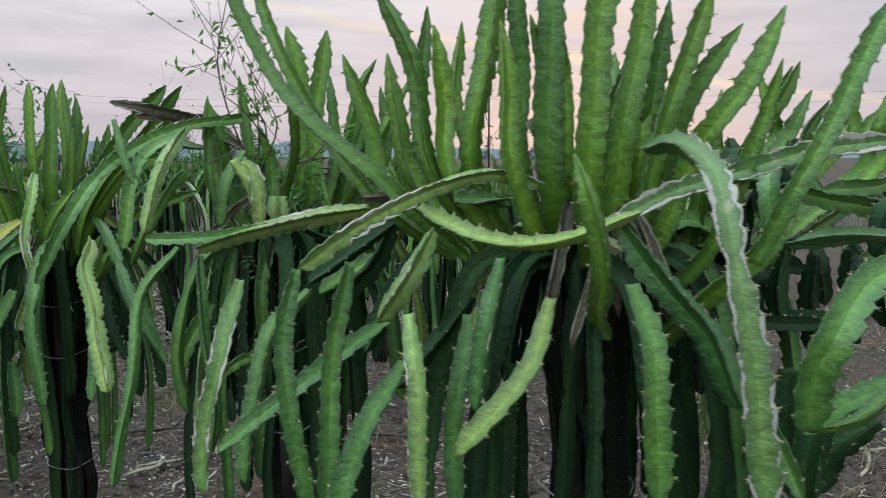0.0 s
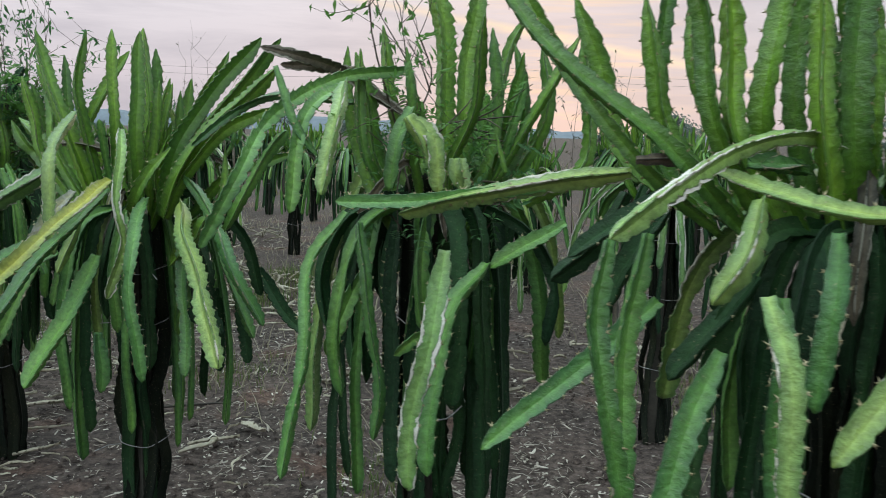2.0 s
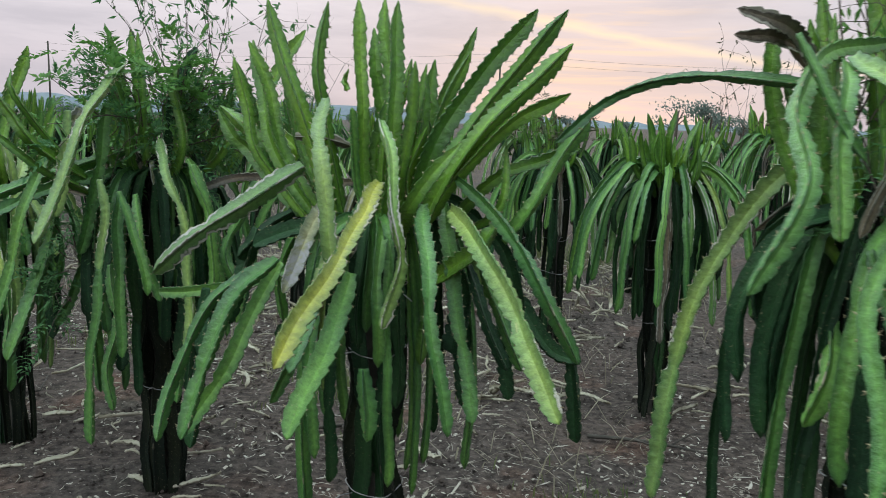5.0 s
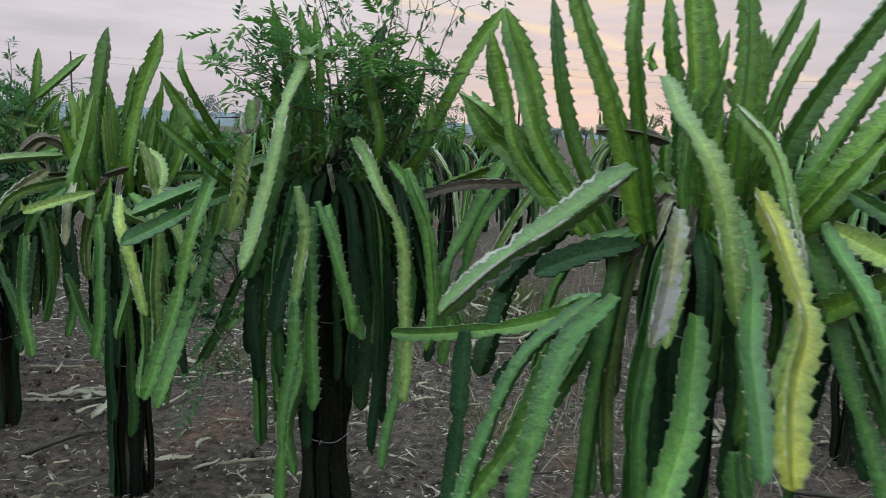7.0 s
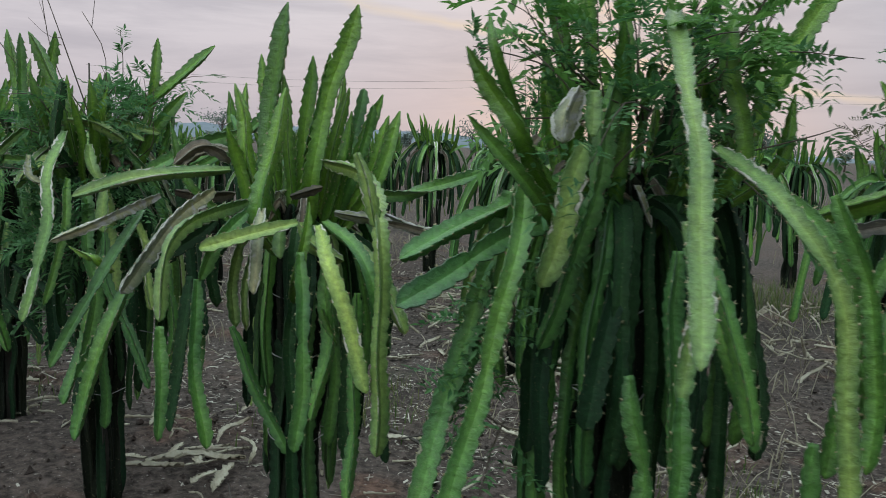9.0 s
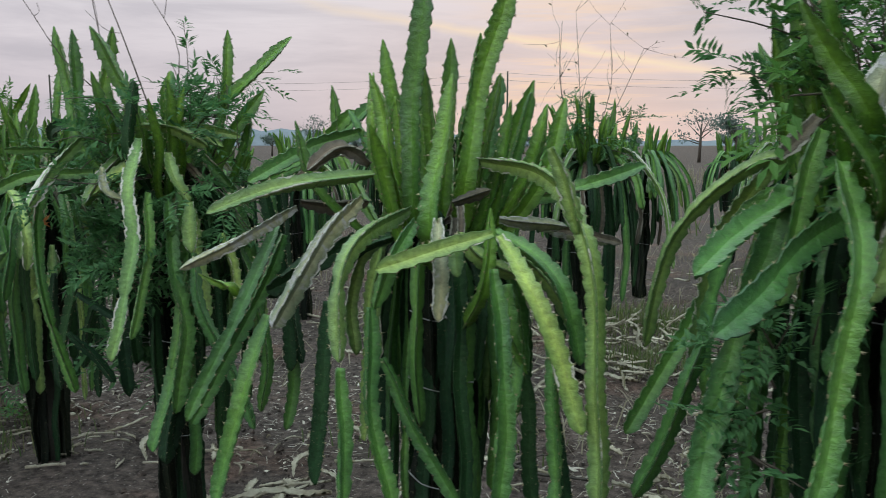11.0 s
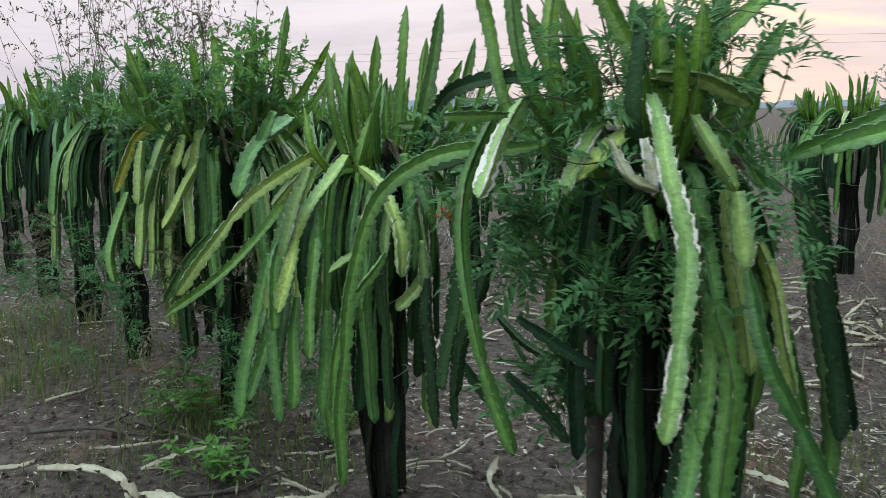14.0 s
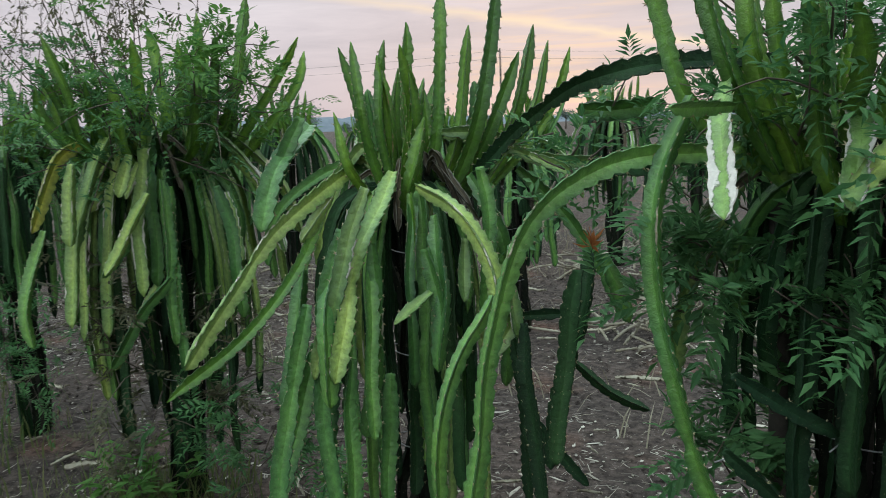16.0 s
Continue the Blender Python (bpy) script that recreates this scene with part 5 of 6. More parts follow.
stem(near, 'y', 0.039, (0.57, 0.57, 1.53), (0.60, 0.58, 1.61), (0.63, 0.59, 1.64))
stem(near, 'y', 0.036, (0.77, 0.58, 1.51), (0.79, 0.59, 1.59), (0.77, 0.60, 1.70))
stem(near, 'y', 0.042, (0.55, 0.36, 1.57), (0.56, 0.37, 1.64), (0.59, 0.39, 1.74))
stem(near, 'y', 0.036, (0.46, 0.66, 1.57), (0.49, 0.67, 1.66), (0.46, 0.69, 1.76))
stem(near, 'y', 0.045, (0.66, 0.52, 1.51), (0.66, 0.53, 1.59), (0.70, 0.54, 1.65))
stem(near, 'y', 0.041, (0.69, 0.50, 1.52), (0.68, 0.50, 1.60), (0.70, 0.51, 1.68))
stem(near, 'y', 0.037, (0.54, 0.54, 1.52), (0.54, 0.55, 1.59), (0.59, 0.56, 1.67))
stem(near, 'y', 0.037, (0.35, 0.61, 1.52), (0.36, 0.62, 1.60), (0.37, 0.63, 1.70))
stem(near, 'y', 0.046, (0.45, 0.48, 1.56), (0.44, 0.49, 1.63), (0.45, 0.50, 1.71))
stem(weedy, 'p', 0.040, (0.05, -0.50, 1.27), (0.07, -0.52, 1.14), (0.06, -0.54, 0.98))
stem(weedy, 'm', 0.040, (0.06, -0.54, 0.99), (0.05, -0.58, 0.75), (0.05, -0.60, 0.59), (0.06, -0.62, 0.44))
stem(weedy, 'm', 0.038, (0.09, -0.46, 1.23), (0.15, -0.48, 1.06), (0.19, -0.49, 0.90))
stem(weedy, 'm', 0.040, (0.31, -0.42, 0.89), (0.30, -0.45, 0.73), (0.28, -0.48, 0.54))
stem(weedy, 'm', 0.045, (0.31, -0.41, 1.32), (0.37, -0.43, 1.17), (0.39, -0.45, 0.99), (0.38, -0.47, 0.86))
stem(weedy, 'm', 0.050, (0.46, -0.40, 0.92), (0.42, -0.39, 1.05), (0.48, -0.36, 1.20), (0.55, -0.33, 1.35))
stem(open_plant, 'm', 0.045, (0.16, -0.29, 1.07), (0.18, -0.32, 0.88), (0.14, -0.35, 0.70))
stem(open_plant, 'p', 0.045, (0.24, -0.34, 1.35), (0.28, -0.35, 1.26), (0.30, -0.36, 1.18))
stem(open_plant, 'm', 0.040, (-0.12, -0.19, 0.88), (-0.03, -0.21, 0.70), (0.06, -0.22, 0.56))
stem(open_plant, 'm', 0.040, (0.25, -0.34, 1.02), (0.26, -0.37, 0.78), (0.25, -0.41, 0.53))
stem(open_plant, 'p', 0.040, (0.13, -0.43, 1.19), (0.02, -0.45, 1.16), (-0.09, -0.46, 1.13))
stem(leaning, 'm', 0.050, (0.19, -0.04, 1.26), (0.22, -0.15, 1.16), (0.25, -0.22, 1.01), (0.30, -0.36, 0.76))
stem(leaning, 'm', 0.050, (0.30, -0.05, 1.09), (0.36, -0.07, 0.95), (0.42, -0.08, 0.81))
stem(leaning, 'y', 0.050, (-0.31, 0.13, 1.38), (-0.36, 0.15, 1.55), (-0.42, 0.16, 1.70))
stem(leaning, 'y', 0.045, (-0.38, 0.17, 1.36), (-0.43, 0.19, 1.51), (-0.46, 0.20, 1.63))
stem(leaning, 'y', 0.050, (-0.02, 0.18, 1.52), (-0.04, 0.19, 1.64), (-0.06, 0.21, 1.75))
stem(leaning, 'y', 0.050, (0.02, 0.13, 1.49), (0.01, 0.15, 1.62), (0.01, 0.17, 1.76))
stem(leaning, 'y', 0.050, (0.12, 0.13, 1.47), (0.12, 0.15, 1.57), (0.13, 0.16, 1.66))
stem(leaning, 'y', 0.050, (-0.40, 0.12, 1.37), (-0.46, 0.12, 1.42), (-0.51, 0.13, 1.50))
stem(leaning, 'd', 0.045, (-0.22, -0.06, 1.43), (-0.15, -0.05, 1.43), (-0.07, -0.04, 1.41))
stem(leaning, 'o', 0.060, (-0.36, 0.04, 1.16), (-0.40, 0.02, 1.03), (-0.44, -0.01, 0.88))
stem(leaning, 'o', 0.060, (-0.26, 0.06, 1.21), (-0.33, 0.04, 1.16), (-0.41, 0.02, 1.07))
stem(leaning, 'm', 0.055, (-0.23, -0.16, 1.10), (-0.31, -0.19, 0.94), (-0.37, -0.22, 0.80), (-0.48, -0.25, 0.63))
stem(drooping, 'm', 0.045, (-0.12, -0.39, 1.11), (-0.16, -0.42, 0.97), (-0.17, -0.45, 0.79), (-0.14, -0.50, 0.46))
stem(drooping, 'p', 0.045, (-0.06, -0.39, 1.20), (-0.11, -0.42, 1.07), (-0.15, -0.45, 0.90), (-0.18, -0.47, 0.79))
stem(drooping, 'm', 0.050, (0.06, -0.32, 1.05), (0.09, -0.34, 0.93), (0.09, -0.35, 0.82))
stem(drooping, 'm', 0.045, (0.19, -0.27, 1.23), (0.21, -0.29, 1.09), (0.18, -0.33, 0.87))
stem(drooping, 'o', 0.050, (0.40, -0.38, 1.00), (0.38, -0.40, 0.87), (0.35, -0.43, 0.70), (0.33, -0.46, 0.58))
stem(drooping, 'o', 0.045, (0.28, -0.37, 0.88), (0.29, -0.39, 0.72), (0.31, -0.43, 0.45))
stem(drooping, 'm', 0.050, (0.48, -0.21, 1.00), (0.51, -0.22, 0.93), (0.54, -0.23, 0.84))
stem(white_arm, 'm', 0.050, (0.08, -0.09, 1.19), (0.13, -0.17, 0.96), (0.13, -0.25, 0.79), (0.07, -0.37, 0.48))
stem(white_arm, 'm', 0.050, (0.32, 0.02, 1.19), (0.36, -0.01, 0.94), (0.40, -0.05, 0.65), (0.38, -0.09, 0.45))
stem(white_arm, 'p', 0.050, (0.15, -0.23, 1.19), (0.17, -0.25, 1.05), (0.21, -0.28, 0.84))
stem(white_arm, 'p', 0.045, (0.02, -0.23, 1.41), (0.11, -0.21, 1.40), (0.20, -0.19, 1.35))
stem(white_arm, 'p', 0.045, (-0.02, -0.20, 1.31), (-0.09, -0.23, 1.25), (-0.15, -0.25, 1.20))
stem(white_arm, 'm', 0.045, (0.23, -0.08, 1.06), (0.30, -0.09, 0.87), (0.34, -0.12, 0.67), (0.32, -0.15, 0.53))
stem(white_arm, 'o', 0.060, (0.13, -0.16, 0.74), (0.08, -0.20, 0.56), (0.04, -0.24, 0.39))

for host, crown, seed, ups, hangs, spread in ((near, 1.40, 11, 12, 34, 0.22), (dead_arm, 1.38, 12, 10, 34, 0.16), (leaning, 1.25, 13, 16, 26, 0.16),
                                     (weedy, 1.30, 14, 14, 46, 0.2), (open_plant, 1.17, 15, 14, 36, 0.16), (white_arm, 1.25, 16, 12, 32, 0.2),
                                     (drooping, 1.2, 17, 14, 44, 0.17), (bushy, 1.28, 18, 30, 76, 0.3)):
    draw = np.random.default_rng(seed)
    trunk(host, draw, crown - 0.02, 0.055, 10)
    # near, dead_arm and white_arm hang almost only shade-coloured stems
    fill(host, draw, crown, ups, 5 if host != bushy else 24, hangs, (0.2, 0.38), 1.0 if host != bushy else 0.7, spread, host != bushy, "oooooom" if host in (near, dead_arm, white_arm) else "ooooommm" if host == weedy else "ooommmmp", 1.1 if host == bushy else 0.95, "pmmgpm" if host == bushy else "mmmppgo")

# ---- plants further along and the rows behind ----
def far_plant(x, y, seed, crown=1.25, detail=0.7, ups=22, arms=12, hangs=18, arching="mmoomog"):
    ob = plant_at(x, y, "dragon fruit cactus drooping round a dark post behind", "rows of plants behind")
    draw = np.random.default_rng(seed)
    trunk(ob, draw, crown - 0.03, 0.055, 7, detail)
    # mostly 'o' stems hang here: their painted shade keeps the rear rows dark
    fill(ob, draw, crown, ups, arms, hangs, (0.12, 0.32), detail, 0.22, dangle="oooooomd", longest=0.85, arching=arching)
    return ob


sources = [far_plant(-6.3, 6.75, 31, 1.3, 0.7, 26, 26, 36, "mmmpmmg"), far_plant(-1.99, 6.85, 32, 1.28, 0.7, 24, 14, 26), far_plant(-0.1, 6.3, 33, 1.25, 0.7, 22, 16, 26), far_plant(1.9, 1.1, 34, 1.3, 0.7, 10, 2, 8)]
ROW = Vector((-0.815, 0.58, 0))
ACROSS = Vector((0.58, 0.815, 0))
draw = random.Random(5)
spots = []
for k in (2, 3, 4):
    spots.append(Vector((-5.35, 6.15, 0)) + ROW * 1.12 * k)
for row in (1, 2, 3):
    for k in range(-9, 12):
        p = Vector((-2.6, 4.25, 0)) + ACROSS * 2.5 * row + ROW * (1.1 * k + 0.35 * row)
        p += Vector((draw.uniform(-0.12, 0.12), draw.uniform(-0.12, 0.12), 0))
        ahead = p.y - 2.3
        if ahead < 1.5 or abs(p.x + 1.6) > 1.0 + 0.95 * ahead:
            continue
        if any((p - s.location).length < 0.8 for s in sources) or draw.random() < 0.1 * row:
            continue
        spots.append(p)
for p in spots:
    copy_thing(draw.choice(sources[:3]), pose(p.x, p.y, 0, 0, 0, draw.uniform(0, 360)) @ Matrix.Diagonal((1, 1, draw.uniform(0.9, 1.08), 1)))

# ---- weeds growing over the plants ----
def leaflet(bag, base, way, up, length, wide):
    side = np.cross(way, up)
    side /= np.linalg.norm(side) + 1e-9
    lift = np.cross(side, way)
    a = base + way * length * 0.42
    bag.add([base.tolist(), (a + side * wide * 0.5 + lift * wide * 0.18).tolist(), (base + way * length - lift * length * 0.12).tolist(),
             (a - side * wide * 0.5 + lift * wide * 0.18).tolist(), a.tolist()], [(0, 1, 4), (1, 2, 4), (2, 3, 4), (3, 0, 4)])


def feather(bag, rng, base, way, length, pairs, leaf_len, leaf_wide):
    """A feathered leaf: leaflets in pairs along a stalk."""
    way = way / np.linalg.norm(way)
    up = np.array([0, 0, 1.0]) + rng.normal(0, 0.35, 3)
    side = np.cross(way, up)
    side /= np.linalg.norm(side) + 1e-9
    for k in range(pairs):
        u = 0.25 + 0.75 * (k + 0.5) / pairs
        at = base + way * length * u + np.array([0, 0, -0.3 * length * u * u])
        ln = leaf_len * rng.uniform(0.75, 1.1) * (1.1 - 0.45 * abs(u - 0.5))
        for s in (-1, 1):
            leaflet(bag, at, (way * 0.65 + side * s + rng.normal(0, 0.12, 3)) / 1.25, up, ln, leaf_wide)
    leaflet(bag, base + way * length + np.array([0, 0, -0.3 * length]), way, up, leaf_len, leaf_wide)


def climbing_weed(x, y, z, spread, rise, shoots, seed, label, leaf=None, pairs=5, leaf_len=0.034, leaf_wide=0.011, per=7, reach=0.3):
    """Shoots that start round a point on the crown and carry feathered leaves."""
    rng = np.random.default_rng(seed)
    ob = tagged(new("climbing_weed"), label, "weed", "weeds on the plants")
    ob.location = (x, y, z)
    twigs, leaves = Bag(), Bag()
    for k in range(shoots):
        a, r = rng.uniform(0, 6.283), spread * math.sqrt(rng.uniform(0.05, 1))
        s = np.array([math.cos(a) * r * 0.6, math.sin(a) * r * 0.6, rng.uniform(-0.6, 0.3) * rise])
        d = np.array([math.cos(a) * 0.6, math.sin(a) * 0.6, rng.uniform(-0.2, 1.2)]) + rng.normal(0, 0.3, 3)
        d /= np.linalg.norm(d)
        ln = rng.uniform(0.4, 1.0) * reach
        pts, _ = spline([s, s + d * ln * 0.5 + rng.normal(0, 0.02, 3), s + d * ln - np.array([0, 0, rng.uniform(0, 0.35) * ln])], 7)
        twigs.add(*tube(pts, np.linspace(0.0026, 0.001, 7), 4))
        for j in range(per):
            at = pts[rng.integers(1, 7)]
            feather(leaves, rng, at, d * 0.5 + rng.normal(0, 0.7, 3), rng.uniform(0.06, 0.13), pairs, leaf_len, leaf_wide)
    tagged(twigs.done("twig_mass", [TWIG], ob, smooth=True), kind="stuff")
    tagged(leaves.done("foliage", [leaf or LEAF], ob), kind="stuff")
    return ob


def tall_weed(x, y, height, seed, label, stalks=7, leaves_per=26, leaf=None, foot=0.0, wide=0.25, leaf_len=0.03):
    """Thin dry stalks with side twigs and sparse small leaves that hang."""
    rng = np.random.default_rng(seed)
    ob = tagged(new("tall_weed"), label, "weed", "tall dry weeds")
    ob.location = (x, y, foot)
    twigs, leaves = Bag(), Bag()
    for k in range(stalks):
        a = rng.uniform(0, 6.283)
        b = np.array([math.cos(a), math.sin(a), 0]) * wide * rng.uniform(0.1, 0.6)
        top = b * 2.0 + np.array([0, 0, height * rng.uniform(0.65, 1.0)]) + rng.normal(0, 0.05, 3)
        pts, _ = spline([b * 0.3, (b + top) / 2 + rng.normal(0, 0.04, 3), top], 9)
        twigs.add(*tube(pts, np.linspace(0.0028, 0.001, 9), 4))
        for j in range(6 if leaves_per else 1):
            i = rng.integers(4, 9)
            d = rng.normal(0, 0.6, 3) + np.array([0, 0, 0.7])
            e = pts[i] + d / np.linalg.norm(d) * rng.uniform(0.1, 0.28)
            side, _ = spline([pts[i], (pts[i] + e) / 2 + rng.normal(0, 0.015, 3), e], 5)
            twigs.add(*tube(side, np.linspace(0.0012, 0.0006, 5), 3))
            for q in range(leaves_per // 2):
                way = rng.normal(0, 0.7, 3) + np.array([0, 0, -0.7])
                leaflet(leaves, side[rng.integers(0, 5)] + rng.normal(0, 0.008, 3), way / np.linalg.norm(way), rng.normal(0, 1, 3), leaf_len * rng.uniform(0.6, 1.2), leaf_len * 0.3)
    tagged(twigs.done("twig_mass", [TWIG], ob, smooth=True), kind="stuff")
    if leaves.v:
        tagged(leaves.done("foliage", [leaf or LEAF_DRY], ob), kind="stuff")
    return ob


climbing_weed(-1.75, 3.88, 1.46, 0.32, 0.22, 34, 51, "dark green climbing weed with feathered leaves over a cactus crown", reach=0.34, per=8)
climbing_weed(-1.95, 3.72, 0.95, 0.1, 0.3, 10, 52, "feathered green weed hanging beside a cactus trunk", reach=0.2)
climbing_weed(-3.55, 4.84, 1.38, 0.3, 0.24, 38, 53, "dense dark green climbing weed over a cactus crown", reach=0.34, per=8, leaf_len=0.04)
climbing_weed(-3.5, 4.72, 1.05, 0.2, 0.3, 26, 54, "dark green feathered weed hanging round a cactus trunk", reach=0.24, leaf_len=0.042, leaf_wide=0.013)
climbing_weed(-5.35, 6.1, 1.42, 0.5, 0.4, 50, 55, "tangled dark green weed over a bushy cactus", reach=0.4)
climbing_weed(-6.3, 6.7, 1.42, 0.45, 0.35, 34, 56, "tangled green weed over a cactus crown", reach=0.4)
climbing_weed(0.25, 2.45, 1.55, 0.2, 0.12, 12, 57, "sparse light green weed on a cactus crown", LEAF_FRESH, per=4, reach=0.25, leaf_len=0.026, leaf_wide=0.008)
climbing_weed(0.3, 2.45, 1.4, 0.16, 0.3, 14, 61, "thin dark weed inside a cactus crown", per=4, reach=0.2, leaf_len=0.028, leaf_wide=0.008)
climbing_weed(-4.0, 5.05, 1.3, 0.12, 0.2, 10, 58, "feathered weed between two cactus plants", reach=0.2, per=5)
climbing_weed(-5.3, 5.95, 0.65, 0.35, 0.6, 34, 75, "tangled dry green weed round a cactus foot", LEAF_DRY, reach=0.35)
climbing_weed(-5.0, 5.85, 0.35, 0.3, 0.3, 22, 78, "low green weed round a cactus foot", reach=0.3, leaf_len=0.04)
climbing_weed(-6.1, 6.4, 0.6, 0.45, 0.6, 34, 76, "tangled green weed round a cactus foot", reach=0.4)
climbing_weed(-7.0, 7.1, 0.6, 0.5, 0.6, 30, 77, "tangled dry green weed round a cactus foot", LEAF_DRY, reach=0.4)
tall_weed(-5.5, 6.3, 1.05, 62, "tall dry twiggy weed with small hanging leaves", 14, 30, foot=1.25, wide=0.5)
tall_weed(-6.4, 6.9, 1.15, 63, "tall dry twiggy weed with small hanging leaves", 12, 24, foot=1.25, wide=0.6)
tall_weed(-7.3, 7.6, 1.1, 64, "tall dry twiggy weed with small hanging leaves", 10, 20, foot=1.2, wide=0.6)
tall_weed(-1.99, 6.85, 0.85, 65, "thin dry weed stalks standing in a cactus crown", 5, 2, foot=1.3, wide=0.25)
tall_weed(0.2, 2.5, 0.42, 66, "thin twiggy weed on top of a cactus crown", 4, 10, foot=1.5, wide=0.12, leaf=LEAF_FRESH)
tall_weed(-1.7, 3.95, 0.5, 67, "thin leafy weed stalks on top of a cactus crown", 9, 16, foot=1.45, wide=0.4, leaf=LEAF, leaf_len=0.036)
tall_weed(-3.55, 4.9, 0.6, 68, "thin bare weed stalks on top of a cactus crown", 4, 0, foot=1.4, wide=0.3)
tall_weed(0.9, 5.6, 1.0, 69, "thin dry weed stalks standing between the rows", 6, 10, foot=0.9, wide=0.3)
climbing_weed(-0.1, 6.3, 1.45, 0.3, 0.25, 14, 70, "dry weed over a cactus of the row behind", LEAF_DRY, reach=0.3)
climbing_weed(-1.99, 6.85, 1.45, 0.3, 0.25, 18, 71, "green weed over a cactus of the row behind", reach=0.3)


def green_bush(x, y, seed, size):
    rng = np.random.default_rng(seed)
    ob = tagged(new("weed_bush"), "small fresh green weed growing from the soil", "weed", "weeds on the ground")
    ob.location = (x, y, 0)
    twigs, leaves = Bag(), Bag()
    for k in range(16):
        a, el = rng.uniform(0, 6.283), rng.uniform(0.5, 1.4)
        d = np.array([math.cos(a) * math.cos(el), math.sin(a) * math.cos(el), math.sin(el)])
        tip = d * size * rng.uniform(0.5, 1.0)
        pts, _ = spline([(0, 0, -0.01), tip * 0.5 + rng.normal(0, 0.01, 3), tip], 5)
        twigs.add(*tube(pts, np.linspace(0.003, 0.001, 5), 4))
        for j in range(9):
            way = d * 0.4 + rng.normal(0, 0.6, 3)
            way[2] = abs(way[2]) * 0.4
            leaflet(leaves, pts[rng.integers(2, 5)], way / np.linalg.norm(way), np.array([0, 0, 1.0]), size * rng.uniform(0.18, 0.32), size * 0.1)
    tagged(twigs.done("twig_mass", [TWIG], ob, smooth=True), kind="stuff")
    tagged(leaves.done("foliage", [LEAF_FRESH], ob), kind="stuff")


climbing_weed(-3.74, 4.98, 1.08, 0.14, 0.3, 18, 86, "feathered green weed hanging under a cactus crown", reach=0.2, leaf_len=0.046, leaf_wide=0.015)
climbing_weed(-3.66, 4.95, 0.75, 0.12, 0.4, 14, 84, "dark green feathered weed climbing a cactus trunk", reach=0.18, leaf_len=0.046, leaf_wide=0.015)
climbing_weed(-1.72, 3.8, 1.55, 0.3, 0.2, 26, 87, "leafy green weed over the top of a cactus crown", LEAF_FRESH, reach=0.3, per=6, leaf_len=0.042, leaf_wide=0.015)
climbing_weed(-5.2, 5.95, 1.5, 0.4, 0.3, 30, 88, "leafy green weed over a bushy cactus crown", LEAF_FRESH, reach=0.35, per=6, leaf_len=0.04, leaf_wide=0.013)

green_bush(-5.46, 5.95, 81, 0.30)
green_bush(-5.05, 5.45, 82, 0.24)
green_bush(-4.75, 5.9, 83, 0.2)

# ---- poles, wires and loose bits by the plants ----
def wooden_pole(x, y, height, radius):
    pts, _ = spline([(0, 0, -0.1), (0.008, 0.0, height * 0.5), (0.0, 0.01, height)], 9)
    bag = Bag()
    bag.add(*tube(pts, radius * (1 + 0.1 * np.sin(np.arange(9) * 1.7)), 9))
    ob = bag.done("wooden_pole", [WOOD], smooth=True)
    ob.location = (x, y, 0)
    tagged(ob, "thin grey wooden pole set beside a cactus trunk", "pole")
    bag = Bag()
    bag.add(*tube([(-0.16, -0.14, 0.70), (0.0, -radius - 0.003, 0.69), (0.2, -0.12, 0.665), (0.34, -0.14, 0.655)], 0.0018, 5))
    bag.add(*tube([(0.12, -0.12, 0.675), (0.17, -0.16, 0.62), (0.19, -0.17, 0.57)], 0.0016, 5))
    bag.done("loose_wire", [WIRE], ob, smooth=True)


wooden_pole(-3.635, 4.915, 1.2, 0.022)


def withered_flower(x, y, z):
    rng = np.random.default_rng(91)
    bag = Bag()
    for k in range(16):
        d = rng.normal(0, 0.6, 3) + np.array([0, 0, 0.8])
        leaflet(bag, np.zeros(3), d / np.linalg.norm(d), rng.normal(0, 1, 3), rng.uniform(0.025, 0.05), 0.009)
    ob = bag.done("withered_flower", [PETAL])
    ob.location = (x, y, z)
    tagged(ob, "small withered orange flower on a stem tip", "flower")


withered_flower(-4.0, 4.88, 1.09)

# ---- litter on the soil ----
LITTER_RNG = np.random.default_rng(40)


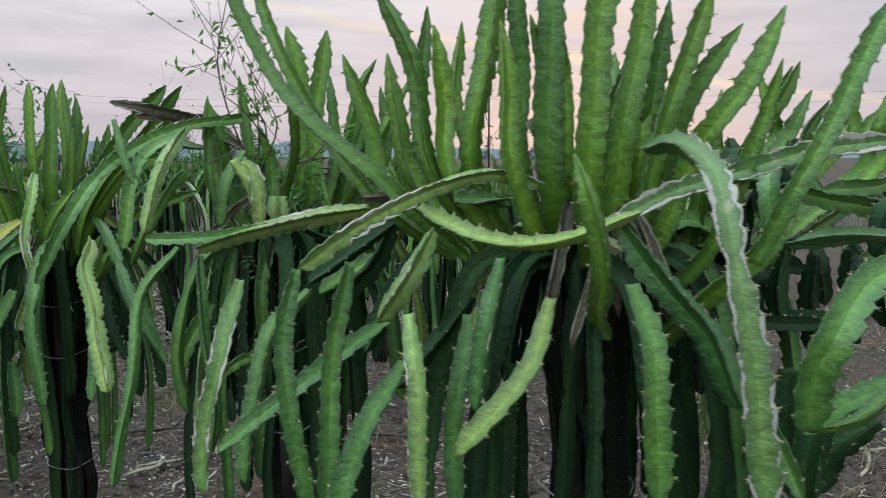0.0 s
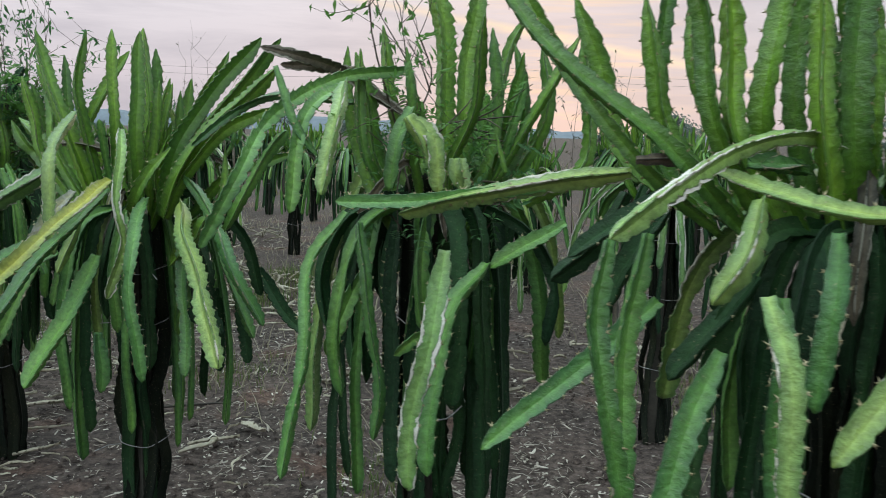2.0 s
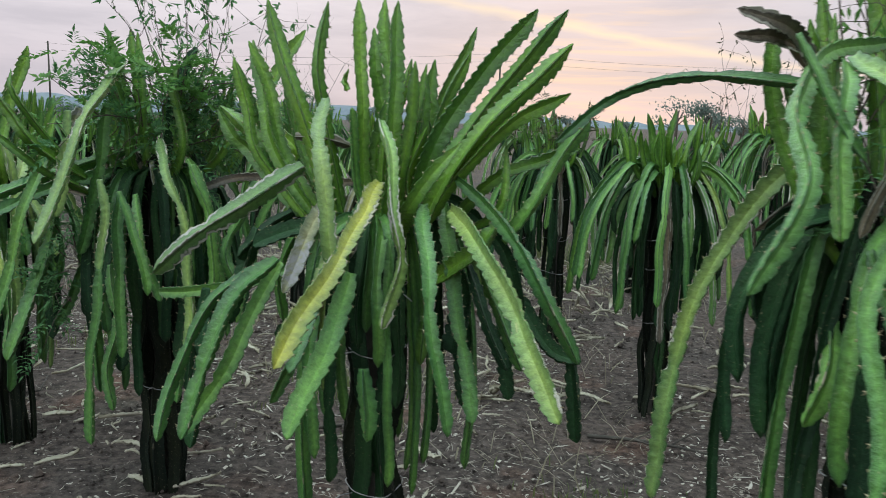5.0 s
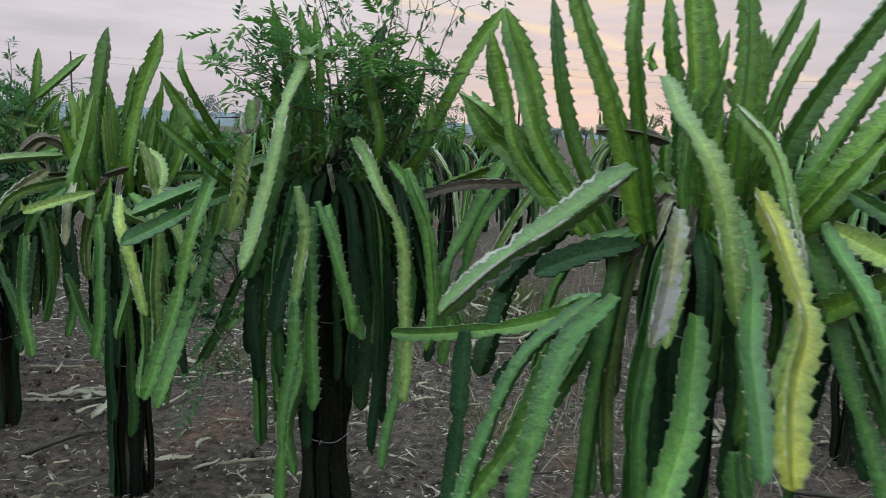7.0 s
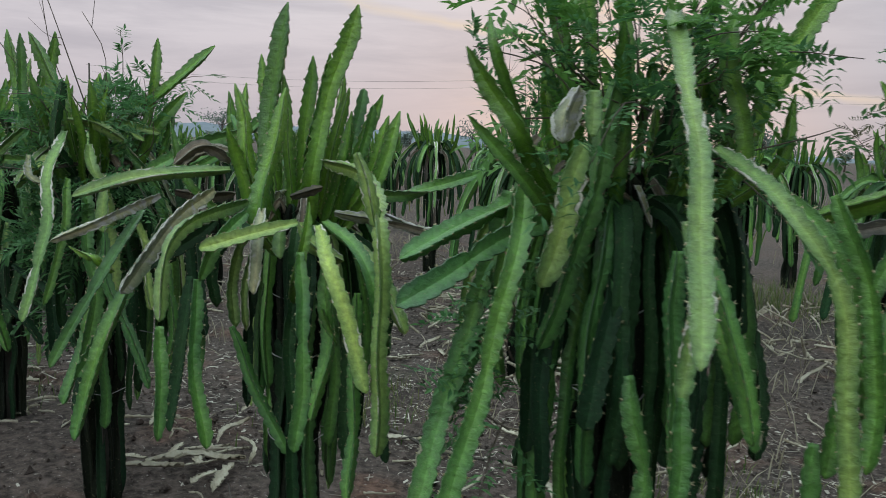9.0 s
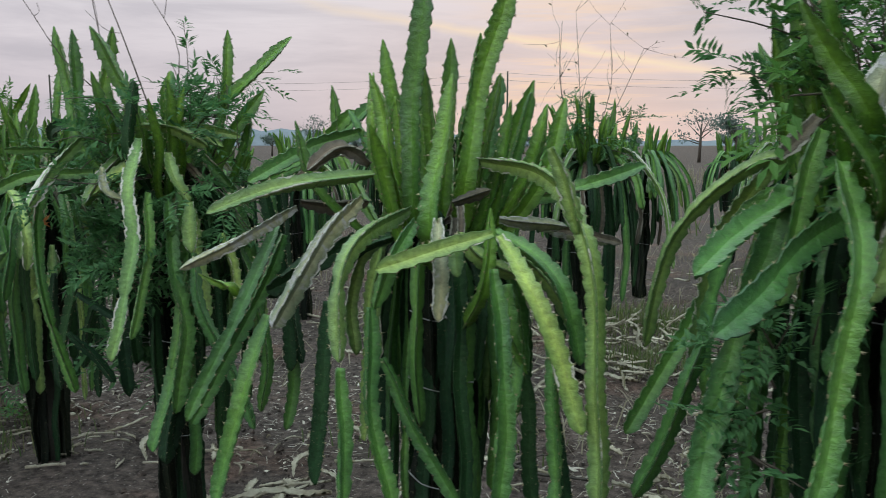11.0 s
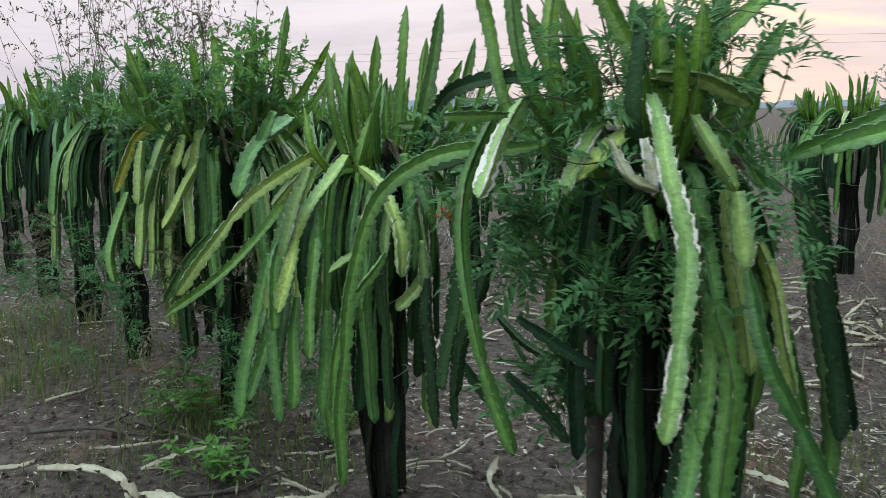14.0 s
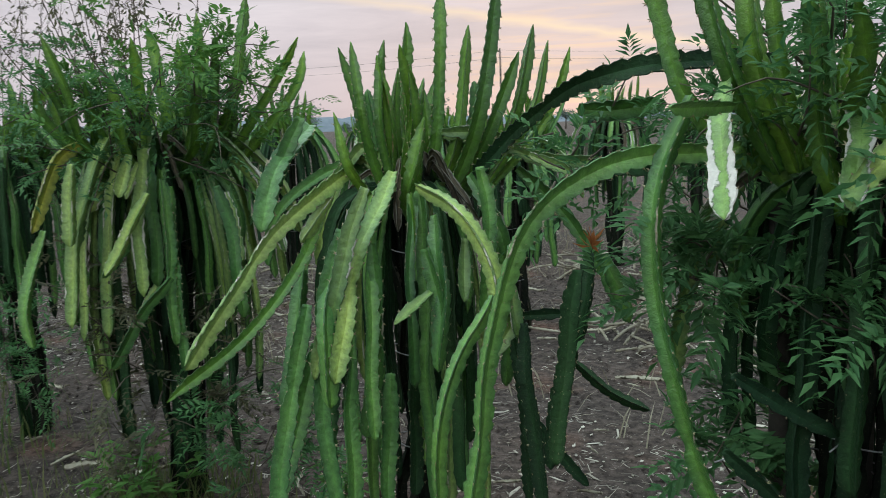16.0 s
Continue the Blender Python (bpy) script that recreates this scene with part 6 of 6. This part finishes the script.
def dry_stem_mesh(rng, length, width):
    """A curled, flattened dead stem with a raised fold and ragged rims."""
    n = 22
    bend = rng.uniform(-0.8, 0.8)
    a = np.linspace(-0.5, 0.5, n) * bend + 0.14 * np.sin(np.linspace(0, rng.uniform(4, 11), n))
    c = np.cumsum(np.stack([np.cos(a), np.sin(a), 0 * a], 1), 0) * length / n
    c -= c.mean(0)
    c[:, 2] = 0.014 + 0.02 * np.abs(np.sin(np.linspace(0, 3.1, n) * rng.uniform(0.5, 1.5))) * rng.uniform(0.2, 1)
    side = np.stack([-np.sin(a), np.cos(a), 0 * a], 1)
    roll = rng.uniform(-0.6, 0.6) + 0.5 * np.sin(np.linspace(0, 4, n))
    v, f = [], []
    for i in range(n):
        w = width * 0.5 * (1 - 0.75 * abs(2 * i / (n - 1) - 1) ** 4) * rng.uniform(0.5, 1.15)
        s = side[i] * np.cos(roll[i]) + np.array([0, 0, np.sin(roll[i]) * 0.5])
        for u, h in ((-1, 0.004 + rng.uniform(-0.002, 0.008)), (-0.45, -0.004), (0, 0.006 + rng.uniform(0, 0.008)), (0.5, -0.002), (1, 0.005), (0.4, -0.008), (-0.4, -0.008)):
            p = c[i] + s * w * u + np.array([0, 0, h])
            v.append((p[0], p[1], max(0.001, p[2])))
    for i in range(n - 1):
        for k in range(7):
            f.append((i * 7 + k, i * 7 + (k + 1) % 7, (i + 1) * 7 + (k + 1) % 7, (i + 1) * 7 + k))
    f += [tuple(range(7))[::-1], tuple((n - 1) * 7 + k for k in range(7))]
    me = bpy.data.meshes.new("dry_stem")
    me.from_pydata([tuple(map(float, p)) for p in v], [], f)
    me.materials.append(STRAW)
    me.polygons.foreach_set("use_smooth", [True] * len(f))
    return me


DRY = [dry_stem_mesh(LITTER_RNG, ln, wd) for ln, wd in ((0.22, 0.03), (0.34, 0.035), (0.28, 0.045), (0.45, 0.03), (0.18, 0.05), (0.3, 0.022), (0.4, 0.04), (0.14, 0.035))]


def dry_stem(x, y, turn, which, size=1.0):
    ob = new("dry_stem", DRY[which])
    ob.matrix_world = pose(x, y, 0.012, 0, 0, turn) @ Matrix.Diagonal((size, size, size, 1))
    tagged(ob, "dry bleached curled cactus stem lying on the soil", "dead stem", "fallen dry stems")


def heap(x, y, count, spread):
    for k in range(count):
        dry_stem(x + LITTER_RNG.normal(0, spread), y + LITTER_RNG.normal(0, spread), LITTER_RNG.uniform(0, 360), int(LITTER_RNG.integers(0, 8)), LITTER_RNG.uniform(0.6, 1.05))


for hx, hy, count, spread in ((2.1, 5.5, 9, 0.3), (2.4, 6.1, 7, 0.25), (-1.76, 4.2, 7, 0.2), (-2.06, 5.15, 3, 0.12), (-0.86, 4.1, 3, 0.12), (-0.2, 5.36, 6, 0.2), (-3.3, 5.12, 9, 0.14),
                              (-0.97, 10.4, 12, 0.5), (-1.55, 7.15, 10, 0.4), (-4.06, 5.86, 3, 0.15), (-2.98, 7.2, 8, 0.3), (-4.9, 6.2, 4, 0.15), (-4.6, 5.3, 4, 0.14),
                              (-0.85, 6.2, 6, 0.3), (-2.28, 4.45, 5, 0.15), (-1.04, 6.86, 7, 0.3), (-3.35, 5.4, 9, 0.2), (-1.6, 5.57, 4, 0.15), (-5.3, 5.25, 4, 0.3), (-5.7, 5.5, 4, 0.35), (-6.4, 5.9, 5, 0.4), (-4.95, 5.0, 3, 0.25), (-5.0, 5.6, 3, 0.25)):
    heap(hx, hy, count, spread)
far_litter = Bag()
for k in range(30):
    p = Vector((-2.6, 4.25, 0)) + ROW * LITTER_RNG.uniform(-5, 7) + ACROSS * LITTER_RNG.uniform(1.0, 4.2)
    for j in range(7):
        me = DRY[int(LITTER_RNG.integers(0, 8))]
        m = pose(p.x + LITTER_RNG.normal(0, 0.25), p.y + LITTER_RNG.normal(0, 0.25), 0.012, 0, 0, LITTER_RNG.uniform(0, 360)) @ Matrix.Diagonal((0.7, 0.7, 0.9, 1))
        far_litter.add([tuple(m @ v.co) for v in me.vertices], [tuple(f.vertices) for f in me.polygons])
tagged(far_litter.done("dry_stem_litter", [STRAW], smooth=True), "dry bleached cactus prunings strewn between the rows", "litter", kind="stuff")
near_litter = Bag()
for k in range(60):
    p = Vector((-2.6, 4.25, 0)) + ROW * LITTER_RNG.uniform(-4.5, 5) + ACROSS * LITTER_RNG.normal(0.55, 0.6)
    for j in range(6):
        me = DRY[int(LITTER_RNG.integers(0, 8))]
        m = pose(p.x + LITTER_RNG.normal(0, 0.16), p.y + LITTER_RNG.normal(0, 0.16), 0.010, 0, 0, LITTER_RNG.uniform(0, 360)) @ Matrix.Diagonal((*[LITTER_RNG.uniform(0.15, 0.42)] * 2, 0.5, 1))
        near_litter.add([tuple(m @ v.co) for v in me.vertices], [tuple(f.vertices) for f in me.polygons])
tagged(near_litter.done("dry_stem_litter", [STRAW], smooth=True), "small bleached cactus scraps under the row of plants", "litter", kind="stuff")


def brush_heap(bag, x, y, wide, tall, count):
    """A loose heap of bleached prunings, leaning over one another."""
    for k in range(count):
        r, a = wide * math.sqrt(LITTER_RNG.random()), LITTER_RNG.uniform(0, 6.283)
        me = DRY[int(LITTER_RNG.integers(0, 8))]
        z = tall * (1 - r / wide) * LITTER_RNG.random()
        m = pose(x + r * math.cos(a), y + r * math.sin(a), 0.02 + z, LITTER_RNG.normal(0, 22), LITTER_RNG.normal(0, 22), LITTER_RNG.uniform(0, 360)) @ Matrix.Diagonal((0.8, 0.8, 0.9, 1))
        bag.add([tuple(m @ v.co) for v in me.vertices], [tuple(f.vertices) for f in me.polygons])


heaps = Bag()
for hx, hy, wide, tall, count in ((2.2, 5.3, 0.45, 0.12, 34), (2.55, 4.7, 0.35, 0.1, 22), (0.05, 7.6, 0.6, 0.2, 40), (0.3, 8.5, 0.7, 0.3, 50), (-1.5, 7.9, 0.5, 0.15, 34),
                                  (-2.6, 8.4, 0.7, 0.25, 50), (-3.1, 8.2, 0.6, 0.25, 44), (-2.9, 10.6, 0.9, 0.4, 60), (-0.3, 5.3, 0.3, 0.05, 14), (-2.0, 6.9, 0.4, 0.1, 24)):
    brush_heap(heaps, hx, hy, wide, tall, count)
tagged(heaps.done("prunings_heap", [STRAW], smooth=True), "loose heaps of bleached dry cactus prunings on the soil", "litter", kind="stuff")
for k in range(60):
    along, off = LITTER_RNG.uniform(-4.5, 8.5), abs(LITTER_RNG.normal(0, 1.5)) + 0.15
    p = Vector((-2.6, 4.25, 0)) + ROW * along + ACROSS * (off if k % 5 else -off * 0.25)
    dry_stem(p.x, p.y, LITTER_RNG.uniform(0, 360), int(LITTER_RNG.integers(0, 8)), LITTER_RNG.uniform(0.25, 0.75))


for bx, by, turn, which, size in ((-5.45, 5.3, -18, 3, 1.5), (-5.05, 5.18, -20, 6, 1.3), (-4.6, 5.33, 80, 1, 0.9), (-1.9, 4.5, 30, 2, 1.0), (-3.3, 5.15, 15, 6, 1.1)):
    dry_stem(bx, by, turn, which, size)


def fallen_branch(x, y, turn, length, seed):
    rng = np.random.default_rng(seed)
    bag = Bag()
    pts, _ = spline([(-length / 2, 0, 0.012), (-length * 0.1, rng.normal(0, 0.06), 0.03), (length * 0.2, rng.normal(0, 0.06), 0.02), (length / 2, 0, 0.014)], 12)
    bag.add(*tube(pts, np.linspace(0.011, 0.005, 12), 6))
    for k in range(3):
        i = rng.integers(3, 10)
        bag.add(*tube([pts[i], pts[i] + (0.08, rng.choice([-1, 1]) * 0.1, 0.03), pts[i] + (0.16, rng.choice([-1, 1]) * 0.2, 0.012)], [0.005, 0.004, 0.002], 5))
    ob = bag.done("fallen_branch", [WOOD], smooth=True)
    ob.matrix_world = pose(x, y, 0, 0, 0, turn)
    tagged(ob, "grey dry branch lying on the soil", "branch", "fallen branches")


for bx, by, turn, length, seed in ((-5.3, 5.7, -25, 0.9, 1), (-5.75, 5.75, 10, 0.7, 2), (-5.0, 5.3, 100, 0.5, 3), (-1.2, 4.6, 20, 0.5, 4), (-2.4, 5.6, -30, 0.7, 5), (-3.0, 4.6, 40, 0.5, 6), (0.3, 4.6, -15, 0.6, 7)):
    fallen_branch(bx, by, turn, length, seed)


def scatter_litter():
    rng = np.random.default_rng(44)
    chips, straw = Bag(), Bag()
    for k in range(34000):
        along, off = rng.uniform(-6, 9.5), rng.uniform(-2.2, 7.0)
        if rng.random() < 0.5:
            off = rng.normal(1.3, 0.9)
        p = np.array([-2.6, 4.25, 0.004]) + np.array(ROW) * along + np.array(ACROSS) * off
        if noise.noise((p[0] * 0.9, p[1] * 0.9, 5.0)) + rng.uniform(-0.5, 0.5) < -0.1:
            continue
        a, tilt = rng.uniform(0, 6.283), rng.normal(0, 0.22)
        if k % 2:
            ln, wd, th = rng.uniform(0.004, 0.014) * (1 + 2.4 * (rng.random() < 0.14)), rng.uniform(0.002, 0.008), 0.002
            d = np.array([math.cos(a), math.sin(a), tilt])
            s = np.array([-math.sin(a), math.cos(a), rng.normal(0, 0.2)])
            h = np.array([0, 0, th])
            v = [p - d * ln * rng.uniform(0.6, 1.2) - s * wd * rng.uniform(0.1, 0.8), p + d * ln * rng.uniform(0.2, 1) - s * wd, p + d * ln + s * wd * rng.uniform(0, 0.7), p - d * ln * rng.uniform(0.1, 0.7) + s * wd]
            v = [(q + (0, 0, 0.006)).tolist() for q in v] + [(q + h + (0, 0, 0.006)).tolist() for q in v]
            chips.add(v, [(4, 5, 6, 7), (0, 1, 5, 4), (1, 2, 6, 5), (2, 3, 7, 6), (3, 0, 4, 7)])
        else:
            ln = rng.uniform(0.015, 0.075)
            d = np.array([math.cos(a), math.sin(a), tilt * 0.6])
            m = p + d * ln * 0.5 + np.array([rng.normal(0, 0.008), rng.normal(0, 0.008), 0.006])
            straw.add(*tube([p + (0, 0, 0.006), m, p + d * ln + (0, 0, 0.006)], [0.0013, 0.0013, 0.0008], 3))
    clods = Bag()
    for k in range(15000):
        along, off = rng.uniform(-5, 8.5), rng.uniform(-1.3, 4.5)
        p = np.array([-2.6, 4.25, 0.0]) + np.array(ROW) * along + np.array(ACROSS) * off
        r = rng.uniform(0.004, 0.014) * (1 + 1.2 * (rng.random() < 0.06))
        v = [(p + r * np.array(q) * rng.uniform(0.7, 1.3)).tolist() for q in ((1, 0, 0.1), (0, 1, 0), (-1, 0, 0.1), (0, -1, 0), (0.1, 0.1, 0.9), (0, 0, -0.6))]
        clods.add(v, [(0, 1, 4), (1, 2, 4), (2, 3, 4), (3, 0, 4), (1, 0, 5), (2, 1, 5), (3, 2, 5), (0, 3, 5)])
    tagged(clods.done("soil_clods", [SOIL]), "small crumbs and clods of dry brown soil", "soil", kind="stuff")
    a = chips.done("straw_chips", [CHIP])
    b = straw.done("straw_stalks", [CHIP])
    for ob, label in ((a, "pale dry plant chips scattered over the soil"), (b, "thin dry straw stalks scattered over the soil")):
        tagged(ob, label, "litter", kind="stuff")


scatter_litter()


DRY_GRASS = leaf_material("dry_grass_blade", (0.20, 0.175, 0.12), (0.36, 0.33, 0.25))


def grass():
    rng = np.random.default_rng(46)
    bag = Bag()
    spots = [(1.96, 5.1, 0.5, 1200, 0.07), (2.3, 5.8, 0.5, 700, 0.06), (-1.35, 8.3, 0.6, 900, 0.14), (-1.6, 7.2, 0.4, 400, 0.12), (0.3, 9.8, 0.8, 700, 0.2), (0.0, 3.9, 0.3, 260, 0.05),
             (-4.8, 5.7, 0.4, 260, 0.08), (-5.5, 5.5, 0.5, 160, 0.06), (-1.2, 5.2, 0.5, 300, 0.07), (-2.8, 6.0, 0.5, 300, 0.08), (-6.6, 6.4, 0.6, 500, 0.14), (-5.4, 6.0, 0.4, 500, 0.16), (-7.4, 7.1, 0.7, 600, 0.18), (2.4, 6.0, 0.8, 600, 0.12)]
    for x, y, r, count, tall in spots:
        for k in range(count):
            px, py = x + rng.normal(0, r * 0.5), y + rng.normal(0, r * 0.5)
            a, h, w = rng.uniform(0, 6.283), tall * rng.uniform(0.4, 1.2), rng.uniform(0.0015, 0.004)
            c, s = math.cos(a), math.sin(a)
            lean = rng.uniform(0.2, 0.9) * h
            bag.add([(px - s * w, py + c * w, -0.01), (px + s * w, py - c * w, -0.01), (px + c * lean * 0.4 + s * w * 0.8, py + s * lean * 0.4 - c * w * 0.8, h * 0.65),
                     (px + c * lean * 0.4 - s * w * 0.8, py + s * lean * 0.4 + c * w * 0.8, h * 0.65), (px + c * lean, py + s * lean, h)], [(0, 1, 2, 3), (3, 2, 4)])
    dry = Bag()
    for k in range(9000):
        along, off = rng.uniform(-7, 9.5), rng.uniform(1.2, 9.0)
        p = Vector((-2.6, 4.25, 0)) + ROW * along + ACROSS * off
        if noise.noise((p.x * 0.8, p.y * 0.8, 11.0)) < -0.05:
            continue
        px, py, a, h, w = p.x, p.y, rng.uniform(0, 6.283), rng.uniform(0.03, 0.16), rng.uniform(0.0015, 0.004)
        c, s, lean = math.cos(a), math.sin(a), rng.uniform(0.05, 0.2)
        dry.add([(px - s * w, py + c * w, -0.01), (px + s * w, py - c * w, -0.01), (px + c * lean * 0.5 + s * w, py + s * lean * 0.5 - c * w, h * 0.7), (px + c * lean * 0.5 - s * w, py + s * lean * 0.5 + c * w, h * 0.7),
                 (px + c * lean, py + s * lean, h)], [(0, 1, 2, 3), (3, 2, 4)])
    # taller brush across the open field beyond the rows
    for k in range(9000):
        p = Vector((-2.6, 4.25, 0)) + ROW * rng.uniform(-24, 26) + ACROSS * rng.uniform(9, 30)
        if noise.noise((p.x * 0.35, p.y * 0.35, 4.0)) < -0.02:
            continue
        px, py, a, h, w = p.x, p.y, rng.uniform(0, 6.283), rng.uniform(0.15, 0.65), rng.uniform(0.004, 0.012)
        c, s, lean = math.cos(a), math.sin(a), rng.uniform(0.05, 0.3)
        (dry if k % 3 else bag).add([(px - s * w, py + c * w, -0.01), (px + s * w, py - c * w, -0.01), (px + c * lean * 0.5 + s * w, py + s * lean * 0.5 - c * w, h * 0.7), (px + c * lean * 0.5 - s * w, py + s * lean * 0.5 + c * w, h * 0.7),
                                     (px + c * lean, py + s * lean, h)], [(0, 1, 2, 3), (3, 2, 4)])
    tagged(dry.done("dry_grass", [DRY_GRASS]), "dry straw-coloured grass between the rows behind", "grass", kind="stuff")
    tagged(bag.done("grass", [GRASS]), "short dry green grass tufts between the rows", "grass", kind="stuff")


grass()

# ---- distance ----
def hills():
    v, f = [], []
    angles = np.linspace(radians(-75), radians(75), 220)
    for i, a in enumerate(angles):
        left = 1 / (1 + math.exp((a + 0.02) * 9))
        h = 3.0 + 13.0 * left * (0.75 + 0.35 * noise.noise((a * 6, 2.0, 0))) + 2.2 * noise.noise((a * 45, 0, 4)) + 1.3 * noise.noise((a * 140, 0, 9))
        for d, z in ((640, -1.0), (655, h * 0.8), (670, h), (760, -1.0)):
            v.append((math.sin(a) * d, math.cos(a) * d, z))
    for i in range(len(angles) - 1):
        for k in range(3):
            f.append((i * 4 + k, (i + 1) * 4 + k, (i + 1) * 4 + k + 1, i * 4 + k + 1))
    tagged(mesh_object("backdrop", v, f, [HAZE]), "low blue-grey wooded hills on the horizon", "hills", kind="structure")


hills()


def far_tree(x, y, height, seed, thin=False):
    rng = np.random.default_rng(seed)
    ob = tagged(new("tree"), "hazy small tree with an uneven open crown across the field", "tree", "trees across the field")
    ob.location = (x, y, 0)
    wood, leaves = Bag(), Bag()
    wood.add(*tube([(0, 0, -0.1), (0.05, 0, height * 0.35), (0.1, 0.05, height * 0.7)], [0.13, 0.1, 0.05], 6))
    for k in range(9):
        a, z0 = rng.uniform(0, 6.283), rng.uniform(0.3, 0.65) * height
        e = np.array([math.cos(a) * height * rng.uniform(0.15, 0.36), math.sin(a) * height * 0.3, z0 + height * rng.uniform(0.1, 0.35)])
        wood.add(*tube([(0.04, 0, z0), (e * 0.5 + np.array([0, 0, z0 * 0.5])).tolist(), e.tolist()], [0.05, 0.03, 0.012], 5))
        for j in range(40 if thin else 80):
            p = e + rng.normal(0, 0.1, 3) * height * (1, 1, 0.6)
            d = rng.normal(0, 1, 3)
            leaflet(leaves, p, d / np.linalg.norm(d), rng.normal(0, 1, 3), rng.uniform(0.12, 0.3), 0.13)
    wood.done("trunk", [TWIG], ob, smooth=True)
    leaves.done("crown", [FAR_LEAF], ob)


far_tree(11.6, 62, 4.0, 101, True)
far_tree(13.6, 60, 3.4, 102)
far_tree(18.0, 75, 3.2, 103)
far_tree(22.0, 82, 3.0, 104, True)
far_tree(-9.0, 85, 4.0, 105, True)
far_tree(-24.0, 90, 4.2, 106)
far_tree(26.0, 55, 4.0, 107)
far_tree(-34.0, 80, 4.5, 108)


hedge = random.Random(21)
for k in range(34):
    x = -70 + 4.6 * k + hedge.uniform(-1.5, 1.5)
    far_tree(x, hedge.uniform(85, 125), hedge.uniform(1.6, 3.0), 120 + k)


def power_pole(x, y, height):
    bag = Bag()
    bag.add(*tube([(0, 0, -0.2), (0, 0, height)], [0.13, 0.10], 8))
    ob = bag.done("power_pole", [WOOD], smooth=True)
    ob.location = (x, y, 0)
    tagged(ob, "grey power line pole standing across the field", "pole", "power poles")


for px in (-60, -2.4, 56):
    power_pole(px, 100, 10.0)
for off, z in ((-0.7, 9.75), (0.7, 9.0)):
    for x0, x1 in ((-60, -2.4), (-2.4, 56)):
        pts = [(x0 + (x1 - x0) * u, 100 + off, z - 1.1 * 4 * u * (1 - u)) for u in np.linspace(0, 1, 17)]
        bag = Bag()
        bag.add(*tube(pts, 0.012, 4))
        tagged(bag.done("power_line", [WOOD], smooth=True), "thin dark power line strung between poles", "cable", "power lines")
